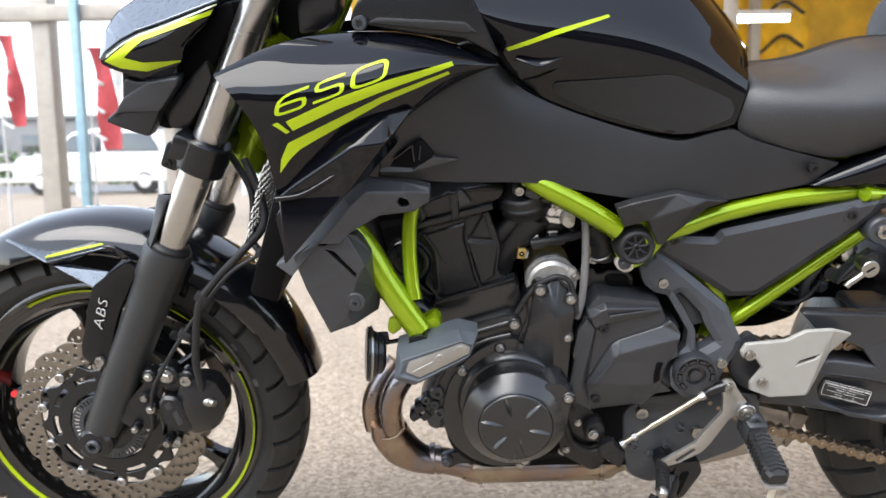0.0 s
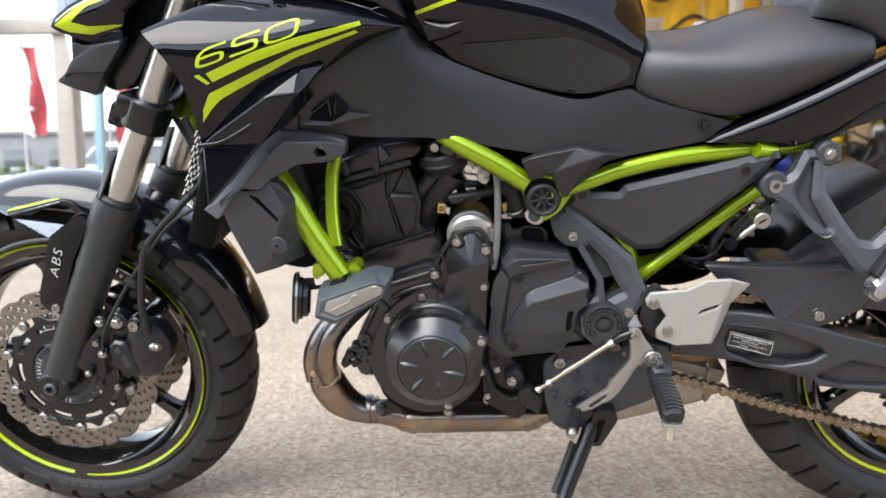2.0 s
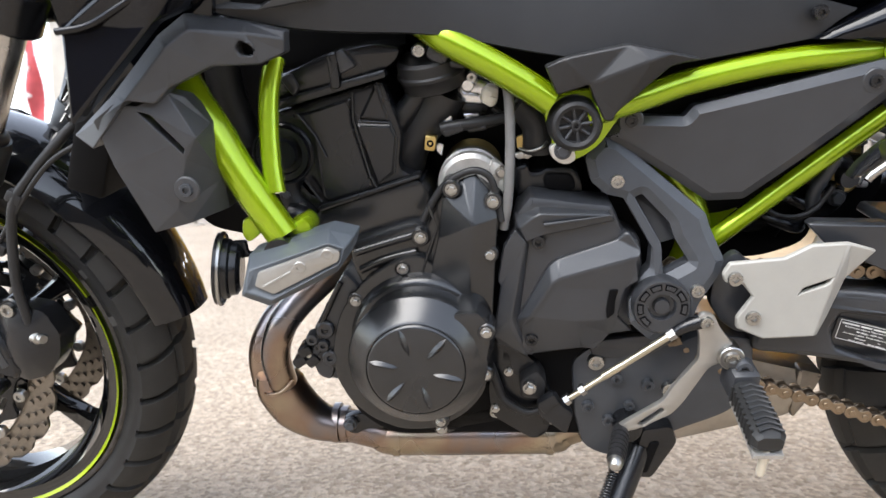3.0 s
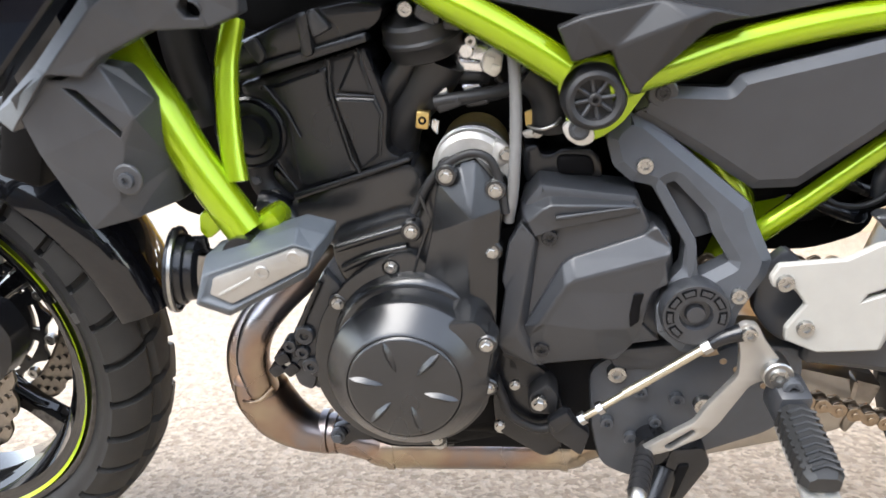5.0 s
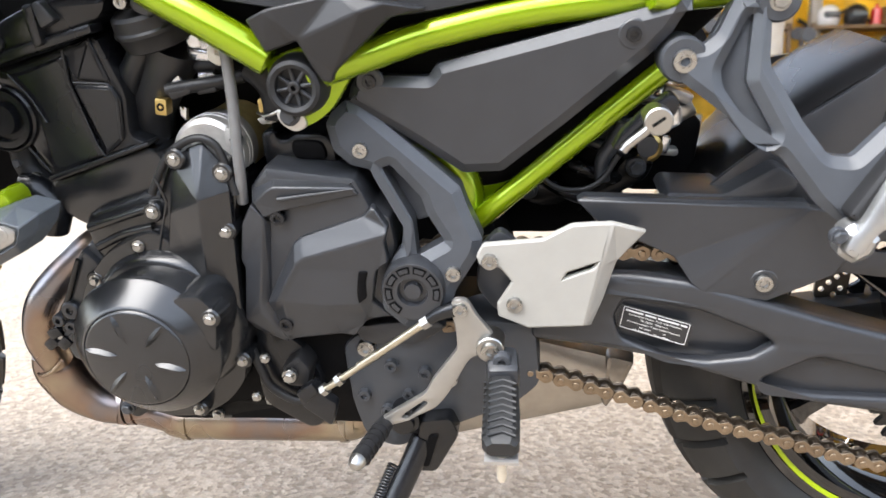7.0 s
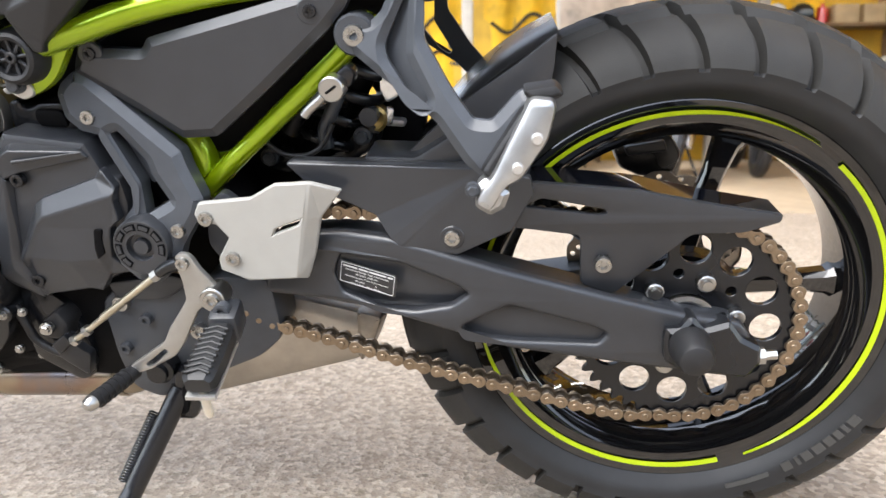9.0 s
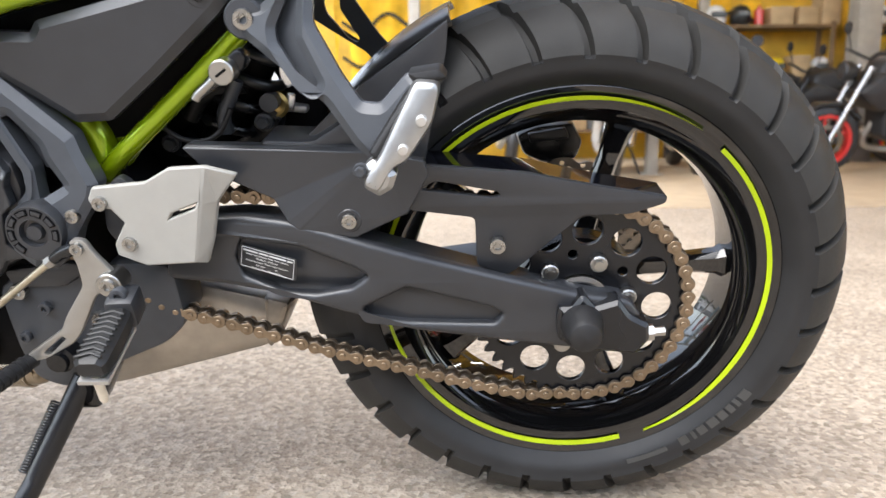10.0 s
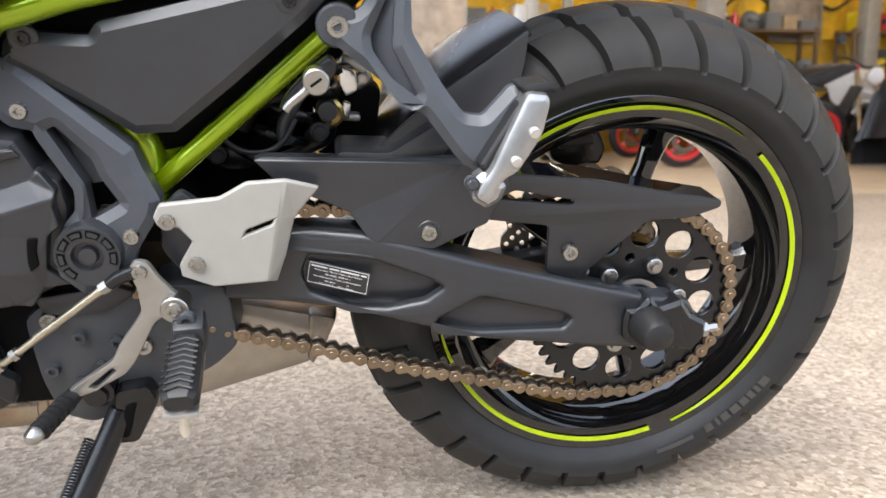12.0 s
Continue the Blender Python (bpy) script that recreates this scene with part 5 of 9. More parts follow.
LC = [
    (0.104, -0.128, 0.786), (0.130, -0.128, 0.805), (0.139, -0.128, 0.841), (0.154, -0.128, 0.834), (0.166, -0.128, 0.836),
    (0.210, -0.128, 0.843), (0.205, -0.128, 0.829), (0.177, -0.128, 0.796), (0.159, -0.128, 0.764), (0.125, -0.128, 0.776)
]
plate("headlight_shroud", LC, MATTE, hl, 0.02, 0.004, 0.006, label="matt black lower headlight shroud")
plate("headlight_shroud", LC, MATTE, hl, 0.02, 0.004, 0.006, flip=True)
LC2 = [
    (0.134, -0.131, 0.815), (0.167, -0.131, 0.834), (0.211, -0.131, 0.841), (0.207, -0.131, 0.832), (0.179, -0.131, 0.797),
    (0.130, -0.131, 0.797), (0.117, -0.131, 0.791)
]
plate("shroud_facet", LC2, GREYP, hl, 0.01, 0.003, 0.006)
HB = [
    (0.195, -0.090, 0.870), (0.240, -0.090, 0.913), (0.275, -0.090, 0.928), (0.276, -0.090, 0.904), (0.248, -0.090, 0.857),
    (0.225, -0.090, 0.813), (0.201, -0.090, 0.771), (0.166, -0.090, 0.767), (0.150, -0.090, 0.776), (0.190, -0.090, 0.834)
]
plate("headlight_bracket", HB, DARK, hl, 0.18, 0.004, 0.006, label="black headlight bracket")
HB2 = [
    (0.175, -0.110, 0.795), (0.210, -0.110, 0.831), (0.240, -0.110, 0.859), (0.244, -0.110, 0.835), (0.224, -0.110, 0.799),
    (0.201, -0.110, 0.770), (0.180, -0.110, 0.772)
]
plate("bracket_rib", HB2, SATIN, hl, 0.02, 0.003, 0.006)
# front of the cowl, between the two sides
tv = [(p[0] - 0.020 * (1 - q * q), q * abs(p[1]), p[2]) for p in (HCT[0], *HCT[6:11]) for q in (-1, -0.5, 0, 0.5, 1)]
link("headlight_brow", mesh("headlight_brow", tv, [(i * 5 + j, i * 5 + j + 1, i * 5 + j + 6, i * 5 + j + 5) for i in range(5) for j in range(4)]), MUDP, hl)

# ---- radiator shrouds and tank covers ----
SH0 = [
    (0.288, -0.245, 0.854), (0.350, -0.200, 0.886), (0.414, -0.175, 0.891), (0.462, -0.165, 0.892), (0.536, -0.155, 0.883),
    (0.604, -0.155, 0.851)
]
SH1 = [
    (0.307, -0.258, 0.839), (0.366, -0.262, 0.840), (0.430, -0.250, 0.847), (0.485, -0.240, 0.857), (0.540, -0.218, 0.867),
    (0.605, -0.166, 0.850)
]
SH2 = [
    (0.341, -0.252, 0.790), (0.370, -0.250, 0.792), (0.422, -0.238, 0.804), (0.468, -0.222, 0.817), (0.515, -0.205, 0.829),
    (0.602, -0.166, 0.849)
]
SH3 = [
    (0.345, -0.240, 0.714), (0.367, -0.236, 0.724), (0.412, -0.222, 0.754), (0.462, -0.212, 0.771), (0.502, -0.196, 0.803),
    (0.561, -0.170, 0.837)
]


def patch(name, rows, material, parent, thick=0.012, level=2, label="", flip=False):
    """A smooth shell through rows of points, with thickness inwards."""
    v = [Vector(p) for r in rows for p in r]
    n = len(rows[0])
    f = [(i * n + j, i * n + j + 1, (i + 1) * n + j + 1, (i + 1) * n + j) for i in range(len(rows) - 1) for j in range(n - 1)]
    rim_i = list(range(n)) + [i * n + n - 1 for i in range(1, len(rows))] + [(len(rows) - 1) * n + j for j in range(n - 2, -1, -1)] + [i * n for i in range(len(rows) - 2, 0, -1)]
    k = len(v)
    v += [v[i] + Vector((0, thick, 0)) for i in rim_i]
    for a in range(len(rim_i)):
        b = (a + 1) % len(rim_i)
        f.append((rim_i[a], rim_i[b], k + b, k + a))
    bm = bmesh.new()
    bv = [bm.verts.new(p if not flip else (p.x, -p.y, p.z)) for p in v]
    for t in f:
        bm.faces.new([bv[i] for i in t])
    cr = bm.edges.layers.float.new("crease_edge")
    rim_set = set(rim_i)
    bm.verts.index_update()
    for e in bm.edges:
        a, b = e.verts[0].index, e.verts[1].index
        if a in rim_set and b in rim_set and (abs(rim_i.index(a) - rim_i.index(b)) in (1, len(rim_i) - 1)):
            e[cr] = 0.92
        if (a >= k and b < k) or (b >= k and a < k):
            i = rim_i[(a if a >= k else b) - k]
            if i in (0, n - 1, (len(rows) - 1) * n, len(rows) * n - 1):
                e[cr] = 0.9
    bmesh.ops.recalc_face_normals(bm, faces=bm.faces)
    me = bpy.data.meshes.new(name)
    bm.to_mesh(me)
    bm.free()
    ob = link(name, me, material, parent, label)
    md = ob.modifiers.new("smooth", "SUBSURF")
    md.levels = md.render_levels = level
    bpy.context.view_layer.update()
    ev = bpy.data.meshes.new_from_object(ob.evaluated_get(bpy.context.evaluated_depsgraph_get()))
    ob.modifiers.clear()
    ob.data = ev
    bpy.data.meshes.remove(me)
    for p in ev.polygons:
        p.use_smooth = True
    ev.set_sharp_from_angle(angle=radians(48))
    return ob


shroud = patch("radiator_shroud", [SH0, SH1, SH2, SH3], GLOSS, bike, 0.02, label="gloss black radiator shroud with lime stripes and 650")
patch("radiator_shroud_right", [SH0, SH1, SH2, SH3], GLOSS, bike, 0.02, label="gloss black radiator shroud", flip=True)
sb = lay_on(shroud)
S1 = [
    (0.367, -0.235, 0.804), (0.423, -0.235, 0.827), (0.473, -0.235, 0.842), (0.549, -0.235, 0.859), (0.551, -0.235, 0.854),
    (0.472, -0.235, 0.831), (0.422, -0.235, 0.814), (0.373, -0.235, 0.793)
]
S2 = [
    (0.353, -0.235, 0.744), (0.356, -0.235, 0.760), (0.366, -0.235, 0.779), (0.395, -0.235, 0.792), (0.472, -0.235, 0.826),
    (0.544, -0.235, 0.848), (0.547, -0.235, 0.845), (0.471, -0.235, 0.818), (0.399, -0.235, 0.782), (0.378, -0.235, 0.771),
    (0.366, -0.235, 0.760)
]
S3 = [(0.352, -0.235, 0.801), (0.358, -0.235, 0.803), (0.370, -0.235, 0.792), (0.366, -0.235, 0.790)]
for q in (S1, S2, S3):
    decal("lime_stripe", [(p[0], p[2]) for p in q], shroud, DECAL, shroud, bvh=sb)
NUM = [(0.357, -0.235, 0.809), (0.484, -0.235, 0.847)]
def stroke(path, w):
    """Outline of a flat stroke along a 2D path."""
    left, right = [], []
    for i, p in enumerate(path):
        a, b = Vector(path[max(i - 1, 0)]), Vector(path[min(i + 1, len(path) - 1)])
        t = (b - a).normalized()
        n = Vector((-t.y, t.x)) * w / 2
        left.append(Vector(p) + n)
        right.append(Vector(p) - n)
    v = [(q.x, q.y) for q in left + right]
    k = len(path)
    return v, [(i, i + 1, k + i + 1, k + i) for i in range(k - 1)]


def oval(cx, cy, w, h, a0, a1, n=24, p=0.55):
    out = []
    for i in range(n + 1):
        a = radians(a0 + (a1 - a0) * i / n)
        c, d = math.cos(a), math.sin(a)
        out.append((cx + w / 2 * math.copysign(abs(c) ** p, c), cy + h / 2 * math.copysign(abs(d) ** p, d)))
    return out


six = [stroke(oval(0.44, 0.29, 0.80, 0.44, 0, 360, 40), 0.13), stroke([(0.92, 0.93), (0.45, 0.92), (0.24, 0.85), (0.10, 0.70), (0.05, 0.52), (0.04, 0.30)], 0.13)]
five = [stroke([(1.95, 0.93), (1.38, 0.93), (1.20, 0.88), (1.16, 0.74), (1.18, 0.60), (1.32, 0.55)] + oval(1.55, 0.315, 0.72, 0.47, 88, -100, 26) + [(1.10, 0.075)], 0.13)]
zero = [stroke(oval(2.68, 0.5, 0.95, 0.86, 0, 360, 48), 0.13)]
wv, wf = merge(*six, *five, *zero)
wv = [(x + 0.25 * y, y) for x, y in wv]
xs = [a for a, b in wv]
ys = [b for a, b in wv]
a0, a1 = Vector((NUM[0][0], NUM[0][2])), Vector((NUM[1][0], NUM[1][2]))
ux = (a1 - a0)
ln = ux.length
ux.normalize()
uz = Vector((-ux.y, ux.x))
pts = [tuple(a0 + ux * ((x - min(xs)) / (max(xs) - min(xs)) * ln) + uz * ((y - min(ys)) / (max(ys) - min(ys)) * 0.0205)) for x, y in wv]
decal("number_650", None, shroud, DECAL, shroud, bvh=sb, tris=(pts, wf), label="lime number 650", cell=0.02)
# upper duct above the shroud
UD = [
    (0.431, -0.170, 0.901), (0.438, -0.170, 0.920), (0.452, -0.170, 0.934), (0.571, -0.170, 0.931), (0.594, -0.170, 0.883),
    (0.605, -0.170, 0.858), (0.563, -0.170, 0.881), (0.513, -0.170, 0.886), (0.463, -0.170, 0.895)
]
ud = plate("shroud_duct", UD, SATIN, bike, 0.03, 0.004, 0.006, label="satin black duct panel under the tank")
UD2 = [
    (0.452, -0.174, 0.901), (0.465, -0.174, 0.907), (0.565, -0.174, 0.900), (0.579, -0.174, 0.888), (0.564, -0.174, 0.887),
    (0.465, -0.174, 0.899)
]
plate("duct_slot", UD2, MATTE, ud, 0.006, 0.002, 0.003)
UDB = [(0.444, -0.175, 0.901)]
bolt(UDB[0], 0.010, ud, OUT, "socket", GREY)

# matt side cover under the tank
SC0 = [
    (0.505, -0.165, 0.846), (0.572, -0.135, 0.887), (0.605, -0.125, 0.852), (0.624, -0.118, 0.820), (0.670, -0.116, 0.796),
    (0.734, -0.116, 0.772), (0.830, -0.116, 0.743), (0.851, -0.114, 0.747), (0.906, -0.110, 0.763), (0.916, -0.110, 0.750),
    (0.943, -0.110, 0.739), (1.051, -0.105, 0.710)
]
SC1 = [
    (0.475, -0.190, 0.790), (0.535, -0.172, 0.817), (0.578, -0.150, 0.806), (0.615, -0.138, 0.784), (0.666, -0.128, 0.762),
    (0.734, -0.124, 0.741), (0.822, -0.122, 0.719), (0.855, -0.120, 0.716), (0.903, -0.116, 0.724), (0.920, -0.115, 0.721),
    (0.948, -0.113, 0.716), (1.035, -0.107, 0.702)
]
SC2 = [
    (0.439, -0.190, 0.731), (0.474, -0.175, 0.717), (0.525, -0.155, 0.705), (0.589, -0.145, 0.701), (0.653, -0.138, 0.700),
    (0.734, -0.134, 0.680), (0.807, -0.130, 0.669), (0.856, -0.127, 0.663), (0.897, -0.124, 0.666), (0.922, -0.120, 0.670),
    (0.955, -0.116, 0.675), (1.012, -0.110, 0.685)
]
scov = patch("tank_side_cover", [SC0, SC1, SC2], MATTE, bike, 0.02, label="matt black plastic cover under the tank")
patch("tank_side_cover_right", [SC0, SC1, SC2], MATTE, bike, 0.02, flip=True, label="matt black plastic cover under the tank")
SD = [
    (0.754, -0.152, 0.668), (0.766, -0.148, 0.641), (0.788, -0.151, 0.648), (0.795, -0.153, 0.651), (0.802, -0.150, 0.634),
    (0.811, -0.146, 0.616), (0.819, -0.145, 0.615), (0.823, -0.147, 0.624), (0.870, -0.146, 0.665), (0.899, -0.138, 0.671),
    (0.849, -0.160, 0.672), (0.869, -0.152, 0.678), (0.831, -0.150, 0.686), (0.773, -0.158, 0.676)
]
facets("frame_cover", SD, [(0, 1, 2, 3, 10, 11, 12, 13), (3, 4, 5, 6, 7, 8, 10), (8, 9, 11, 10)], MATTE, scov, 0.02, 0.002, label="matt black faceted frame cover")
SDU = [
    (0.451, -0.182, 0.736), (0.509, -0.176, 0.767), (0.525, -0.172, 0.746), (0.500, -0.176, 0.732), (0.445, -0.186, 0.729),
    (0.497, -0.180, 0.726), (0.523, -0.175, 0.743), (0.555, -0.158, 0.736), (0.512, -0.170, 0.728)
]
facets("intake_lip", SDU, [(0, 3, 5, 4), (3, 2, 6, 5), (5, 6, 7, 8)], RADP, scov, 0.008, 0.0012, label="raised lip below the intake")
# black plate on the cover, painted shade for the intake opening
SDV = [(0.451, -0.179, 0.735), (0.510, -0.179, 0.768), (0.526, -0.179, 0.748), (0.500, -0.179, 0.732)]
plate("intake_mouth_shade", SDV, DARK, scov, 0.006, 0.001, 0.003)
SDW = [(0.477, -0.182, 0.744), (0.499, -0.181, 0.760), (0.501, -0.182, 0.740), (0.509, -0.180, 0.759), (0.507, -0.181, 0.742)]
tube("intake_rib", [SDW[0], SDW[1]], 0.0018, SATIN, scov, 8, 2)
tube("intake_rib", [SDW[2], SDW[1]], 0.0014, SATIN, scov, 8, 2)
tube("intake_rib", [SDW[4], SDW[3]], 0.0014, SATIN, scov, 8, 2)
SCB = [(1.009, -0.117, 0.708)]
bolt(SCB[0], 0.0085, scov, OUT, "socket", SATIN)

# ---- tank ----
TK0 = [
    (0.531, -0.075, 0.988), (0.626, -0.080, 1.003), (0.719, -0.085, 1.000), (0.796, -0.080, 0.973), (0.862, -0.070, 0.924),
    (0.931, -0.060, 0.849)
]
TK1 = [
    (0.533, -0.105, 0.947), (0.619, -0.112, 0.944), (0.703, -0.110, 0.935), (0.780, -0.102, 0.918), (0.852, -0.092, 0.887),
    (0.928, -0.075, 0.830)
]
TK2 = [
    (0.549, -0.150, 0.924), (0.609, -0.158, 0.898), (0.680, -0.150, 0.882), (0.763, -0.138, 0.872), (0.849, -0.122, 0.854),
    (0.922, -0.100, 0.815)
]
TK3 = [
    (0.558, -0.135, 0.911), (0.606, -0.140, 0.865), (0.675, -0.134, 0.829), (0.757, -0.128, 0.819), (0.851, -0.120, 0.809),
    (0.917, -0.105, 0.793)
]
TK4 = [
    (0.570, -0.128, 0.890), (0.623, -0.118, 0.823), (0.672, -0.116, 0.797), (0.734, -0.116, 0.774), (0.830, -0.116, 0.746),
    (0.907, -0.110, 0.764)
]
tank_rows = [[(p[0], 0.0, p[2] + 0.028) for p in TK0], TK0, TK1, TK2, TK3, TK4]
tank = patch("fuel_tank", tank_rows, GLOSS, bike, 0.03, label="gloss black fuel tank")
patch("fuel_tank_right", tank_rows, GLOSS, tank, -0.03, flip=True)
tb = lay_on(tank)
KP = [
    (0.671, -0.125, 0.818), (0.675, -0.125, 0.824), (0.811, -0.125, 0.830), (0.830, -0.125, 0.826), (0.896, -0.125, 0.797),
    (0.903, -0.125, 0.785), (0.900, -0.125, 0.773), (0.849, -0.125, 0.754), (0.829, -0.125, 0.752), (0.733, -0.125, 0.782),
    (0.678, -0.125, 0.807)
]
decal("knee_pad", fillet([(p[0], p[2]) for p in KP], 0.008), tank, PAD, tank, 0.0025, "charcoal rubber knee pad", bvh=tb)
TS = [
    (0.613, -0.140, 0.867), (0.672, -0.140, 0.887), (0.736, -0.140, 0.902), (0.738, -0.140, 0.899), (0.673, -0.140, 0.881),
    (0.616, -0.140, 0.863)
]
decal("lime_line", [(p[0], p[2]) for p in TS], tank, DECAL, tank, bvh=tb)
TW = [
    (0.623, -0.140, 0.856), (0.654, -0.140, 0.853), (0.683, -0.140, 0.856), (0.675, -0.140, 0.840), (0.648, -0.140, 0.830),
    (0.630, -0.140, 0.828)
]
dome("tank_wing", TW, GLOSS, tank, 0.008, 0.012, 4, 0.006)

# ---- seats and tail ----
ST0 = [
    (0.937, -0.050, 0.819), (0.982, -0.060, 0.819), (1.027, -0.070, 0.825), (1.078, -0.075, 0.846), (1.130, -0.080, 0.853),
    (1.185, -0.080, 0.848), (1.228, -0.075, 0.833)
]
ST1 = [
    (0.930, -0.085, 0.814), (0.971, -0.105, 0.809), (1.017, -0.115, 0.806), (1.066, -0.122, 0.808), (1.117, -0.127, 0.812),
    (1.169, -0.125, 0.820), (1.218, -0.110, 0.821)
]
ST2 = [
    (0.919, -0.098, 0.793), (0.959, -0.116, 0.783), (1.010, -0.128, 0.778), (1.060, -0.138, 0.780), (1.111, -0.140, 0.787),
    (1.167, -0.135, 0.796), (1.220, -0.116, 0.808)
]
ST3 = [
    (0.910, -0.100, 0.766), (0.950, -0.112, 0.755), (1.004, -0.120, 0.743), (1.056, -0.128, 0.744), (1.111, -0.130, 0.756),
    (1.168, -0.126, 0.776), (1.222, -0.114, 0.795)
]
ST4 = [
    (0.916, -0.098, 0.750), (0.949, -0.105, 0.739), (0.999, -0.110, 0.725), (1.050, -0.112, 0.714), (1.111, -0.115, 0.740),
    (1.166, -0.115, 0.764), (1.223, -0.110, 0.791)
]
seat_rows = [[(p[0], 0.0, p[2] + 0.008) for p in ST0], ST0, ST1, ST2, ST3, ST4]
seat = patch("rider_seat", seat_rows, VINYL, bike, 0.03, label="grained black vinyl rider seat")
patch("rider_seat_right", seat_rows, VINYL, seat, -0.03, flip=True)
PS0 = [(1.161, -0.030, 0.846), (1.163, -0.040, 0.874), (1.165, -0.050, 0.916), (1.181, -0.060, 0.938), (1.258, -0.070, 0.950)]
PS1 = [(1.141, -0.080, 0.846), (1.145, -0.090, 0.872), (1.155, -0.098, 0.898), (1.182, -0.100, 0.915), (1.251, -0.105, 0.928)]
PS2 = [(1.164, -0.095, 0.844), (1.169, -0.108, 0.865), (1.188, -0.115, 0.879), (1.213, -0.120, 0.893), (1.261, -0.120, 0.906)]
PS3 = [(1.201, -0.100, 0.834), (1.211, -0.110, 0.838), (1.224, -0.118, 0.849), (1.246, -0.122, 0.864), (1.278, -0.122, 0.885)]
PS4 = [(1.227, -0.100, 0.817), (1.233, -0.105, 0.812), (1.245, -0.108, 0.822), (1.264, -0.110, 0.837), (1.297, -0.110, 0.862)]
ps_rows = [[(p[0], 0.0, p[2] + 0.004) for p in PS0], PS0, PS1, PS2, PS3, PS4]
pseat = patch("pillion_seat", ps_rows, VINYL, bike, 0.03, label="grained grey-black vinyl pillion seat")
patch("pillion_seat_right", ps_rows, VINYL, pseat, -0.03, flip=True)
TL0 = [
    (1.005, -0.112, 0.683), (1.055, -0.118, 0.709), (1.128, -0.122, 0.744), (1.199, -0.122, 0.780), (1.249, -0.120, 0.806),
    (1.329, -0.110, 0.847), (1.408, -0.090, 0.881)
]
TL1 = [
    (1.032, -0.124, 0.685), (1.074, -0.134, 0.699), (1.137, -0.140, 0.731), (1.199, -0.142, 0.769), (1.248, -0.140, 0.791),
    (1.336, -0.116, 0.828), (1.413, -0.095, 0.862)
]
TL2 = [
    (1.068, -0.112, 0.678), (1.115, -0.116, 0.673), (1.156, -0.120, 0.679), (1.209, -0.120, 0.720), (1.263, -0.118, 0.750),
    (1.348, -0.108, 0.794), (1.429, -0.085, 0.836)
]
tail = patch("tail_cowl", [TL0, TL1, TL2], GLOSS, bike, 0.03, label="gloss black tail cowl")
patch("tail_cowl_right", [TL0, TL1, TL2], GLOSS, tail, -0.03, flip=True)
TU = [
    (1.165, -0.100, 0.671), (1.187, -0.100, 0.688), (1.214, -0.100, 0.698), (1.272, -0.100, 0.715), (1.351, -0.100, 0.762),
    (1.353, -0.100, 0.793), (1.273, -0.100, 0.747), (1.219, -0.100, 0.716)
]
plate("tail_underside", TU, MATTE, tail, 0.2, 0.003, 0.004, label="matt black underside of the tail")

# ---- frame ----
FM = [(0.594, -0.070, 0.735), (0.635, -0.105, 0.709), (0.660, -0.125, 0.694), (0.712, -0.132, 0.665), (0.762, -0.130, 0.633)]
frm = tube("main_frame", FM, 0.0148, LIME, bike, 20, label="lime green tubular steel frame")
FM2 = [
    (0.796, -0.128, 0.618), (0.850, -0.124, 0.634), (0.899, -0.115, 0.648), (0.982, -0.105, 0.663), (1.073, -0.098, 0.670),
    (1.132, -0.092, 0.673), (1.175, -0.085, 0.677)
]
tube("frame_tube", FM2, 0.0128, LIME, frm, 18)
FM3 = [(1.121, -0.100, 0.634), (1.088, -0.095, 0.605), (1.027, -0.090, 0.552), (0.960, -0.088, 0.494), (0.930, -0.085, 0.467)]
tube("frame_tube", FM3, 0.0106, LIME, frm, 18)
FM4 = [
    (0.407, -0.160, 0.668), (0.422, -0.165, 0.642), (0.440, -0.170, 0.615), (0.458, -0.177, 0.583), (0.480, -0.183, 0.548),
    (0.501, -0.187, 0.516)
]
tube("frame_tube", FM4, [0.0185, 0.0178, 0.0172, 0.0168, 0.0165], LIME, frm, 24)
FM5 = [(0.496, -0.140, 0.682), (0.490, -0.150, 0.651), (0.489, -0.160, 0.618), (0.491, -0.170, 0.584), (0.495, -0.178, 0.557)]
tube("frame_tube", FM5, 0.0098, LIME, frm, 16)
FM6 = [
    (0.870, -0.070, 0.582), (0.892, -0.070, 0.548), (0.910, -0.070, 0.520), (0.921, -0.070, 0.497), (0.921, -0.070, 0.468),
    (0.914, -0.070, 0.442)
]
tube("frame_tube", FM6, [0.016, 0.02], LIME, frm, 16)
FM7 = [
    (0.917, -0.065, 0.511), (0.958, -0.065, 0.519), (0.972, -0.065, 0.511), (0.954, -0.065, 0.474), (0.925, -0.065, 0.449),
    (0.910, -0.065, 0.454)
]
plate("frame_gusset", FM7, LIME, frm, 0.008, 0.002, 0.01)
FM9 = [(0.495, -0.185, 0.522), (0.522, -0.185, 0.535), (0.531, -0.185, 0.522), (0.520, -0.185, 0.502), (0.494, -0.185, 0.495)]
plate("frame_foot", FM9, LIME, frm, 0.03, 0.006, 0.012)
FMA = [(0.460, -0.185, 0.533), (0.478, -0.185, 0.535), (0.478, -0.185, 0.518), (0.464, -0.185, 0.508), (0.458, -0.185, 0.515)]
plate("frame_lug", FMA, LIME, frm, 0.006, 0.002, 0.006)
FMB = [
    (0.762, -0.122, 0.597), (0.755, -0.122, 0.619), (0.757, -0.122, 0.632), (0.777, -0.122, 0.639), (0.805, -0.122, 0.644),
    (0.829, -0.122, 0.636), (0.835, -0.122, 0.623), (0.811, -0.122, 0.587), (0.794, -0.122, 0.575), (0.779, -0.122, 0.570),
    (0.767, -0.122, 0.575)
]
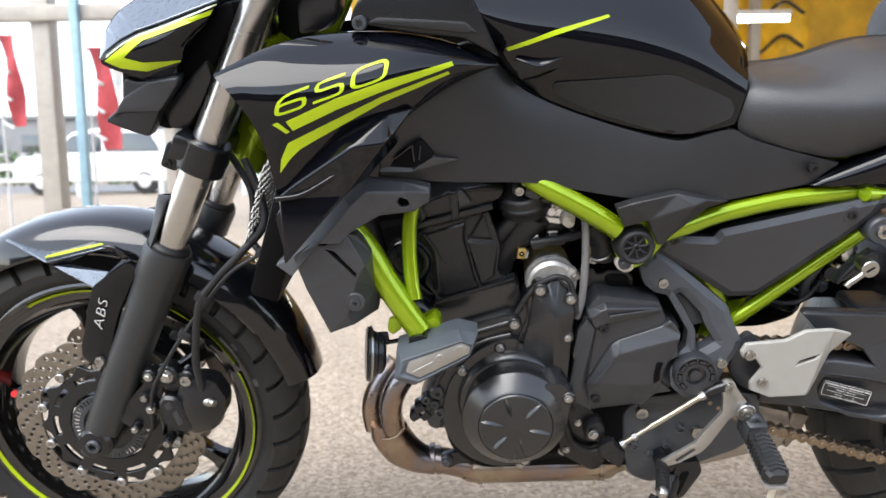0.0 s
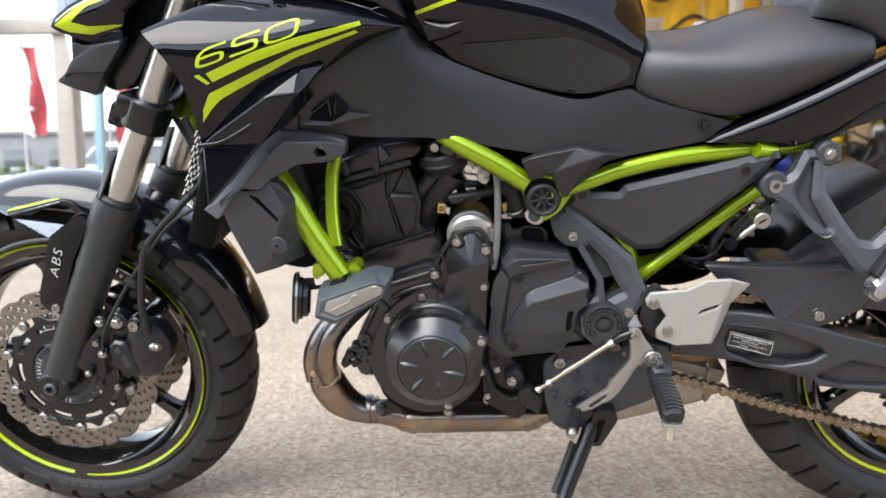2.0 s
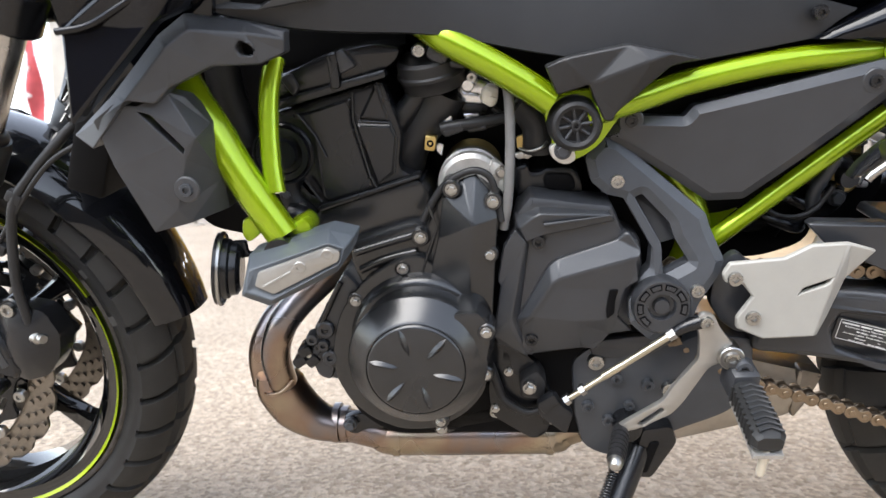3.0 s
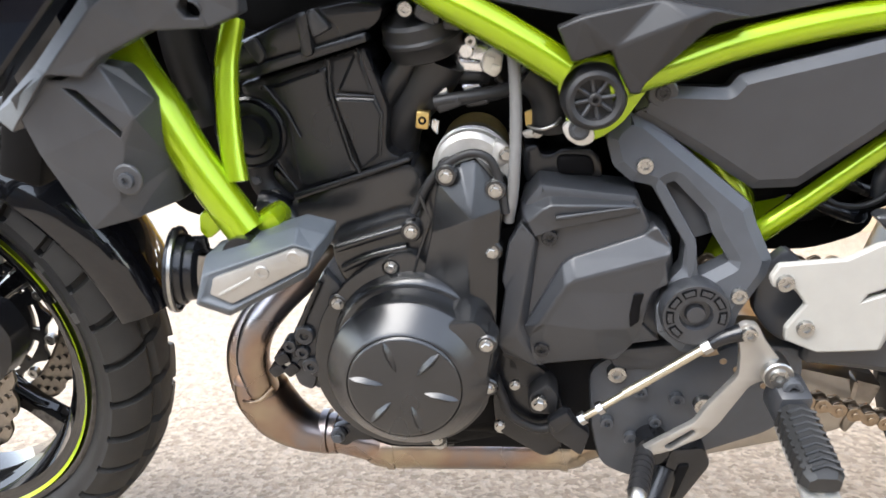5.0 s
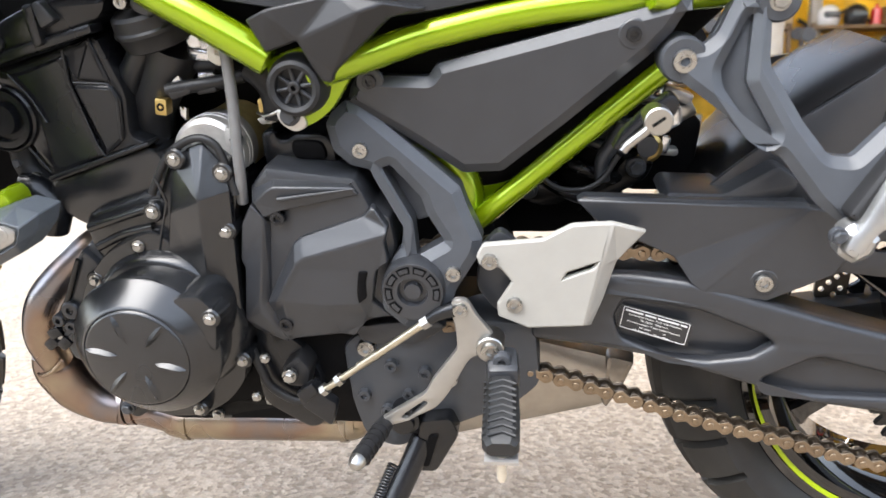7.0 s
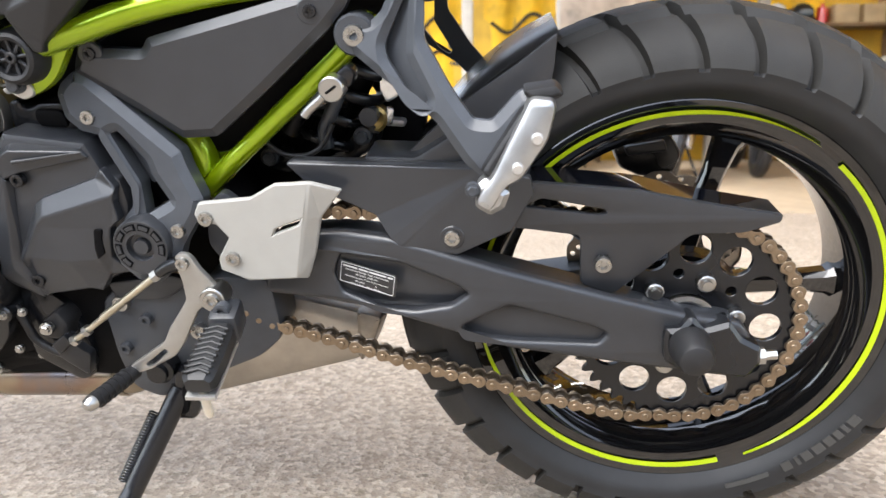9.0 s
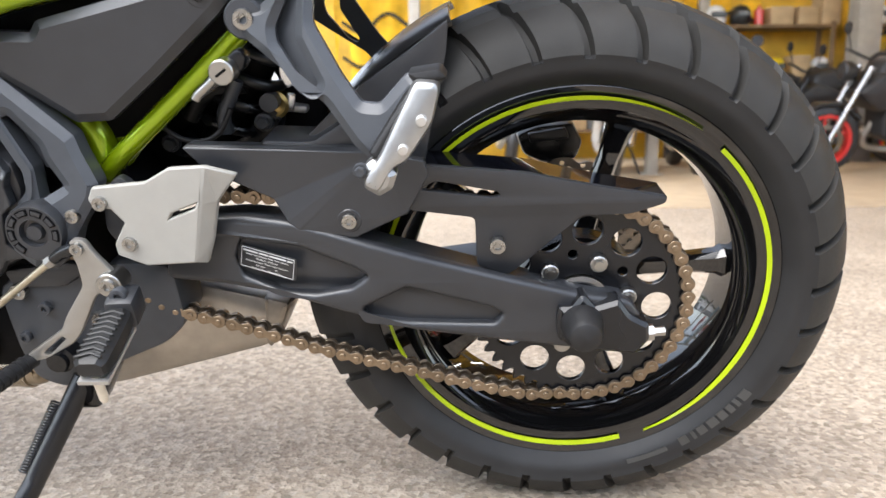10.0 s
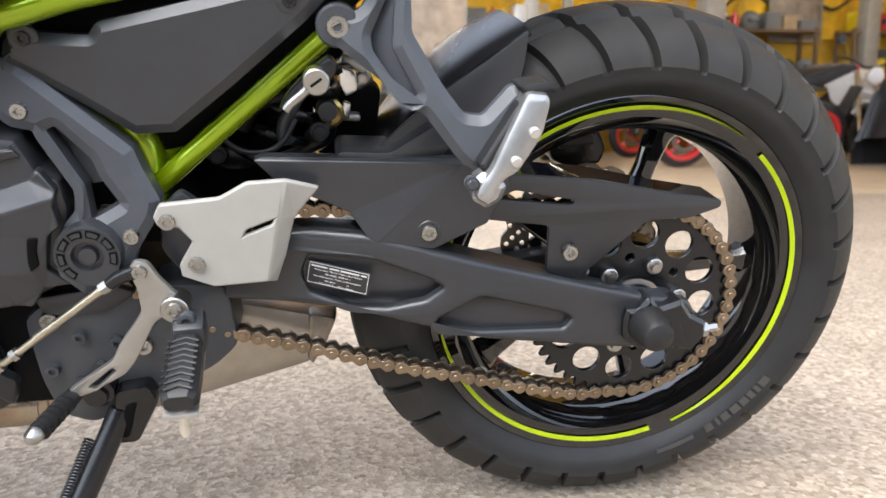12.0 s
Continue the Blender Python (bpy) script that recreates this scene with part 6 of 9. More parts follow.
plate("frame_hanger", FMB, LIME, frm, 0.012, 0.003, 0.012)
FMC = [
    (0.759, -0.126, 0.587), (0.771, -0.126, 0.593), (0.786, -0.126, 0.584), (0.788, -0.126, 0.573), (0.776, -0.126, 0.568),
    (0.764, -0.126, 0.575)
]
plate("hanger_washer", FMC, ALU, frm, 0.006, 0.002, 0.01)
FMD = [(0.774, -0.130, 0.584)]
bolt(FMD[0], 0.0105, frm, OUT, "hex", GREY)
FME = [(1.078, -0.120, 0.673), (1.090, -0.120, 0.669)]
tube("frame_lug", [FME[0], (FME[1][0] + 0.015, -0.11, FME[1][2])], 0.010, LIME, frm, 14, straight=True)
for sd in (FM, FM2, FM3, FM4, FM5):
    tube("frame_tube", [(p[0], -p[1], p[2]) for p in sd], 0.0150, LIME, frm, 12)

# ---- radiator cover ----
RC = [
    (0.355, -0.234, 0.639), (0.375, -0.231, 0.653), (0.393, -0.226, 0.650), (0.417, -0.216, 0.661), (0.439, -0.217, 0.619),
    (0.427, -0.218, 0.599), (0.413, -0.218, 0.553), (0.420, -0.210, 0.537), (0.391, -0.226, 0.533), (0.368, -0.234, 0.596),
    (0.444, -0.190, 0.628), (0.447, -0.184, 0.575), (0.447, -0.178, 0.543), (0.428, -0.203, 0.655), (0.393, -0.227, 0.645),
    (0.403, -0.225, 0.642), (0.428, -0.220, 0.610), (0.426, -0.220, 0.605), (0.418, -0.222, 0.615)
]
rc = facets("radiator_cover", RC, [(0, 1, 2, 3, 4, 17, 16, 15, 14), (0, 14, 18, 17, 4, 5, 6, 8, 9), (3, 13, 10, 4), (4, 10, 11, 5), (5, 11, 12, 7, 6), (6, 7, 8)], RADP, bike, 0.02, 0.002, label="matt black slotted radiator side cover")
RCI = [(0.362, -0.193, 0.646), (0.424, -0.193, 0.638), (0.415, -0.193, 0.592), (0.372, -0.193, 0.601)]
plate("slot_back", RCI, DARK, rc, 0.004, 0.001, 0.004)
RCS = [(0.424, -0.217, 0.572)]
lathe("screw_recess", [(0, 0.0125), (0.002, 0.0125), (0.003, 0.011)], RCS[0], OUT, RADP, rc, 24)
bolt((RCS[0][0], RCS[0][1] - 0.002, RCS[0][2]), 0.0075, rc, OUT, "socket", GREY)
SW = [
    (0.331, -0.226, 0.625), (0.371, -0.219, 0.661), (0.413, -0.208, 0.708), (0.436, -0.199, 0.726), (0.486, -0.186, 0.717),
    (0.519, -0.180, 0.708), (0.352, -0.236, 0.614), (0.389, -0.238, 0.656), (0.429, -0.229, 0.700), (0.446, -0.219, 0.713),
    (0.488, -0.201, 0.708), (0.519, -0.185, 0.701), (0.412, -0.230, 0.652), (0.425, -0.224, 0.665), (0.459, -0.210, 0.681),
    (0.497, -0.194, 0.680), (0.518, -0.182, 0.689), (0.480, -0.205, 0.696), (0.484, -0.204, 0.702), (0.493, -0.200, 0.701),
    (0.496, -0.198, 0.694), (0.492, -0.198, 0.688), (0.483, -0.202, 0.689)
]
facets("radiator_cover_arm", SW, [(0, 1, 7, 6), (1, 2, 8, 7), (2, 3, 9, 8), (3, 4, 10, 9), (4, 5, 11, 10), (7, 8, 13, 12), (8, 9, 14, 13), (9, 10, 20, 19, 18, 17), (15, 14, 17, 22, 21, 20), (9, 17, 14), (10, 15, 20), (10, 11, 16, 15)], RADP, rc, 0.018, 0.002, label="matt black swept arm of the radiator cover")
SWH = [(0.467, -0.186, 0.703), (0.504, -0.186, 0.702), (0.502, -0.186, 0.678), (0.465, -0.186, 0.679)]
plate("arm_hole", SWH, DARK, rc, 0.004, 0.001, 0.004)
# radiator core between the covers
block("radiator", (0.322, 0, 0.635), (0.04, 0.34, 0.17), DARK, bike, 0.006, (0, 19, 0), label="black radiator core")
GREYW2 = mat("dull_steel_mesh", (0.16, 0.16, 0.155), 0.45, 0.7, 0, 0.15, 90)
mesh_v, mesh_f = [], []
for i in range(20):
    for j in range(10):
        c = Vector((0.2705 + 0.0036 * j, -0.135 + 0.014 * i + (0.007 if j % 2 else 0), 0.627 + 0.0105 * j))
        t1, t2 = sweep([c + Vector((-0.001, -0.007, -0.0035)), c + Vector((0.001, 0.0, 0.0035)), c + Vector((-0.001, 0.007, -0.0035))], 0.0017, 5)
        n = len(mesh_v)
        mesh_v += t1
        mesh_f += [tuple(q + n for q in t) for t in t2]
link("radiator_guard", mesh("radiator_guard", mesh_v, mesh_f), GREYW2, bike, "steel mesh radiator guard")
# dark sheet added behind the radiator in place of shaded clutter
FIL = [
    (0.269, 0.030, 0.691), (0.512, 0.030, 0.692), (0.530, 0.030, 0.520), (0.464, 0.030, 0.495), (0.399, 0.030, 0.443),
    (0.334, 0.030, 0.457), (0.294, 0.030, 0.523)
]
plate("radiator_gap_fill", FIL, DARK, bike, 0.05, 0.004, 0.02, label="dark sheet standing in for shaded parts behind the radiator")
# added dark sheet that fills the see-through gap above the head with shade
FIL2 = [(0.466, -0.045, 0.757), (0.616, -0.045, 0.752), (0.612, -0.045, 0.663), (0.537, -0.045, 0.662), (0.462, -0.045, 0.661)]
plate("head_gap_fill", FIL2, DARK, bike, 0.06, 0.004, 0.02, label="dark sheet filling the shaded gap above the engine")
RHO = [(0.415, -0.070, 0.684), (0.418, -0.070, 0.645), (0.426, -0.070, 0.610), (0.432, -0.070, 0.582)]
tube("coolant_hose", RHO, 0.019, SOFT, bike, 16, label="black coolant hose")
RHC = [(0.421, -0.070, 0.603)]
lathe("hose_clamp", [(-0.006, 0.0205), (0.006, 0.0205)], RHC[0], (0.3, 0, -1), SATIN, bike, 20, False)
WG = [
    (0.419, -0.234, 0.776), (0.475, -0.220, 0.805), (0.504, -0.208, 0.809), (0.482, -0.230, 0.781), (0.473, -0.244, 0.776),
    (0.439, -0.250, 0.775), (0.348, -0.245, 0.717), (0.352, -0.264, 0.639), (0.428, -0.246, 0.720), (0.448, -0.222, 0.731),
    (0.485, -0.206, 0.769)
]
facets("shroud_wing", WG, [(0, 1, 2, 3, 4, 5), (6, 5, 4, 8, 7), (4, 3, 10, 9, 8), (0, 5, 6)], GLOSS, shroud, 0.02, 0.003)
WGI = [
    (0.388, -0.190, 0.743), (0.452, -0.190, 0.757), (0.462, -0.190, 0.742), (0.455, -0.190, 0.705), (0.445, -0.190, 0.688),
    (0.417, -0.190, 0.674), (0.369, -0.190, 0.671), (0.332, -0.190, 0.630), (0.326, -0.190, 0.676)
]
WGE = [
    (0.346, -0.248, 0.715), (0.374, -0.249, 0.719), (0.399, -0.247, 0.731), (0.424, -0.243, 0.746), (0.445, -0.236, 0.760),
    (0.467, -0.225, 0.773)
]
tube("shroud_edge", WGE, 0.0032, GLOSS, shroud, 10, label="rolled lower edge of the shroud")
plate("shroud_inner", WGI, GLOSS, shroud, 0.02, 0.004, 0.008)


# ---- engine ----
def solid(name, pts, material, parent, depth, bevel=0.004, fil=0.006, label="", holes=()):
    return plate(name, pts, material, parent, depth, bevel, fil, holes, label)


CC = [
    (0.533, -0.100, 0.412), (0.562, -0.100, 0.436), (0.629, -0.100, 0.465), (0.731, -0.100, 0.493), (0.849, -0.100, 0.482),
    (0.883, -0.100, 0.415), (0.907, -0.100, 0.369), (0.951, -0.100, 0.333), (0.959, -0.100, 0.269), (0.839, -0.100, 0.237),
    (0.698, -0.100, 0.238), (0.580, -0.100, 0.233), (0.535, -0.100, 0.267), (0.521, -0.100, 0.329)
]
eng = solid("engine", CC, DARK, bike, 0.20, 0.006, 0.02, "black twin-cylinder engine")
HE = [
    (0.476, -0.103, 0.624), (0.543, -0.103, 0.641), (0.593, -0.103, 0.655), (0.598, -0.103, 0.640), (0.611, -0.103, 0.600),
    (0.606, -0.103, 0.562), (0.625, -0.103, 0.553), (0.523, -0.103, 0.520), (0.516, -0.103, 0.528), (0.503, -0.103, 0.551),
    (0.485, -0.103, 0.598)
]
solid("cylinder_head", HE, SATIN, eng, 0.21, 0.006, 0.008, "satin black cylinder head")
HG0 = [
    (0.484, -0.117, 0.637), (0.541, -0.117, 0.652), (0.598, -0.117, 0.666), (0.599, -0.117, 0.658), (0.547, -0.117, 0.644),
    (0.482, -0.117, 0.627)
]
plate("head_gasket_rail", HG0, SATIN, eng, 0.02, 0.002, 0.002)
HP1 = [
    (0.497, -0.105, 0.621), (0.516, -0.110, 0.624), (0.561, -0.110, 0.638), (0.560, -0.110, 0.614), (0.578, -0.110, 0.544),
    (0.532, -0.110, 0.529), (0.524, -0.108, 0.533), (0.520, -0.110, 0.598), (0.505, -0.108, 0.618)
]
HP2 = [(0.587, -0.103, 0.653), (0.567, -0.112, 0.616), (0.599, -0.106, 0.612)]
HP3 = [(0.563, -0.108, 0.611), (0.600, -0.108, 0.609), (0.606, -0.108, 0.596), (0.601, -0.108, 0.559), (0.582, -0.108, 0.545)]
for q in (HP1, HP2, HP3):
    plate("head_rib_panel", q, SATIN, eng, 0.012, 0.003, 0.002, steps=1, drop=0.002)
HRB = [[(0.504, -0.111, 0.623), (0.521, -0.111, 0.600), (0.531, -0.111, 0.577)], [(0.563, -0.111, 0.643), (0.562, -0.111, 0.616), (0.576, -0.111, 0.556), (0.582, -0.111, 0.544)], [(0.567, -0.111, 0.614), (0.600, -0.111, 0.612), (0.606, -0.111, 0.596), (0.602, -0.111, 0.560)], [(0.506, -0.111, 0.553), (0.522, -0.111, 0.529)]]
for q in HRB:
    tube("head_rib", q, 0.0013, SATIN, eng, 8, straight=True)
HV = [
    (0.482, -0.112, 0.659), (0.498, -0.112, 0.665), (0.541, -0.112, 0.683), (0.588, -0.112, 0.691), (0.615, -0.112, 0.686),
    (0.610, -0.112, 0.673), (0.597, -0.112, 0.665), (0.547, -0.112, 0.651), (0.481, -0.112, 0.636)
]
plate("valve_cover", HV, SATIN, eng, 0.24, 0.005, 0.006)
HV2 = [(0.541, -0.123, 0.683), (0.552, -0.123, 0.685), (0.554, -0.123, 0.649), (0.544, -0.123, 0.647)]
plate("cover_strap", HV2, SATIN, eng, 0.02, 0.003, 0.004)
HV3 = [(0.550, -0.122, 0.684), (0.558, -0.122, 0.687), (0.571, -0.122, 0.670), (0.554, -0.122, 0.662)]
plate("cover_gusset", HV3, GREYP, eng, 0.012, 0.003, 0.004)
HV4 = [(0.490, -0.116, 0.660), (0.503, -0.116, 0.665), (0.511, -0.116, 0.649), (0.503, -0.116, 0.640)]
plate("cover_lug", HV4, MATTE, eng, 0.02, 0.003, 0.004)
HR = [(0.483, -0.105, 0.580)]
lathe("water_outlet", [(-0.02, 0.033), (0.0, 0.033), (0.002, 0.031), (0.000, 0.029), (0.003, 0.028), (0.003, 0.022), (-0.002, 0.021), (-0.002, 0.016), (0.006, 0.015), (0.006, 0.004)], HR[0], OUT, SATIN, eng, 32)
HBF = [(0.517, -0.112, 0.524), (0.628, -0.112, 0.558), (0.629, -0.112, 0.554), (0.520, -0.112, 0.518)]
plate("gasket_flange", HBF, SATIN, eng, 0.02, 0.002, 0.002)
CY = [
    (0.514, -0.106, 0.519), (0.628, -0.106, 0.553), (0.640, -0.106, 0.530), (0.637, -0.106, 0.506), (0.617, -0.106, 0.468),
    (0.545, -0.106, 0.468), (0.518, -0.106, 0.485), (0.509, -0.106, 0.501)
]
solid("cylinder_block", CY, ENGINE, eng, 0.2, 0.006, 0.01, "satin black cylinder block")
CZ = [
    (0.550, -0.122, 0.487), (0.624, -0.122, 0.511), (0.649, -0.122, 0.499), (0.633, -0.122, 0.447), (0.598, -0.122, 0.433),
    (0.566, -0.122, 0.424), (0.551, -0.122, 0.458)
]
plate("upper_crankcase", CZ, ENGINE, eng, 0.05, 0.008, 0.012)
WP = [
    (0.547, -0.118, 0.459), (0.586, -0.118, 0.463), (0.602, -0.118, 0.440), (0.583, -0.118, 0.426), (0.542, -0.118, 0.371),
    (0.524, -0.118, 0.314), (0.500, -0.118, 0.333), (0.489, -0.118, 0.348), (0.502, -0.118, 0.383), (0.530, -0.118, 0.432)
]
plate("front_casting", WP, GREY, eng, 0.06, 0.006, 0.008, label="dark grey cast front cover")
WPR = [(0.518, -0.122, 0.414), (0.551, -0.122, 0.438), (0.555, -0.122, 0.426), (0.519, -0.122, 0.377), (0.504, -0.122, 0.360)]
plate("casting_rib", WPR, SATIN, eng, 0.012, 0.004, 0.005)
WPB = [(0.521, -0.124, 0.355), (0.525, -0.124, 0.344), (0.549, -0.124, 0.415), (0.605, -0.124, 0.453), (0.496, -0.124, 0.354)]
for q, r in zip(WPB, (0.008, 0.006, 0.007, 0.008, 0.006)):
    bolt(q, r, eng)
# clutter of small castings and clips before the crankcase
random.seed(4)
WPC = [(0.492, -0.115, 0.359), (0.500, -0.115, 0.347), (0.516, -0.115, 0.381), (0.485, -0.115, 0.346), (0.515, -0.115, 0.356)]
for q in WPC:
    block("casting_lug", q, (0.016, 0.03, 0.012), SATIN, eng, 0.003, (0, random.uniform(-50, 50), 0))
# dark filler sheet added for the shaded space before the engine
WF = [
    (0.416, 0.000, 0.595), (0.545, 0.000, 0.609), (0.540, 0.000, 0.421), (0.511, 0.000, 0.387), (0.467, 0.000, 0.441),
    (0.426, 0.000, 0.506)
]
plate("engine_front_fill", WF, DARK, eng, 0.08, 0.005, 0.02)
WF1 = [
    (0.480, -0.090, 0.540), (0.497, -0.090, 0.545), (0.506, -0.090, 0.531), (0.526, -0.090, 0.528), (0.539, -0.090, 0.501),
    (0.521, -0.090, 0.484), (0.499, -0.090, 0.478), (0.480, -0.090, 0.501)
]
plate("pump_housing", WF1, SATIN, eng, 0.05, 0.006, 0.008)
WF2 = [(0.495, -0.100, 0.517), (0.482, -0.100, 0.535), (0.509, -0.100, 0.493), (0.527, -0.100, 0.507)]
for q, r, m_ in zip(WF2, (0.010, 0.007, 0.008, 0.006), (STEEL, GREY, GREY, STEEL)):
    bolt(q, r, eng, OUT, "hex", m_)
WF3 = [(0.471, -0.090, 0.587), (0.482, -0.090, 0.556), (0.484, -0.090, 0.529), (0.502, -0.090, 0.506)]
tube("pump_hose", WF3, 0.012, SOFT, eng, 14)
WF4 = [(0.482, -0.100, 0.510), (0.495, -0.100, 0.507), (0.508, -0.100, 0.488), (0.500, -0.100, 0.465)]
tube("pump_hose", WF4, 0.016, SATIN, eng, 14)
# alternator cover
AL = [(0.626, -0.205, 0.378)]
ac = Vector((AL[0][0], -0.105, AL[0][2]))
ALF = [
    (0.550, -0.132, 0.429), (0.571, -0.132, 0.452), (0.598, -0.132, 0.469), (0.626, -0.132, 0.479), (0.676, -0.132, 0.430),
    (0.691, -0.132, 0.407), (0.699, -0.132, 0.384), (0.700, -0.132, 0.354), (0.694, -0.132, 0.310), (0.672, -0.132, 0.283),
    (0.638, -0.132, 0.263), (0.599, -0.132, 0.261), (0.566, -0.132, 0.274), (0.540, -0.132, 0.298), (0.525, -0.132, 0.330),
    (0.525, -0.132, 0.368), (0.535, -0.132, 0.405)
]
plate("cover_flange", ALF, ENGINE, eng, 0.03, 0.004, 0.012)
alt = lathe("alternator_cover", [(0.0, 0.0649), (0.055, 0.0692), (0.074, 0.0728), (0.0775, 0.0724), (0.079, 0.0711), (0.0955, 0.054), (0.0972, 0.052), (0.0978, 0.0508), (0.0968, 0.0502), (0.099, 0.0489), (0.1, 0.0468), (0.1, 0.0)], ac, OUT, ENGINE, eng, 72, label="satin black round alternator cover", smooth=50)
lathe("case_shoulder", [(0.0, 0.080), (0.026, 0.079), (0.036, 0.075), (0.040, 0.071)], ac, OUT, ENGINE, eng, 60, smooth=50)
for k in range(6):
    a = radians(48 + 60 * k)
    u, t = Vector((math.cos(a), 0, math.sin(a))), Vector((-math.sin(a), 0, math.cos(a)))
    v = []
    c = ac + Vector((0, -0.1, 0)) + u * 0.033
    for s, w in ((-0.015, 0.0004), (-0.009, 0.0032), (0.0, 0.0048), (0.009, 0.0040), (0.015, 0.0004)):
        for q, h in ((-1, 0.001), (0, -0.0034), (1, 0.001)):
            v.append(c + u * s + t * w * q + Vector((0, h * min(1, w / 0.003), 0)))
    f = [(i * 3 + j, i * 3 + j + 1, i * 3 + j + 4, i * 3 + j + 3) for i in range(4) for j in range(2)] + [(i * 3, i * 3 + 2, i * 3 + 5, i * 3 + 3) for i in range(4)]
    link("raised_rib", mesh("raised_rib", v, f, 20), ENGINE, alt)
ALN = [
    (0.655, -0.190, 0.424), (0.667, -0.190, 0.435), (0.688, -0.190, 0.437), (0.698, -0.190, 0.426), (0.703, -0.190, 0.411),
    (0.697, -0.190, 0.378), (0.689, -0.190, 0.382), (0.682, -0.190, 0.398), (0.670, -0.190, 0.410)
]
plate("cover_step", ALN, ENGINE, alt, 0.05, 0.004, 0.006)
EB = [(0.555, -0.137, 0.423), (0.697, -0.195, 0.414), (0.695, -0.140, 0.336), (0.644, -0.150, 0.282)]
for q in EB:
    lathe("bolt_boss", [(-0.03, 0.0100), (-0.006, 0.0095), (-0.004, 0.008)], q, OUT, ENGINE, eng, 20)
    bolt((q[0], q[1] + 0.004, q[2]), 0.0070, eng)
CFW = [
    (0.543, -0.126, 0.455), (0.558, -0.126, 0.438), (0.557, -0.126, 0.414), (0.542, -0.126, 0.382), (0.528, -0.126, 0.350),
    (0.519, -0.126, 0.321), (0.504, -0.126, 0.327), (0.497, -0.126, 0.352), (0.506, -0.126, 0.386), (0.525, -0.126, 0.424)
]
cfw = plate("crankcase_front", CFW, GREYP, eng, 0.03, 0.004, 0.006, label="dark cast front wall of the crankcase")
CFR = [(0.539, -0.127, 0.443), (0.525, -0.127, 0.416), (0.511, -0.127, 0.387), (0.505, -0.127, 0.363)]
tube("casting_rib", CFR, 0.0032, SATIN, cfw, 10)
CFS = [(0.556, -0.127, 0.431), (0.549, -0.127, 0.404), (0.536, -0.127, 0.375), (0.524, -0.127, 0.341)]
tube("casting_rib", CFS, 0.0026, SATIN, cfw, 10)
CFB = [(0.518, -0.128, 0.387), (0.514, -0.128, 0.368), (0.521, -0.128, 0.353), (0.502, -0.128, 0.375)]
for q, r in zip(CFB, (0.0085, 0.006, 0.0075, 0.006)):
    lathe("casting_boss", [(-0.012, r * 1.25), (0.002, r * 1.2), (0.004, r), (0.004, r * 0.5), (0.001, r * 0.45), (0.001, 0.0)], q, OUT, GREYP, cfw, 20)
# upper timing cover
TC = [
    (0.626, -0.124, 0.432), (0.622, -0.124, 0.448), (0.619, -0.124, 0.470), (0.617, -0.124, 0.484), (0.621, -0.124, 0.494),
    (0.630, -0.124, 0.502), (0.639, -0.124, 0.522), (0.646, -0.124, 0.538), (0.655, -0.124, 0.548), (0.672, -0.124, 0.555),
    (0.690, -0.124, 0.554), (0.702, -0.124, 0.544), (0.710, -0.124, 0.535), (0.715, -0.124, 0.520), (0.713, -0.124, 0.507),
    (0.706, -0.124, 0.484), (0.702, -0.124, 0.449), (0.699, -0.124, 0.407), (0.669, -0.124, 0.407), (0.650, -0.124, 0.417)
]
tcov = plate("timing_cover", TC, ENGINE, eng, 0.05, 0.008, 0.012, label="satin black timing cover with steel bolts")
TC2 = [
    (0.653, -0.125, 0.540), (0.673, -0.125, 0.556), (0.687, -0.125, 0.560), (0.684, -0.147, 0.511), (0.647, -0.132, 0.495),
    (0.704, -0.126, 0.540), (0.709, -0.133, 0.516), (0.702, -0.134, 0.385), (0.676, -0.146, 0.386), (0.634, -0.132, 0.438)
]
facets("timing_cover_facet", TC2, [(0, 1, 2, 3, 4), (2, 5, 6, 3), (4, 3, 8, 9), (3, 6, 7, 8)], ENGINE, tcov, 0.008, 0.0012)
TR1 = [(0.638, -0.132, 0.530), (0.646, -0.132, 0.506), (0.636, -0.132, 0.478), (0.625, -0.132, 0.443)]
tube("cover_ridge", TR1, 0.0014, ENGINE, tcov, 8, straight=True)
TCB = [(0.662, -0.139, 0.547), (0.704, -0.137, 0.533), (0.700, -0.140, 0.477), (0.628, -0.134, 0.494), (0.608, -0.136, 0.460)]
for q in TCB:
    lathe("bolt_boss", [(-0.03, 0.0105), (-0.006, 0.010), (-0.004, 0.0085)], q, OUT, ENGINE, tcov, 20)
    bolt((q[0], q[1] + 0.004, q[2]), 0.0074, tcov)
TCW = [
    (0.631, -0.128, 0.512), (0.643, -0.128, 0.534), (0.656, -0.128, 0.551), (0.673, -0.128, 0.562), (0.688, -0.128, 0.565),
    (0.701, -0.128, 0.558), (0.708, -0.128, 0.538), (0.713, -0.128, 0.511)
]
tube("harness", TCW, 0.0038, SOFT, eng, 10, label="black cable loom")
AR1 = [(0.567, -0.124, 0.432), (0.595, -0.124, 0.451), (0.624, -0.124, 0.459)]
AR2 = [(0.557, -0.124, 0.476), (0.582, -0.124, 0.484), (0.621, -0.124, 0.496)]
AR3 = [(0.562, -0.124, 0.456), (0.591, -0.124, 0.469), (0.623, -0.124, 0.477)]
for q in (AR1, AR2, AR3):
    tube("casting_rib", q, 0.0045, ENGINE, eng, 10)
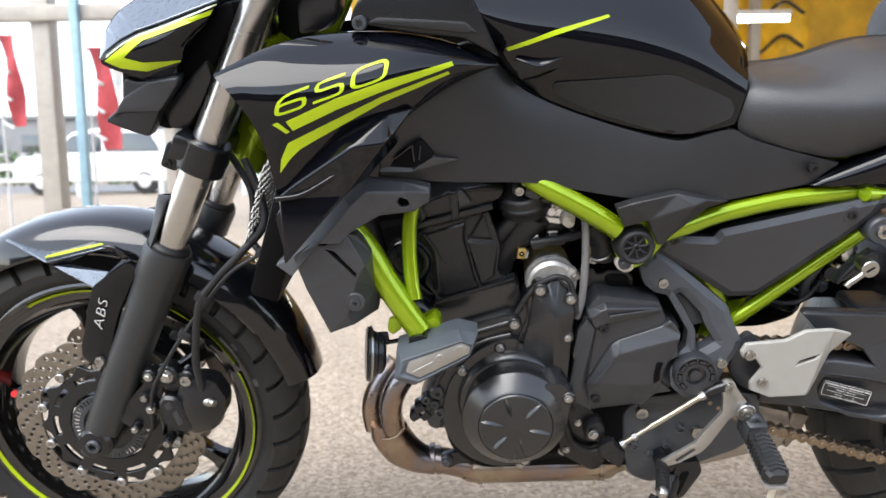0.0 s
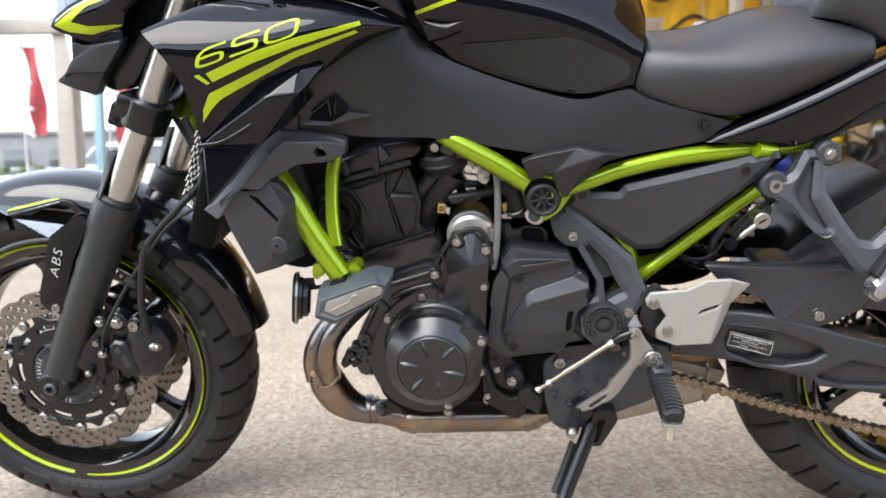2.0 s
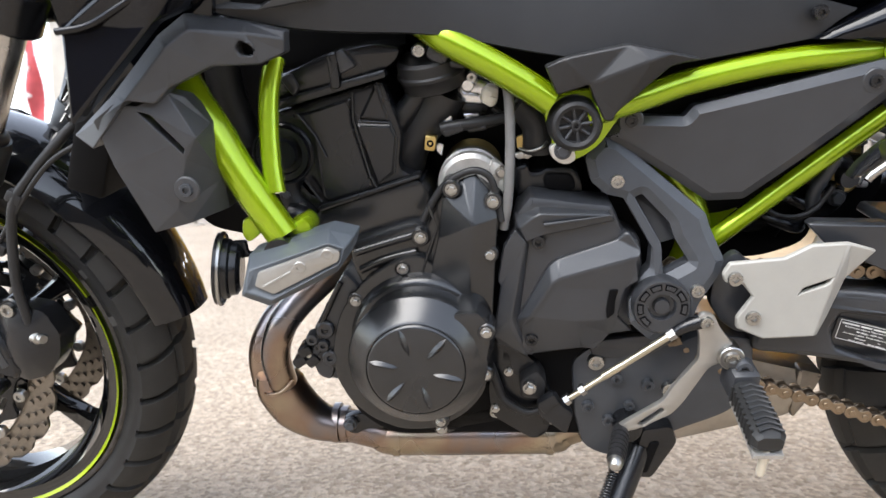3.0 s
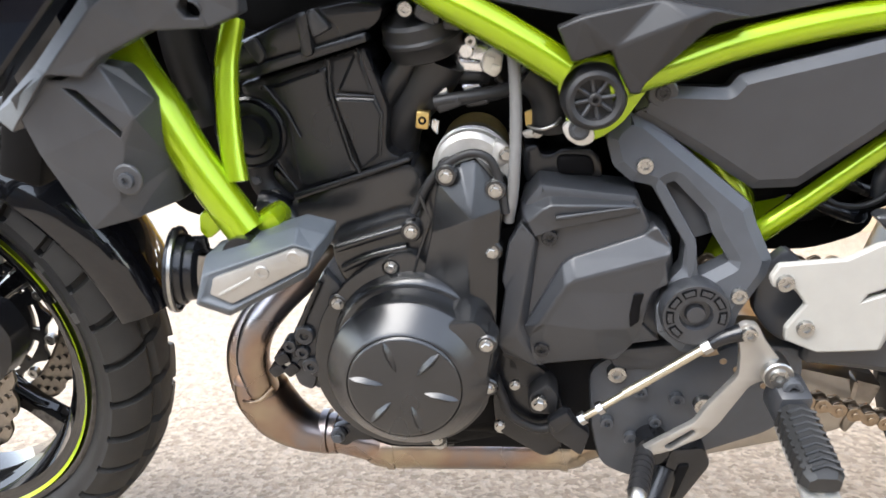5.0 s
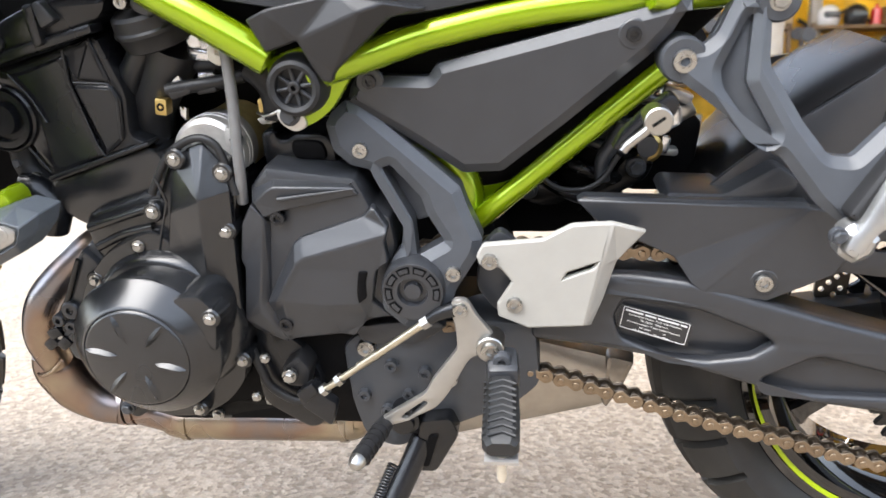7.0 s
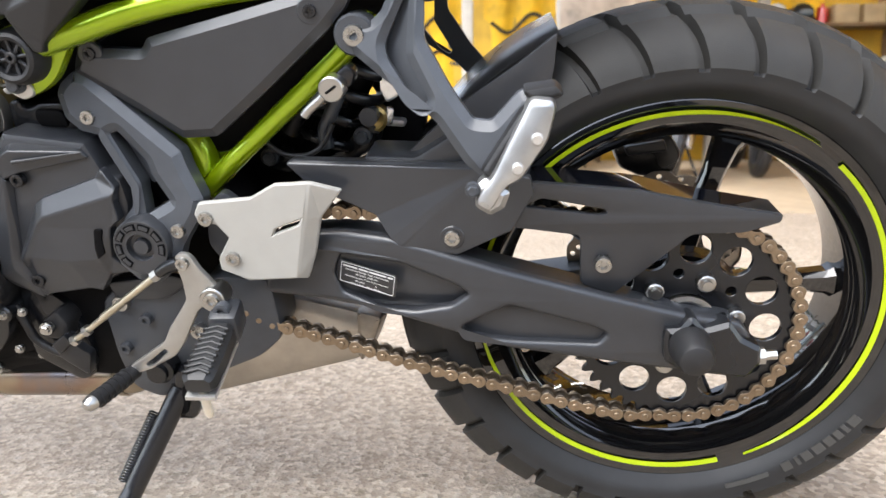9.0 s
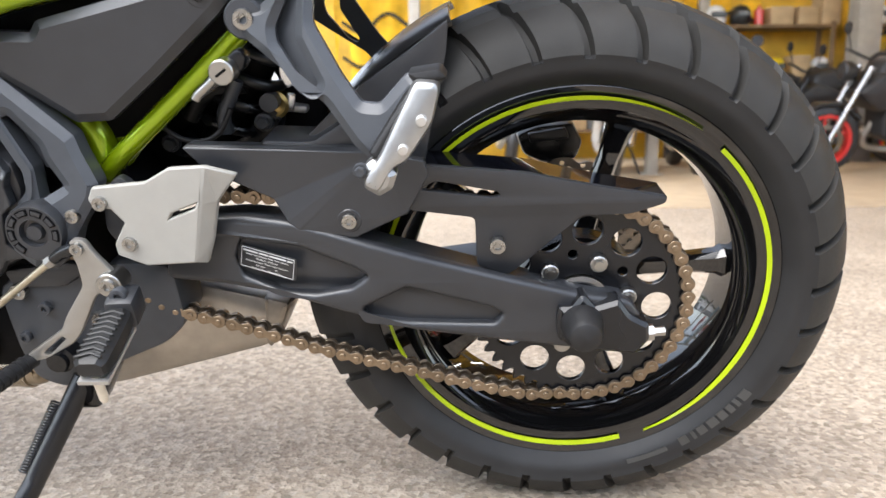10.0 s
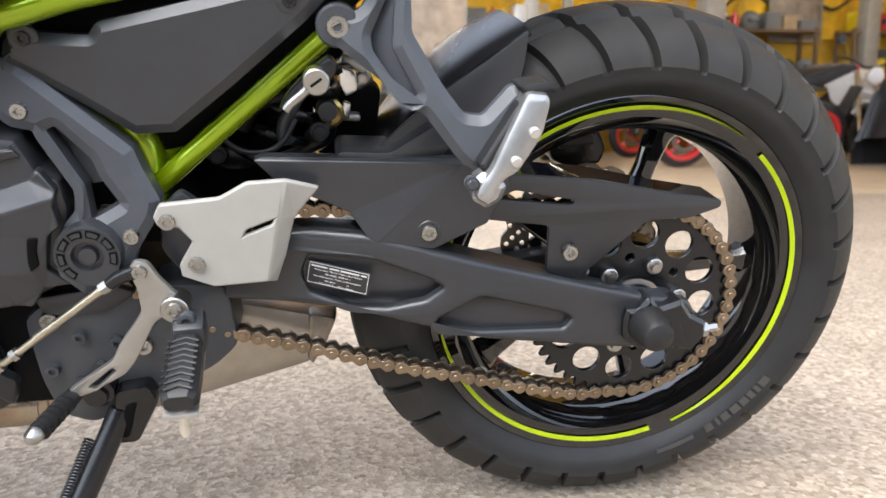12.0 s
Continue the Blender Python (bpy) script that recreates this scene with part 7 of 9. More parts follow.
# starter motor, lying across the engine behind the timing cover
lathe("starter_motor", [(-0.004, 0.0), (-0.004, 0.030), (0.0, 0.0345), (0.004, 0.0352), (0.036, 0.0352), (0.038, 0.0335)], (0.681, -0.100, 0.5425), (0, 1, 0), ALU, eng, 48, label="bare metal starter motor")
lathe("starter_body", [(0.037, 0.0338), (0.086, 0.0338)], (0.681, -0.100, 0.5425), (0, 1, 0), OLIVE, eng, 48, label="olive plated starter body")
for h in (0.012, 0.020):
    lathe("starter_ring", [(h - 0.0012, 0.0350), (h - 0.0008, 0.0358), (h + 0.0008, 0.0358), (h + 0.0012, 0.0350)], (0.681, -0.100, 0.5425), (0, 1, 0), ALU, eng, 40, False)
SMC = [
    (0.703, -0.108, 0.571), (0.712, -0.108, 0.567), (0.718, -0.108, 0.559), (0.717, -0.108, 0.551), (0.706, -0.108, 0.545),
    (0.700, -0.108, 0.555)
]
plate("starter_ear", SMC, ALU, eng, 0.014, 0.003, 0.006)
bolt((0.713, -0.109, 0.558), 0.0078, eng)
# intake bowl, its cap and runner
bowl_axis = Vector((-0.16, -0.25, 0.95))
lathe("intake_bowl", [(-0.012, 0.0), (-0.012, 0.029), (-0.010, 0.0325), (0.002, 0.0345), (0.004, 0.0362), (0.007, 0.0362), (0.009, 0.0345), (0.019, 0.0335), (0.022, 0.030)], (0.643, -0.085, 0.656), bowl_axis, SOFT, eng, 40, label="black rubber intake bowl")
TBQ = [
    (0.639, -0.120, 0.683), (0.643, -0.120, 0.689), (0.653, -0.120, 0.691), (0.663, -0.120, 0.688), (0.662, -0.120, 0.674),
    (0.658, -0.120, 0.668), (0.647, -0.120, 0.671), (0.639, -0.120, 0.677)
]
plate("intake_cap", TBQ, GREYP, eng, 0.02, 0.006, 0.010, label="dark grey cap on the intake")
TBP = [
    (0.624, -0.115, 0.686), (0.631, -0.115, 0.690), (0.639, -0.115, 0.687), (0.638, -0.115, 0.679), (0.632, -0.115, 0.675),
    (0.625, -0.115, 0.678)
]
plate("cap_ear", TBP, GREY, eng, 0.015, 0.003, 0.006)
bolt((0.633, -0.118, 0.683), 0.0072, eng, OUT, "socket", STEEL)
TBX = [(0.663, -0.116, 0.674), (0.679, -0.116, 0.673), (0.677, -0.116, 0.664), (0.662, -0.116, 0.666)]
plate("cap_plug", TBX, MATTE, eng, 0.02, 0.003, 0.004)
TBG = [(0.634, -0.092, 0.649), (0.626, -0.090, 0.635), (0.613, -0.085, 0.618), (0.597, -0.075, 0.599)]
tube("intake_runner", TBG, [0.0095, 0.0115, 0.013, 0.016], SATIN, eng, 18)
TBH = [(0.655, -0.080, 0.640), (0.647, -0.078, 0.625), (0.633, -0.072, 0.607), (0.615, -0.065, 0.581), (0.608, -0.060, 0.556)]
tube("intake_runner", TBH, [0.026, 0.024, 0.022, 0.021], MATTE, eng, 18)
# throttle bodies and their clutter
TBA = [
    (0.667, -0.084, 0.643), (0.677, -0.084, 0.651), (0.694, -0.084, 0.652), (0.706, -0.084, 0.645), (0.710, -0.084, 0.624),
    (0.696, -0.084, 0.621), (0.675, -0.084, 0.625), (0.667, -0.084, 0.630)
]
plate("throttle_body", TBA, BRIGHT, eng, 0.05, 0.005, 0.008, label="bare aluminium throttle body")
TBS = [(0.669, -0.088, 0.640), (0.693, -0.089, 0.636), (0.694, -0.089, 0.625), (0.673, -0.087, 0.627)]
plate("throttle_face", TBS, BRIGHT, eng, 0.01, 0.003, 0.004)
lathe("throttle_screw", [(-0.01, 0.0058), (0.002, 0.0058), (0.003, 0.0045), (0.003, 0.002), (0.001, 0.0)], (0.683, -0.088, 0.653), OUT, STEEL, eng, 18)
lathe("throttle_screw", [(-0.01, 0.007), (0.002, 0.007), (0.003, 0.0055), (0.003, 0.0)], (0.679, -0.088, 0.645), OUT, BRIGHT, eng, 18)
TBB = [
    (0.694, -0.100, 0.641), (0.700, -0.100, 0.647), (0.711, -0.100, 0.642), (0.709, -0.100, 0.627), (0.703, -0.100, 0.623),
    (0.693, -0.100, 0.629)
]
plate("ivory_connector", TBB, IVORY, eng, 0.02, 0.003, 0.004, label="ivory plastic connector")
for q in ((0.7, -0.101, 0.639), (0.705, -0.101, 0.632)):
    block("connector_latch", q, (0.008, 0.004, 0.005), IVORY, eng, 0.001, (0, 15, 0))
TBI = [(0.667, -0.078, 0.625), (0.678, -0.080, 0.622), (0.689, -0.080, 0.622), (0.698, -0.078, 0.619)]
tube("connector_boot", TBI, [0.0055, 0.0075, 0.0075, 0.005], SOFT, eng, 12)
for s in (0.2, 0.4, 0.6, 0.8):
    p_ = Vector(TBI[0]).lerp(Vector(TBI[-1]), s)
    lathe("boot_rib", [(-0.0015, 0.0072), (-0.001, 0.0086), (0.001, 0.0086), (0.0015, 0.0072)], p_, Vector(TBI[-1]) - Vector(TBI[0]), SOFT, eng, 12, False)
TBC = [(0.640, -0.096, 0.609), (0.650, -0.096, 0.616), (0.662, -0.096, 0.619), (0.663, -0.096, 0.608), (0.648, -0.096, 0.605)]
plate("sensor_foil", TBC, BRIGHT, eng, 0.012, 0.003, 0.003)
TBD = [(0.672, -0.084, 0.615), (0.688, -0.084, 0.618), (0.693, -0.084, 0.614), (0.687, -0.084, 0.605), (0.677, -0.084, 0.605)]
plate("sensor_foil", TBD, BRIGHT, eng, 0.012, 0.003, 0.003)
TBE = [(0.651, -0.100, 0.603), (0.670, -0.100, 0.606), (0.688, -0.098, 0.608), (0.705, -0.094, 0.610), (0.721, -0.090, 0.613)]
tube("fuel_rail", TBE, 0.0062, SOFT, eng, 12)
TBF = [(0.651, -0.106, 0.603), (0.674, -0.106, 0.611), (0.676, -0.106, 0.601), (0.655, -0.106, 0.594)]
plate("injector_plug", TBF, MATTE, eng, 0.016, 0.003, 0.003)
TBU = [(0.677, -0.102, 0.606), (0.698, -0.102, 0.608), (0.699, -0.102, 0.601), (0.679, -0.102, 0.598)]
plate("injector_plug", TBU, MATTE, eng, 0.016, 0.003, 0.003)
TBV = [(0.705, -0.088, 0.622), (0.711, -0.088, 0.615), (0.707, -0.088, 0.606), (0.693, -0.088, 0.604)]
tube("injector_lead", TBV, 0.0035, SOFT, eng, 8)
nut_at = (0.639, -0.090, 0.587)
block("brass_fitting", nut_at, (0.012, 0.014, 0.016), BRASS, eng, 0.002, (0, 8, 0))
lathe("fitting_hole", [(-0.002, 0.0038), (0.0005, 0.0038), (0.0008, 0.003), (-0.001, 0.0)], (nut_at[0], nut_at[1] - 0.007, nut_at[2]), OUT, DARK, eng, 14)
TBW = [(0.644, -0.070, 0.583), (0.651, -0.070, 0.581), (0.649, -0.070, 0.567), (0.643, -0.070, 0.573)]
plate("steel_clip", TBW, BRIGHT, eng, 0.006, 0.001, 0.002)
TBY = [
    (0.719, -0.120, 0.649), (0.721, -0.122, 0.631), (0.722, -0.125, 0.595), (0.721, -0.128, 0.558), (0.719, -0.126, 0.528),
    (0.715, -0.120, 0.501)
]
tube("breather_hose", TBY, 0.0052, HOSEM, eng, 12, label="grey breather hose")
TBZ = [(0.731, -0.090, 0.625), (0.743, -0.090, 0.615), (0.751, -0.088, 0.600), (0.752, -0.085, 0.575)]
tube("rubber_elbow", TBZ, 0.0165, SOFT, eng, 18)
TCA = [(0.732, -0.095, 0.580), (0.743, -0.104, 0.579), (0.755, -0.104, 0.583), (0.760, -0.100, 0.588)]
tube("hose_clamp", TCA, 0.0016, STEEL, eng, 8)
TCB1 = [(0.729, -0.085, 0.590), (0.738, -0.085, 0.593), (0.740, -0.085, 0.581), (0.730, -0.085, 0.577)]
plate("brass_clip", TCB1, BRASS, eng, 0.006, 0.001, 0.002)
TCC = [(0.726, -0.085, 0.572), (0.743, -0.085, 0.576), (0.747, -0.085, 0.569), (0.730, -0.085, 0.566)]
plate("hose_bracket", TCC, ALU, eng, 0.006, 0.001, 0.003)
bolt((0.740, -0.088, 0.572), 0.005, eng, OUT, "socket", STEEL)
TCD = [(0.725, -0.090, 0.625), (0.732, -0.090, 0.630), (0.742, -0.090, 0.638), (0.749, -0.090, 0.639)]
tube("thin_lead", TCD, 0.003, SOFT, eng, 8)
TBM = [
    (0.727, -0.085, 0.559), (0.741, -0.085, 0.561), (0.744, -0.085, 0.552), (0.754, -0.085, 0.552), (0.760, -0.085, 0.557),
    (0.789, -0.085, 0.557), (0.798, -0.085, 0.548), (0.801, -0.085, 0.522), (0.728, -0.085, 0.521)
]
plate("gearbox_top", TBM, SATIN, eng, 0.1, 0.005, 0.012)
# raised near-black plate; its colour gives the recess its shade
TBN = [(0.757, -0.090, 0.552), (0.789, -0.090, 0.551), (0.793, -0.090, 0.532), (0.759, -0.090, 0.533)]
plate("top_recess_shade", TBN, DARK, eng, 0.01, 0.003, 0.008)
# dark sheet added to block the view through, as shade behind the throttle bodies
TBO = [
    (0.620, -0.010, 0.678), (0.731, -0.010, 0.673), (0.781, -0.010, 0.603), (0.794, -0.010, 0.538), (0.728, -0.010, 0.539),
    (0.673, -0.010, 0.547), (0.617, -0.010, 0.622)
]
plate("throttle_gap_fill", TBO, DARK, bike, 0.12, 0.006, 0.02, label="dark sheet filling the shaded gap behind the throttle bodies")
# sprocket cover
SK = [
    (0.707, -0.126, 0.381), (0.714, -0.126, 0.427), (0.711, -0.126, 0.460), (0.724, -0.126, 0.497), (0.729, -0.126, 0.521),
    (0.742, -0.126, 0.537), (0.826, -0.126, 0.526), (0.839, -0.126, 0.497), (0.856, -0.126, 0.489), (0.860, -0.126, 0.461),
    (0.853, -0.126, 0.428), (0.853, -0.126, 0.390), (0.817, -0.126, 0.373), (0.782, -0.126, 0.376), (0.744, -0.126, 0.352)
]
spc = plate("sprocket_cover", SK, GREYP, eng, 0.05, 0.007, 0.003, label="charcoal faceted sprocket cover")
SK1 = [
    (0.729, -0.130, 0.401), (0.762, -0.130, 0.463), (0.771, -0.130, 0.470), (0.832, -0.129, 0.491), (0.839, -0.131, 0.500),
    (0.843, -0.134, 0.499), (0.855, -0.137, 0.482), (0.854, -0.141, 0.477), (0.843, -0.141, 0.473), (0.773, -0.141, 0.452),
    (0.765, -0.141, 0.446), (0.741, -0.140, 0.407), (0.748, -0.139, 0.407), (0.770, -0.140, 0.442), (0.851, -0.140, 0.468),
    (0.854, -0.141, 0.449), (0.842, -0.138, 0.440), (0.823, -0.139, 0.405), (0.790, -0.140, 0.403), (0.835, -0.135, 0.406),
    (0.852, -0.131, 0.388), (0.828, -0.132, 0.385), (0.814, -0.130, 0.365), (0.800, -0.130, 0.367), (0.744, -0.124, 0.356),
    (0.732, -0.125, 0.385)
]
facets("cover_boss", SK1, [(0, 1, 10, 11), (1, 2, 9, 10), (2, 3, 8, 9), (3, 4, 5, 6, 8), (6, 7, 8), (11, 10, 13, 12), (10, 9, 8, 14, 13), (8, 7, 14), (12, 13, 14, 15, 16, 17, 18), (16, 19, 17), (18, 17, 19, 20, 21), (12, 18, 21, 22, 23), (0, 11, 12, 23, 24, 25)], GREYP, spc, 0.012, 0.0018)
SK4 = [
    (0.723, -0.131, 0.497), (0.715, -0.131, 0.483), (0.709, -0.131, 0.447), (0.712, -0.131, 0.438), (0.704, -0.131, 0.382),
    (0.709, -0.125, 0.369), (0.727, -0.133, 0.503), (0.738, -0.134, 0.490), (0.723, -0.134, 0.402), (0.722, -0.133, 0.390),
    (0.742, -0.126, 0.484), (0.732, -0.126, 0.399), (0.742, -0.124, 0.352)
]
facets("cover_flange", SK4, [(0, 1, 2, 3, 4, 9, 8, 7, 6), (7, 10, 11, 8), (8, 11, 12, 9), (4, 9, 12, 5)], GREYP, spc, 0.012, 0.0015)
SK3 = [
    (0.728, -0.129, 0.503), (0.725, -0.119, 0.517), (0.748, -0.111, 0.532), (0.793, -0.109, 0.530), (0.825, -0.111, 0.521),
    (0.829, -0.129, 0.511), (0.756, -0.134, 0.497), (0.738, -0.134, 0.490), (0.731, -0.135, 0.505), (0.746, -0.138, 0.518),
    (0.752, -0.138, 0.521), (0.824, -0.131, 0.518)
]
facets("cover_top", SK3, [(0, 1, 2, 9, 8), (8, 9, 6, 7), (2, 3, 4, 11, 10, 9), (9, 10, 11, 5, 6)], GREYP, spc, 0.012, 0.002)
SK6 = [(0.756, -0.139, 0.510), (0.827, -0.133, 0.518)]
tube("cover_crease", SK6, [0.0022, 0.0008], GREYP, spc, 8, straight=True)
# black plate set on the face, shade of the vent opening in its colour
SK5 = [
    (0.825, -0.141, 0.439), (0.834, -0.140, 0.439), (0.831, -0.140, 0.428), (0.831, -0.140, 0.412), (0.823, -0.141, 0.406),
    (0.822, -0.141, 0.417)
]
plate("cover_vent_shade", SK5, DARK, spc, 0.004, 0.0006, 0.002)
SKB = [(0.745, -0.130, 0.377), (0.751, -0.130, 0.489)]
for q in SKB:
    bolt(q, 0.0085, spc, OUT, "socket", SATIN)

# ---- slider, crash pad, horn ----
sl0 = Vector((0.785, -0.086, 0.611))
sld = lathe("frame_slider", [(0.0, 0.022), (0.01, 0.027), (0.03, 0.0275), (0.048, 0.0265), (0.058, 0.023), (0.060, 0.020), (0.058, 0.0165), (0.050, 0.016), (0.050, 0.0)], sl0, OUT, SOFT, bike, 44, label="black rubber frame slider")
lathe("slider_hub", [(0.048, 0.0055), (0.057, 0.0055), (0.058, 0.0045), (0.058, 0.0025), (0.052, 0.002), (0.052, 0)], sl0, OUT, MATTE, sld, 20)
for k in range(8):
    a = radians(45 * k + 10)
    u = Vector((math.cos(a), 0, math.sin(a)))
    v, f = sweep([sl0 + u * 0.004 + Vector((0, -0.052, 0)), sl0 + u * 0.017 + Vector((0, -0.053, 0))], 0.0018, 8)
    link("slider_spoke", mesh("slider_spoke", v, f), GREYP, sld)
CP = [
    (0.472, -0.210, 0.505), (0.550, -0.206, 0.528), (0.576, -0.212, 0.524), (0.572, -0.216, 0.509), (0.560, -0.226, 0.493),
    (0.494, -0.232, 0.461), (0.469, -0.236, 0.473), (0.479, -0.237, 0.499), (0.555, -0.234, 0.524), (0.570, -0.234, 0.519),
    (0.565, -0.237, 0.505), (0.500, -0.242, 0.471), (0.476, -0.243, 0.480), (0.482, -0.238, 0.482), (0.486, -0.237, 0.498),
    (0.554, -0.231, 0.521), (0.567, -0.231, 0.515), (0.563, -0.233, 0.504), (0.501, -0.239, 0.474)
]
cp = facets("crash_pad", CP, [(0, 1, 8, 7), (1, 2, 9, 8), (2, 3, 4, 10, 9), (4, 5, 11, 10), (5, 6, 12, 11), (6, 0, 7, 12), (7, 8, 15, 14), (8, 9, 16, 15), (9, 10, 17, 16), (10, 11, 18, 17), (11, 12, 13, 18), (12, 7, 14, 13), (13, 14, 15, 16, 17, 18)], BLUER, bike, 0.03, 0.0015, label="blue-grey plastic engine crash pad with aluminium insert")
CP1 = [
    (0.485, -0.241, 0.485), (0.489, -0.240, 0.498), (0.555, -0.234, 0.521), (0.566, -0.234, 0.516), (0.564, -0.236, 0.507),
    (0.502, -0.241, 0.477)
]
plate("pad_insert", CP1, BRUSH, cp, 0.004, 0.0008, 0.002, label="satin aluminium insert")
CP2 = [(0.528, -0.239, 0.502), (0.554, -0.236, 0.513)]
for q in CP2:
    lathe("pad_screw", [(-0.004, 0.0058), (-0.0008, 0.0058), (-0.0004, 0.0052), (-0.0004, 0.0026), (-0.002, 0.0024), (-0.002, 0)], q, OUT, BRUSH, cp, 20)
CP3 = [(0.493, -0.242, 0.486), (0.519, -0.240, 0.499), (0.519, -0.240, 0.497), (0.493, -0.242, 0.483)]
plate("engraved_bar", CP3, CHAMP, cp, 0.003, 0.0004, 0.001)
CPM = [(0.502, -0.190, 0.504), (0.523, -0.240, 0.513)]
lathe("pad_mount", [(0, 0.016), (0.06, 0.016)], (CPM[0][0], -0.15, CPM[0][2]), OUT, SATIN, cp, 24)
HN = [(0.435, -0.184, 0.481)]
hdir = Vector((-0.975, -0.18, 0.10)).normalized()
hn = lathe("horn", [(-0.018, 0.008), (-0.018, 0.020), (-0.014, 0.026), (-0.008, 0.027), (-0.006, 0.030), (0.0, 0.031), (0.001, 0.0355), (0.006, 0.0362), (0.007, 0.034), (0.007, 0.0)], HN[0], hdir, SATIN, bike, 48, label="black disc horn with a chrome rim")
lathe("horn_rim", [(-0.001, 0.0355), (0.0, 0.0372), (0.0025, 0.0376), (0.003, 0.0362)], HN[0], hdir, STEEL, hn, 48, False)
HNB = [
    (0.441, -0.176, 0.506), (0.457, -0.176, 0.507), (0.458, -0.176, 0.494), (0.477, -0.176, 0.498), (0.477, -0.176, 0.493),
    (0.443, -0.176, 0.487)
]
plate("horn_bracket", HNB, SATIN, hn, 0.006, 0.002, 0.003)
for dz in (0.012, -0.012):
    bolt((HN[0][0] + 0.014, HN[0][1] - 0.018, HN[0][2] + dz), 0.003, hn)

# ---- exhaust ----
EX1 = [
    (0.572, -0.030, 0.462), (0.518, -0.060, 0.433), (0.496, -0.070, 0.416), (0.474, -0.080, 0.396), (0.458, -0.088, 0.376), (0.448, -0.090, 0.352),
    (0.445, -0.090, 0.328), (0.447, -0.080, 0.294)
]
EX2 = [(0.449, -0.015, 0.375), (0.427, -0.025, 0.351), (0.414, -0.035, 0.326), (0.410, -0.040, 0.301), (0.415, -0.048, 0.273)]
exh = tube("exhaust", EX1, 0.0175, HEAT, bike, 24, label="heat-tinted stainless exhaust headers and collector")
tube("header_pipe", EX2, 0.0175, HEAT, exh, 24)
EX4 = [(0.434, -0.062, 0.299), (0.438, -0.062, 0.277), (0.454, -0.062, 0.249), (0.478, -0.062, 0.230), (0.504, -0.062, 0.221)]
tube("pipe_merge", EX4, [0.026, 0.031, 0.030, 0.025, 0.021], HEAT, exh, 28, squash=0.9)
EXW = [(0.414, -0.074, 0.282), (0.432, -0.092, 0.283), (0.451, -0.098, 0.291), (0.464, -0.094, 0.304)]
tube("weld_bead", EXW, 0.0024, HEAT, exh, 8)
EX3 = [
    (0.503, -0.055, 0.221), (0.529, -0.055, 0.215), (0.559, -0.055, 0.208), (0.578, -0.055, 0.204), (0.681, -0.055, 0.207),
    (0.772, -0.055, 0.210), (0.784, -0.055, 0.214), (0.805, -0.055, 0.222)
]
tube("collector", EX3, [0.021, 0.021, 0.022, 0.0255, 0.0255, 0.0255, 0.022, 0.021], HEAT, exh, 28, label="heat-tinted collector pipe")
EXF = [(0.504, -0.055, 0.221), (0.514, -0.055, 0.219), (0.580, -0.055, 0.204), (0.772, -0.055, 0.210), (0.782, -0.055, 0.214)]
for q, r in zip(EXF, (0.0255, 0.0235, 0.0272, 0.0272, 0.0245)):
    lathe("pipe_clamp", [(-0.004, r - 0.004), (-0.004, r), (0.004, r), (0.004, r - 0.004)], q, (1, 0, 0.0), HEAT, exh, 32)
EXB = [
    (0.518, -0.085, 0.246), (0.536, -0.085, 0.253), (0.603, -0.085, 0.253), (0.607, -0.085, 0.235), (0.544, -0.085, 0.231),
    (0.534, -0.085, 0.222), (0.521, -0.085, 0.227)
]
plate("exhaust_bracket", EXB, SATIN, exh, 0.01, 0.003, 0.006)
EXC = [(0.528, -0.092, 0.242)]
bolt(EXC[0], 0.010, exh, OUT, "hex", GREY)
BEL = [
    (0.592, -0.100, 0.241), (0.596, -0.100, 0.252), (0.651, -0.100, 0.260), (0.690, -0.100, 0.273), (0.772, -0.100, 0.275),
    (0.776, -0.100, 0.265), (0.730, -0.100, 0.257), (0.668, -0.100, 0.244), (0.650, -0.100, 0.237)
]
plate("belly_lip", BEL, ENGINE, eng, 0.05, 0.003, 0.004)
for q in ((0.641, -0.103, 0.245), (0.705, -0.103, 0.268)):
    bolt(q, 0.008, eng)
MU = [
    (0.801, -0.045, 0.215), (0.875, -0.045, 0.277), (0.976, -0.045, 0.321), (1.103, -0.045, 0.291), (1.088, -0.045, 0.253),
    (1.072, -0.045, 0.227), (0.875, -0.045, 0.171), (0.825, -0.045, 0.165)
]
muf = plate("muffler", MU, MUFF, bike, 0.17, 0.02, 0.015, label="brushed steel under-engine muffler")
MU2 = [(1.067, -0.047, 0.299), (1.098, -0.047, 0.291), (1.086, -0.047, 0.257), (1.069, -0.047, 0.228), (1.063, -0.047, 0.238)]
plate("muffler_end", MU2, DISC, muf, 0.17, 0.006, 0.006, label="brown-tinted muffler end")

# ---- left foot controls ----
FB = [
    (0.799, -0.105, 0.571), (0.804, -0.103, 0.581), (0.818, -0.101, 0.592), (0.833, -0.102, 0.588), (0.921, -0.117, 0.515),
    (0.926, -0.120, 0.500), (0.941, -0.127, 0.468), (0.937, -0.130, 0.453), (0.916, -0.136, 0.421), (0.910, -0.141, 0.402),
    (0.890, -0.144, 0.383), (0.867, -0.144, 0.385), (0.847, -0.140, 0.402), (0.845, -0.136, 0.425), (0.857, -0.131, 0.450),
    (0.866, -0.129, 0.460), (0.868, -0.124, 0.480), (0.838, -0.114, 0.531), (0.820, -0.113, 0.535), (0.805, -0.110, 0.548)
]
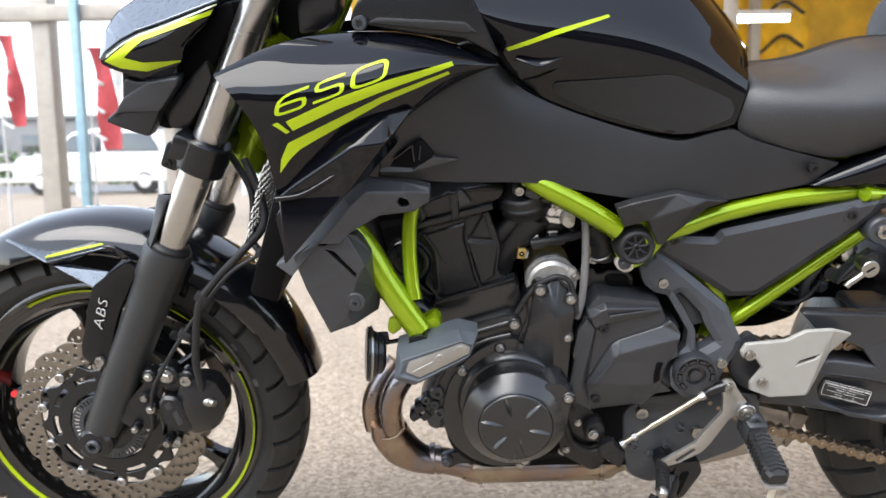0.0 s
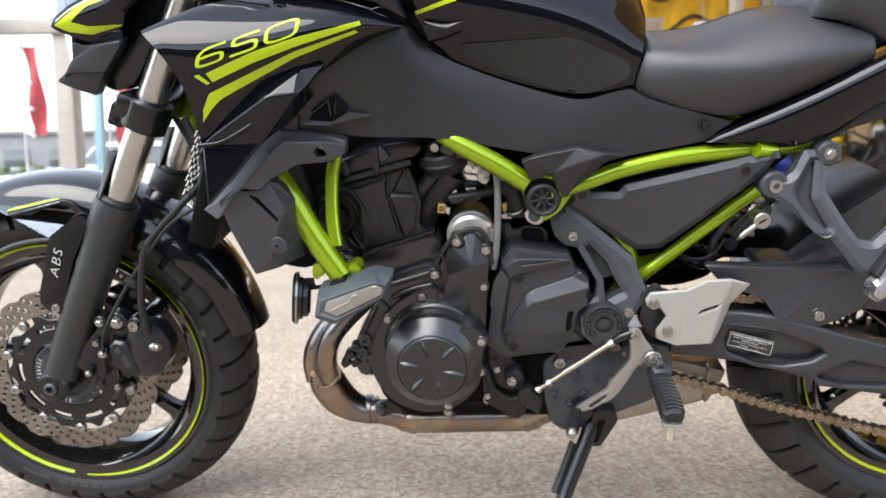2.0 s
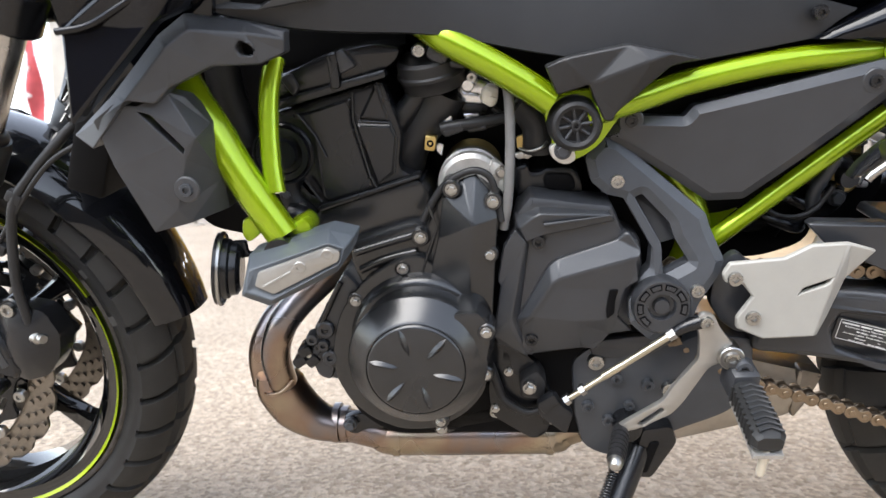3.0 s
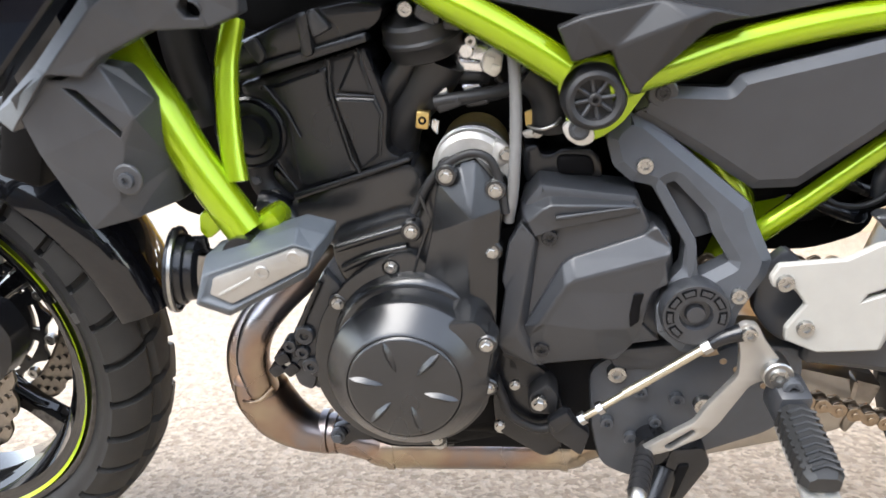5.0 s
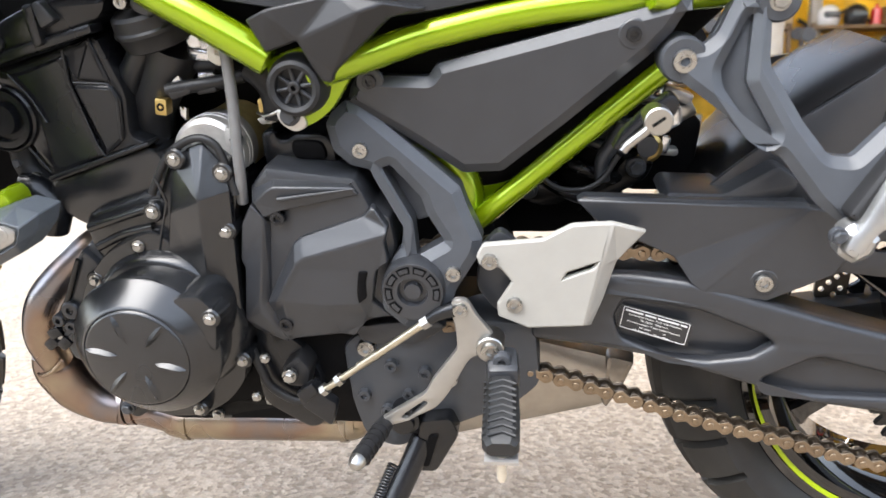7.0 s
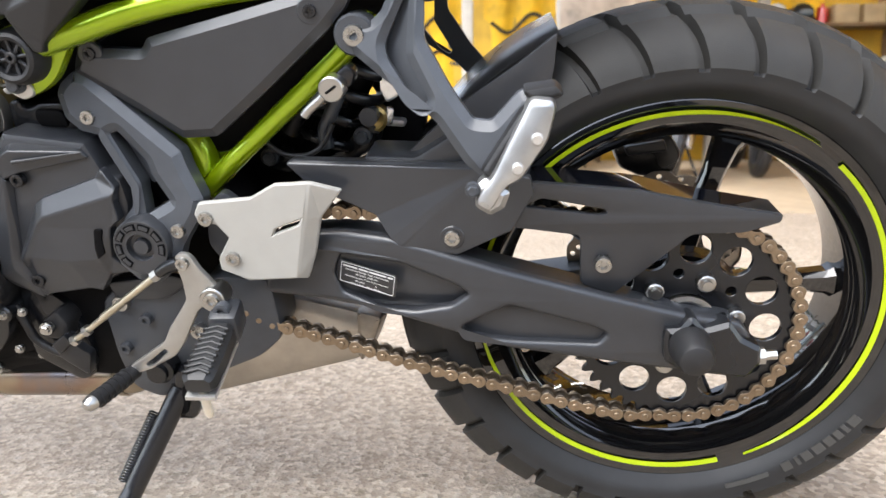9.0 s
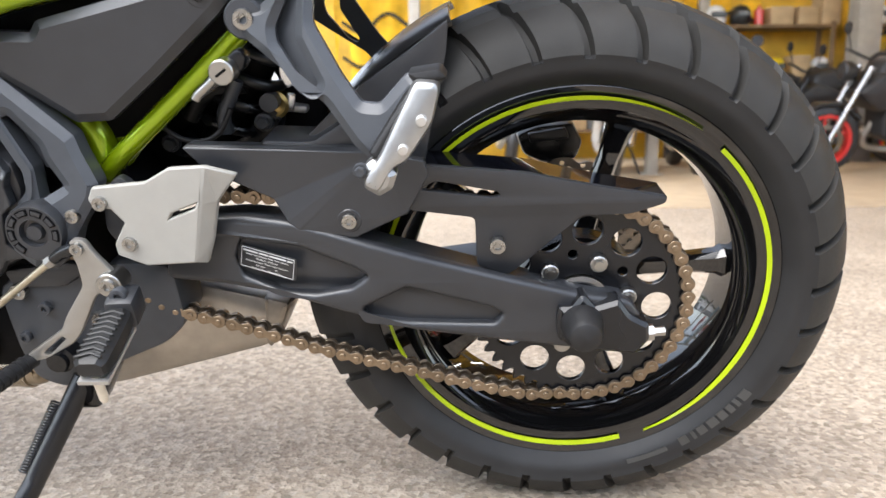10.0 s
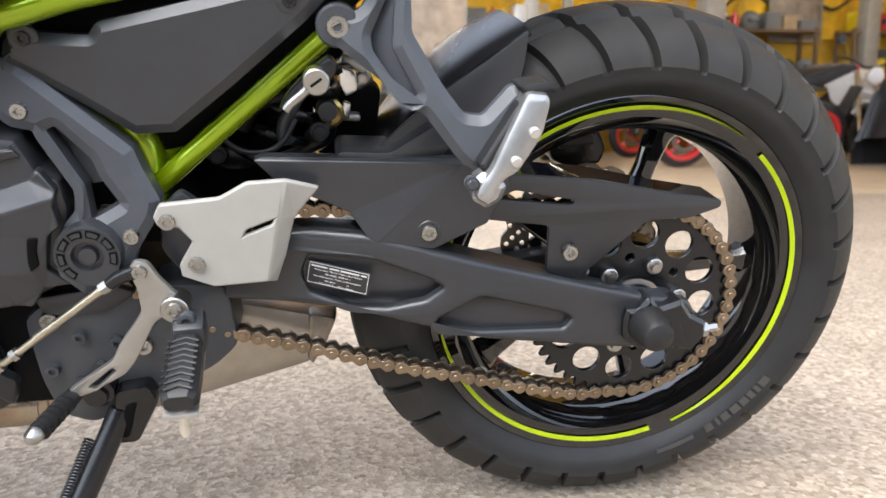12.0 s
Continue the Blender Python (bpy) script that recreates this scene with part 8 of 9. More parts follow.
FBH = [
    (0.849, -0.114, 0.532), (0.857, -0.113, 0.535), (0.885, -0.119, 0.506), (0.890, -0.122, 0.491), (0.906, -0.127, 0.466),
    (0.880, -0.130, 0.452), (0.877, -0.124, 0.484)
]
fb = plate("footrest_bracket", FB, GREY, bike, 0.024, 0.009, 0.0025, [FBH], label="charcoal cast footrest bracket", lift=0.006, steps=1, drop=0.005)
FBB = [(0.831, -0.115, 0.549), (0.914, -0.139, 0.438)]
FBW = [(0.849, -0.093, 0.529), (0.863, -0.093, 0.532), (0.893, -0.099, 0.500), (0.898, -0.103, 0.483), (0.878, -0.104, 0.477)]
plate("bracket_web", FBW, GREY, fb, 0.006, 0.0015, 0.003)
for q in FBB:
    bolt(q, 0.0085, fb, OUT, "socket")
PV = [(0.877, -0.149, 0.424)]
pvt = lathe("pivot_cap", [(-0.03, 0.030), (-0.002, 0.030), (0.002, 0.028), (0.002, 0.0145), (-0.004, 0.013), (-0.004, 0.009), (0.001, 0.0075), (0.001, 0.0)], PV[0], OUT, GREYP, fb, 40, label="round charcoal pivot cap")
for k in range(7):
    a0, a1 = -20 + 38 * k, 10 + 38 * k
    arc_band("cap_slot", Vector(PV[0]), 0.0190, 0.0258, a0, a1, PV[0][1] - 0.0030, PV[0][1] - 0.0030, DARK, pvt, 6)
    arc_band("cap_slot_pad", Vector(PV[0]), 0.0205, 0.0243, a0 + 4, a1 - 4, PV[0][1] - 0.0038, PV[0][1] - 0.0038, GREYP, pvt, 6)
FB2 = [
    (0.937, -0.118, 0.455), (0.956, -0.118, 0.474), (0.974, -0.118, 0.458), (0.987, -0.118, 0.392), (0.969, -0.118, 0.378),
    (0.949, -0.118, 0.391), (0.933, -0.118, 0.414)
]
plate("bracket_plate", FB2, GREYP, bike, 0.012, 0.003, 0.008, label="charcoal bracket plate behind the heel guard")
FB3 = [
    (0.791, -0.105, 0.339), (0.816, -0.105, 0.358), (0.846, -0.105, 0.371), (0.902, -0.105, 0.358), (0.931, -0.105, 0.372),
    (0.990, -0.105, 0.367), (0.996, -0.105, 0.297), (0.968, -0.105, 0.270), (0.918, -0.105, 0.248), (0.840, -0.105, 0.209),
    (0.807, -0.105, 0.224), (0.796, -0.105, 0.267)
]
plate("gearbox_side", FB3, GREY, eng, 0.06, 0.006, 0.012, label="charcoal gearbox side plate")
FBX = [(0.807, -0.112, 0.365), (0.884, -0.112, 0.375), (0.905, -0.112, 0.367), (0.872, -0.112, 0.345), (0.815, -0.112, 0.344)]
plate("plate_step", FBX, GREYP, eng, 0.012, 0.004, 0.008)
FB4 = [
    (0.818, -0.114, 0.339), (0.842, -0.114, 0.318), (0.877, -0.114, 0.310), (0.902, -0.114, 0.305), (0.811, -0.114, 0.281),
    (0.858, -0.114, 0.283), (0.835, -0.114, 0.263)
]
for q, r in zip(FB4, (0.011, 0.008, 0.0085, 0.011, 0.008, 0.007, 0.008)):
    lathe("bolt_boss", [(-0.03, r * 1.3), (-0.012, r * 1.25), (-0.01, r)], q, OUT, SATIN, eng, 20)
    bolt((q[0], q[1] + 0.006, q[2]), r, eng, OUT, "socket", GREY if r < 0.0095 else STEEL)
RU = [(0.760, -0.075, 0.318), (0.807, -0.075, 0.332), (0.820, -0.075, 0.286), (0.790, -0.075, 0.250), (0.763, -0.075, 0.267)]
plate("front_sprocket_guard", RU, mat("oily_rust", (0.10, 0.05, 0.025), 0.5, 0.5, 0, 0.4, 90), eng, 0.01, 0.003, 0.01)
HEE = [
    (0.703, -0.110, 0.371), (0.726, -0.110, 0.359), (0.753, -0.110, 0.338), (0.767, -0.110, 0.306), (0.773, -0.110, 0.270),
    (0.766, -0.110, 0.243), (0.749, -0.110, 0.234), (0.699, -0.110, 0.267), (0.696, -0.110, 0.307)
]
plate("lower_case", HEE, SATIN, eng, 0.05, 0.006, 0.012)
LN = [(0.732, -0.130, 0.325), (0.752, -0.130, 0.339), (0.763, -0.130, 0.323), (0.759, -0.130, 0.301), (0.734, -0.130, 0.303)]
plate("neutral_switch", LN, SOFT, eng, 0.03, 0.005, 0.006)
LN2 = [(0.743, -0.138, 0.321), (0.720, -0.138, 0.341), (0.705, -0.138, 0.295), (0.770, -0.138, 0.280)]
for q, r in zip(LN2, (0.009, 0.006, 0.006, 0.006)):
    bolt(q, r, eng)
LN3 = [(0.700, -0.120, 0.340), (0.708, -0.120, 0.315), (0.716, -0.120, 0.295), (0.740, -0.120, 0.280), (0.759, -0.120, 0.284)]
tube("switch_wire", LN3, 0.005, SOFT, eng, 10)
LN4 = [
    (0.750, -0.145, 0.304), (0.770, -0.145, 0.319), (0.779, -0.145, 0.302), (0.792, -0.145, 0.294), (0.784, -0.145, 0.265),
    (0.771, -0.145, 0.276), (0.755, -0.145, 0.288)
]
plate("shift_arm", LN4, SATIN, bike, 0.012, 0.003, 0.006, label="black shift shaft arm")
LN5 = [(0.751, -0.149, 0.307), (0.769, -0.149, 0.320), (0.775, -0.149, 0.309), (0.759, -0.149, 0.294)]
plate("arm_clamp", LN5, SATIN, bpy.data.objects["shift_arm"], 0.006, 0.002, 0.003)
RODM = mat("yellowish_zinc_rod", (0.46, 0.42, 0.33), 0.32, 0.95, 0, 0.15, 90)
SR = [
    (0.783, -0.152, 0.316), (0.799, -0.152, 0.328), (0.820, -0.152, 0.344), (0.825, -0.152, 0.347), (0.841, -0.152, 0.359),
    (0.846, -0.152, 0.362), (0.888, -0.152, 0.394), (0.901, -0.152, 0.403)
]
rod = tube("shift_rod", [SR[0], SR[-1]], 0.0034, RODM, bike, 14, straight=True, label="bare metal shift rod with ball joints")
tube("rod_sleeve", [SR[2], SR[4]], 0.0043, RODM, rod, 12, straight=True)
tube("rod_sleeve", [SR[4], SR[6]], 0.0039, RODM, rod, 12, straight=True)
for q in (SR[0], SR[1]):
    lathe("lock_nut", [(-0.003, 0.0062), (0.003, 0.0062)], q, Vector(SR[1]) - Vector(SR[0]), STEEL, rod, 6)
tube("ball_joint", [SR[6], SR[7], (SR[7][0] + 0.015, -0.152, SR[7][2] + 0.006)], [0.005, 0.008], SATIN, rod, 12)
lathe("lock_nut", [(-0.004, 0.0062), (0.004, 0.0062)], SR[6], Vector(SR[7]) - Vector(SR[6]), BRUSH, rod, 6)
SV = [
    (0.910, -0.156, 0.412), (0.916, -0.156, 0.420), (0.928, -0.156, 0.419), (0.936, -0.156, 0.403), (0.957, -0.156, 0.376),
    (0.956, -0.156, 0.359), (0.939, -0.156, 0.363), (0.928, -0.156, 0.357), (0.905, -0.156, 0.315), (0.894, -0.156, 0.301),
    (0.860, -0.156, 0.282), (0.836, -0.156, 0.275), (0.833, -0.156, 0.281), (0.852, -0.156, 0.295), (0.884, -0.156, 0.317),
    (0.892, -0.156, 0.333), (0.917, -0.156, 0.368), (0.916, -0.156, 0.392)
]
SVH = [(0.858, -0.156, 0.289), (0.883, -0.156, 0.309), (0.886, -0.156, 0.306), (0.864, -0.156, 0.286)]
lev = plate("shift_lever", SV, BRUSH, bike, 0.007, 0.002, 0.005, [SVH], label="satin aluminium shift lever with a rubber toe peg")
SVB = [(0.948, -0.160, 0.372), (0.921, -0.160, 0.410)]
lathe("lever_washer", [(-0.02, 0.013), (0.003, 0.013), (0.004, 0.012)], SVB[0], OUT, STEEL, lev, 28)
bolt((SVB[0][0], -0.163, SVB[0][2]), 0.0100, lev, OUT, "socket")
bolt((SVB[1][0], -0.157, SVB[1][2]), 0.008, lev, OUT, "socket")
tube("toe_peg", [(0.842, -0.150, 0.278), (0.836, -0.175, 0.279), (0.827, -0.212, 0.280)], 0.0085, SOFT, lev, 16, straight=True)
lathe("toe_cap", [(0, 0.0085), (0.006, 0.0075), (0.010, 0.004), (0.0105, 0)], (0.827, -0.212, 0.280), (-0.2, -0.97, 0.03), STEEL, lev, 16)
for k in range(6):
    q = Vector((0.839 - 0.002 * k, -0.165 - 0.008 * k, 0.279))
    lathe("toe_rib", [(-0.0015, 0.0085), (-0.0015, 0.0098), (0.0015, 0.0098), (0.0015, 0.0085)], q, (-0.2, -0.97, 0.03), SOFT, lev, 16)
# rider footrest
pa, pb = Vector((0.959, -0.150, 0.3500)), Vector((0.9615, -0.255, 0.3290))
pd = (pb - pa).normalized()
peg = block("footrest", tuple(pa + pd * 0.01), (0.03, 0.035, 0.034), GREYP, bike, 0.006, (12, 0, 5), label="folding footrest with ribbed black rubber")
px_ = Vector((1, 0.02, 0)).normalized()
pz_ = px_.cross(-pd).normalized()
v, f = [], []
for s, w, h in ((0.024, 0.011, 0.010), (0.034, 0.0145, 0.0125), (0.07, 0.016, 0.0125), (0.098, 0.0155, 0.011), (0.104, 0.012, 0.008)):
    for a, b in ((-1, -0.6), (-0.7, -1), (0.7, -1), (1, -0.6), (1, 0.5), (0.6, 1), (-0.6, 1), (-1, 0.5)):
        v.append(pa + pd * s + px_ * w * a + pz_ * h * b)
f = [(i * 8 + j, i * 8 + (j + 1) % 8, i * 8 + 8 + (j + 1) % 8, i * 8 + 8 + j) for i in range(4) for j in range(8)] + [tuple(range(8)), tuple(range(32, 40))]
PEGM = mat("worn_grey_rubber", (0.015, 0.0153, 0.016), 0.5, 0, 0, 0.15, 60, spec=0.35)
link("peg_rubber", mesh("peg_rubber", v, f, 30), PEGM, peg)
for k in range(9):
    c = pa + pd * (0.034 + 0.0075 * k) + pz_ * 0.0125
    vv, ff = sweep([c - px_ * 0.0115 + pd * 0.005, c + px_ * 0.001, c + px_ * 0.0125 + pd * 0.005], 0.0015, 6)
    link("rubber_rib", mesh("rubber_rib", vv, ff), PEGM, peg)
    c = pa + pd * (0.034 + 0.0075 * k) - px_ * 0.0152
    vv, ff = sweep([c - pz_ * 0.009, c + pz_ * 0.009], 0.0014, 6)
    link("rubber_rib", mesh("rubber_rib", vv, ff), PEGM, peg)
v = [q - pz_ * 0.0125 for q in [pa + pd * 0.028 - px_ * 0.0135, pa + pd * 0.106 - px_ * 0.0145, pa + pd * 0.106 + px_ * 0.0145, pa + pd * 0.028 + px_ * 0.0135]]
v += [q - pz_ * 0.004 for q in v]
link("peg_plate", mesh("peg_plate", v, [(0, 1, 2, 3), (4, 5, 6, 7), (0, 1, 5, 4), (1, 2, 6, 5), (2, 3, 7, 6), (3, 0, 4, 7)]), ALU, peg)
lathe("feeler", [(0, 0.0045), (0.030, 0.0045), (0.034, 0.003)], pa + pd * 0.098 - pz_ * 0.012, -pz_, mat("feeler_white", (0.65, 0.6, 0.5), 0.4, 0.3), peg, 14)
bolt(tuple(pa + Vector((0.0, -0.018, 0.014))), 0.010, peg, OUT, "socket", GREY)
# heel guard
HG = [
    (0.936, -0.146, 0.458), (0.942, -0.146, 0.470), (0.995, -0.146, 0.475), (1.020, -0.146, 0.489), (1.055, -0.146, 0.491),
    (1.047, -0.146, 0.451), (1.034, -0.146, 0.389), (0.983, -0.146, 0.386), (0.955, -0.146, 0.398), (0.954, -0.146, 0.410),
    (0.968, -0.146, 0.433), (0.957, -0.146, 0.447), (0.939, -0.146, 0.449), (1.085, -0.140, 0.481), (1.061, -0.136, 0.451),
    (1.051, -0.133, 0.411), (1.041, -0.133, 0.383), (1.014, -0.146, 0.437), (1.017, -0.146, 0.443), (1.043, -0.146, 0.453),
    (1.040, -0.146, 0.447)
]
hg = facets("heel_guard", HG, [(11, 12, 0, 1, 2, 3, 4, 5, 19, 18, 17), (11, 17, 20, 19, 5, 6, 7, 8, 9, 10), (4, 13, 14, 5), (5, 14, 15, 16, 6)], CHAMP, bike, 0.006, 0.002, label="pale champagne aluminium heel guard")
HGB = [(0.948, -0.146, 0.454), (0.970, -0.146, 0.411)]
for q in HGB:
    bolt(q, 0.0088, hg, OUT, "socket")
HGS = [(1.011, -0.125, 0.424), (1.015, -0.125, 0.436), (1.049, -0.125, 0.447), (1.046, -0.125, 0.433)]
plate("slot_shadow", HGS, DARK, hg, 0.004, 0.0005, 0.002)
# side stand
SS = [(0.888, -0.095, 0.269), (0.872, -0.115, 0.233), (0.847, -0.145, 0.183), (0.826, -0.170, 0.141), (0.813, -0.190, 0.113)]
ss = tube("side_stand", SS[1:], [0.013, 0.012, 0.011], SATIN, bike, 18, label="black steel side stand")
SS2 = [(0.871, -0.125, 0.261), (0.904, -0.125, 0.266), (0.912, -0.125, 0.245), (0.886, -0.125, 0.196), (0.861, -0.125, 0.196)]
plate("stand_bracket", SS2, SATIN, ss, 0.03, 0.004, 0.006, label="black stand bracket")
# near-black plate on the bracket, painted shade for its slot
SS3 = [(0.880, -0.128, 0.245), (0.891, -0.128, 0.247), (0.879, -0.128, 0.206), (0.870, -0.128, 0.206)]
plate("bracket_slot_shade", SS3, DARK, ss, 0.004, 0.001, 0.003)
foot = Vector(SS[-1])
fx = foot + (foot - Vector(SS[-2])) * 0.3
v, f = turned([(0, 0.030), (0.006, 0.030), (0.008, 0.027)], (fx.x, fx.y, -fx.y * math.tan(radians(13.6)) + 0.003), (0, 0.235, 0.972), 28)
link("stand_foot", mesh("stand_foot", v, f), SATIN, ss)
tube("stand_shank", [SS[-2], fx, (fx.x, fx.y, -fx.y * math.tan(radians(13.6)) + 0.006)], 0.011, SATIN, ss, 16)
# stand spring
a, b = Vector(SS[1]).lerp(Vector(SS[2]), 0.5) + Vector((-0.018, 0.0, 0.0)), Vector(SS[3]) + Vector((-0.016, 0.0, 0.0))
ax = (b - a).normalized()
u = ax.orthogonal().normalized()
w = ax.cross(u)
coil = [a + (b - a) * (i / 260) + (u * math.cos(i * 0.62) + w * math.sin(i * 0.62)) * 0.0062 for i in range(261)]
v, f = sweep(coil, 0.0014, 6)
link("stand_spring", mesh("stand_spring", v, f, 60), SATIN, ss, "black coil spring")
SSB = [(0.855, -0.120, 0.262), (0.867, -0.120, 0.268)]
lathe("stand_pivot", [(-0.03, 0.016), (0.006, 0.016), (0.008, 0.012), (0.014, 0.011), (0.014, 0)], SSB[0], OUT, SATIN, ss, 24)

# ---- side panel under the rear frame ----
PN = [
    (0.821, -0.105, 0.592), (0.826, -0.105, 0.608), (0.842, -0.106, 0.614), (0.895, -0.109, 0.612), (0.903, -0.109, 0.623),
    (0.991, -0.114, 0.644), (1.055, -0.118, 0.660), (1.092, -0.120, 0.669), (1.112, -0.121, 0.672), (1.096, -0.120, 0.645),
    (1.080, -0.119, 0.628), (1.059, -0.118, 0.610), (1.013, -0.116, 0.571), (0.959, -0.113, 0.528), (0.923, -0.111, 0.526),
    (0.884, -0.108, 0.552)
]
pan = plate("side_panel", PN, GREYP, bike, 0.02, 0.009, 0.003, label="charcoal side panel below the seat rail", lift=0.004, steps=1, drop=0.005)
PN2 = [(0.843, -0.109, 0.609), (1.066, -0.122, 0.645)]
for q in PN2:
    lathe("screw_recess", [(-0.004, 0.0125), (0.0, 0.0125), (0.001, 0.011)], q, OUT, GREYP, pan, 24)
    bolt(q, 0.0075, pan, OUT, "socket", SATIN)

# ---- pillion footrest hanger ----
PH = [
    (1.091, -0.125, 0.621), (1.094, -0.123, 0.633), (1.106, -0.122, 0.638), (1.119, -0.124, 0.634), (1.131, -0.125, 0.644),
    (1.144, -0.124, 0.672), (1.170, -0.130, 0.672), (1.170, -0.142, 0.621), (1.196, -0.156, 0.578), (1.214, -0.166, 0.555),
    (1.230, -0.168, 0.554), (1.254, -0.165, 0.580), (1.287, -0.170, 0.584), (1.290, -0.172, 0.576), (1.260, -0.175, 0.557),
    (1.231, -0.190, 0.501), (1.207, -0.182, 0.518), (1.180, -0.164, 0.553), (1.126, -0.138, 0.592), (1.107, -0.130, 0.606)
]
PHH = [
    (1.134, -0.150, 0.617), (1.152, -0.150, 0.655), (1.157, -0.150, 0.659), (1.153, -0.150, 0.608), (1.174, -0.150, 0.570),
    (1.170, -0.150, 0.565), (1.159, -0.150, 0.572), (1.136, -0.150, 0.604)
]
hang = plate("pillion_hanger", PH, GREY, bike, 0.014, 0.008, 0.004, [PHH], label="charcoal cast pillion footrest hanger", lift=0.003, steps=1, drop=0.006)
PHK = [
    (1.114, -0.112, 0.613), (1.142, -0.110, 0.667), (1.161, -0.115, 0.667), (1.162, -0.131, 0.610), (1.186, -0.143, 0.567),
    (1.185, -0.148, 0.547), (1.154, -0.138, 0.566)
]
plate("hanger_web", PHK, GREY, hang, 0.008, 0.002, 0.004)
plate("pillion_hanger_right", PH, GREY, bike, 0.014, 0.006, 0.004, [PHH], label="charcoal cast pillion footrest hanger on the right", flip=True)
PHB = [(1.106, -0.128, 0.624)]
lathe("hanger_boss", [(-0.03, 0.019), (-0.002, 0.019), (0.001, 0.017), (0.001, 0.013)], PHB[0], OUT, GREY, hang, 30)
bolt((PHB[0][0], -0.128, PHB[0][2]), 0.0115, hang, OUT, "socket")
PHC = [(1.174, -0.128, 0.668)]
lathe("hanger_boss", [(-0.03, 0.017), (-0.002, 0.017), (0.001, 0.015), (0.001, 0.012)], PHC[0], OUT, GREY, hang, 30)
bolt(PHC[0], 0.010, hang)
PP = [
    (1.263, -0.192, 0.580), (1.282, -0.192, 0.578), (1.285, -0.193, 0.571), (1.278, -0.200, 0.543), (1.256, -0.208, 0.512),
    (1.244, -0.210, 0.507), (1.230, -0.214, 0.485), (1.216, -0.214, 0.493), (1.223, -0.210, 0.507), (1.231, -0.208, 0.516)
]
PPM = mat("dull_polished_alloy", (0.38, 0.38, 0.375), 0.32, 0.85, 0, 0.15, 60)
pp = plate("pillion_footrest", PP, PPM, bike, 0.022, 0.006, 0.006, label="folded bare aluminium pillion footrest")
PP1 = [(1.221, -0.200, 0.517), (1.255, -0.188, 0.568), (1.266, -0.188, 0.575), (1.260, -0.190, 0.561), (1.230, -0.202, 0.512)]
plate("peg_rubber", PP1, SOFT, pp, 0.02, 0.004, 0.004, label="black rubber tread")
PP2 = [(1.269, -0.203, 0.547), (1.253, -0.208, 0.523)]
for q in PP2:
    lathe("peg_rivet", [(-0.004, 0.005), (0.001, 0.005), (0.002, 0.004)], q, OUT, ALU, pp, 16)
PP3 = [(1.215, -0.200, 0.504)]
bolt((PP3[0][0], -0.206, PP3[0][2]), 0.008, pp, OUT, "hex", GREY)
PPC = [
    (1.218, -0.208, 0.508), (1.226, -0.208, 0.514), (1.236, -0.208, 0.508), (1.247, -0.208, 0.501), (1.242, -0.208, 0.487),
    (1.230, -0.208, 0.480), (1.217, -0.208, 0.488)
]
plate("peg_clevis", PPC, PPM, pp, 0.02, 0.005, 0.003, steps=1)
PP4 = [(1.256, -0.185, 0.584), (1.285, -0.185, 0.588), (1.292, -0.185, 0.579), (1.277, -0.185, 0.575), (1.261, -0.185, 0.576)]
plate("peg_cap", PP4, SOFT, pp, 0.03, 0.004, 0.004)

# ---- rear suspension bits, lock ----
LK = [
    (1.052, -0.135, 0.552), (1.059, -0.135, 0.565), (1.075, -0.135, 0.582), (1.098, -0.135, 0.600), (1.106, -0.135, 0.592),
    (1.102, -0.135, 0.580), (1.072, -0.135, 0.561), (1.058, -0.135, 0.553)
]
lk = plate("helmet_lock", LK, SATIN, bike, 0.018, 0.004, 0.005, label="black helmet lock with a steel key barrel")
LK1 = [(1.086, -0.149, 0.580)]
lathe("key_barrel", [(-0.02, 0.0115), (0.002, 0.0115), (0.003, 0.0105), (0.003, 0.0)], LK1[0], OUT, STEEL, lk, 28)
block("key_slot", (LK1[0][0], LK1[0][1] - 0.003, LK1[0][2]), (0.012, 0.002, 0.0025), DARK, lk, 0.0005, (0, -35, 0))
LK2 = [(1.059, -0.150, 0.556), (1.063, -0.150, 0.561), (1.074, -0.150, 0.570), (1.078, -0.150, 0.574)]
tube("lock_hook", LK2, 0.0042, STEEL, lk, 10)
SP = [(1.018, -0.020, 0.492), (1.051, -0.020, 0.526), (1.083, -0.020, 0.568)]
a, b = Vector(SP[0]) + Vector((0, 0.02, -0.03)), Vector(SP[2]) + Vector((0.03, 0.02, 0.06))
shock = lathe("rear_shock", [(0, 0.022), ((b - a).length, 0.022)], a, b - a, DARK, bike, 24, label="black rear shock absorber")
ax = (b - a).normalized()
u = ax.orthogonal().normalized()
w = ax.cross(u)
coil = [a + (b - a) * (i / 160) + (u * math.cos(i * 0.26) + w * math.sin(i * 0.26)) * 0.036 for i in range(161)]
v, f = sweep(coil, 0.0065, 8)
link("shock_spring", mesh("shock_spring", v, f, 60), SATIN, shock, "black coil spring")
LP1 = [
    (0.972, -0.022, 0.489), (0.991, -0.022, 0.490), (1.030, -0.022, 0.477), (1.062, -0.022, 0.488), (1.077, -0.022, 0.514),
    (1.096, -0.022, 0.520), (1.107, -0.022, 0.508), (1.099, -0.022, 0.488), (1.066, -0.022, 0.471), (0.995, -0.022, 0.460),
    (0.973, -0.022, 0.467)
]
plate("shock_link", LP1, SATIN, shock, 0.02, 0.005, 0.012)
LP2 = [(1.087, -0.032, 0.506), (0.981, -0.032, 0.483)]
for q in LP2:
    bolt(q, 0.012, shock, OUT, "hex", GREY)
LP3 = [(1.096, -0.030, 0.528)]
lathe("link_bush", [(-0.02, 0.010), (0.008, 0.010)], LP3[0], OUT, GREY, shock, 24)
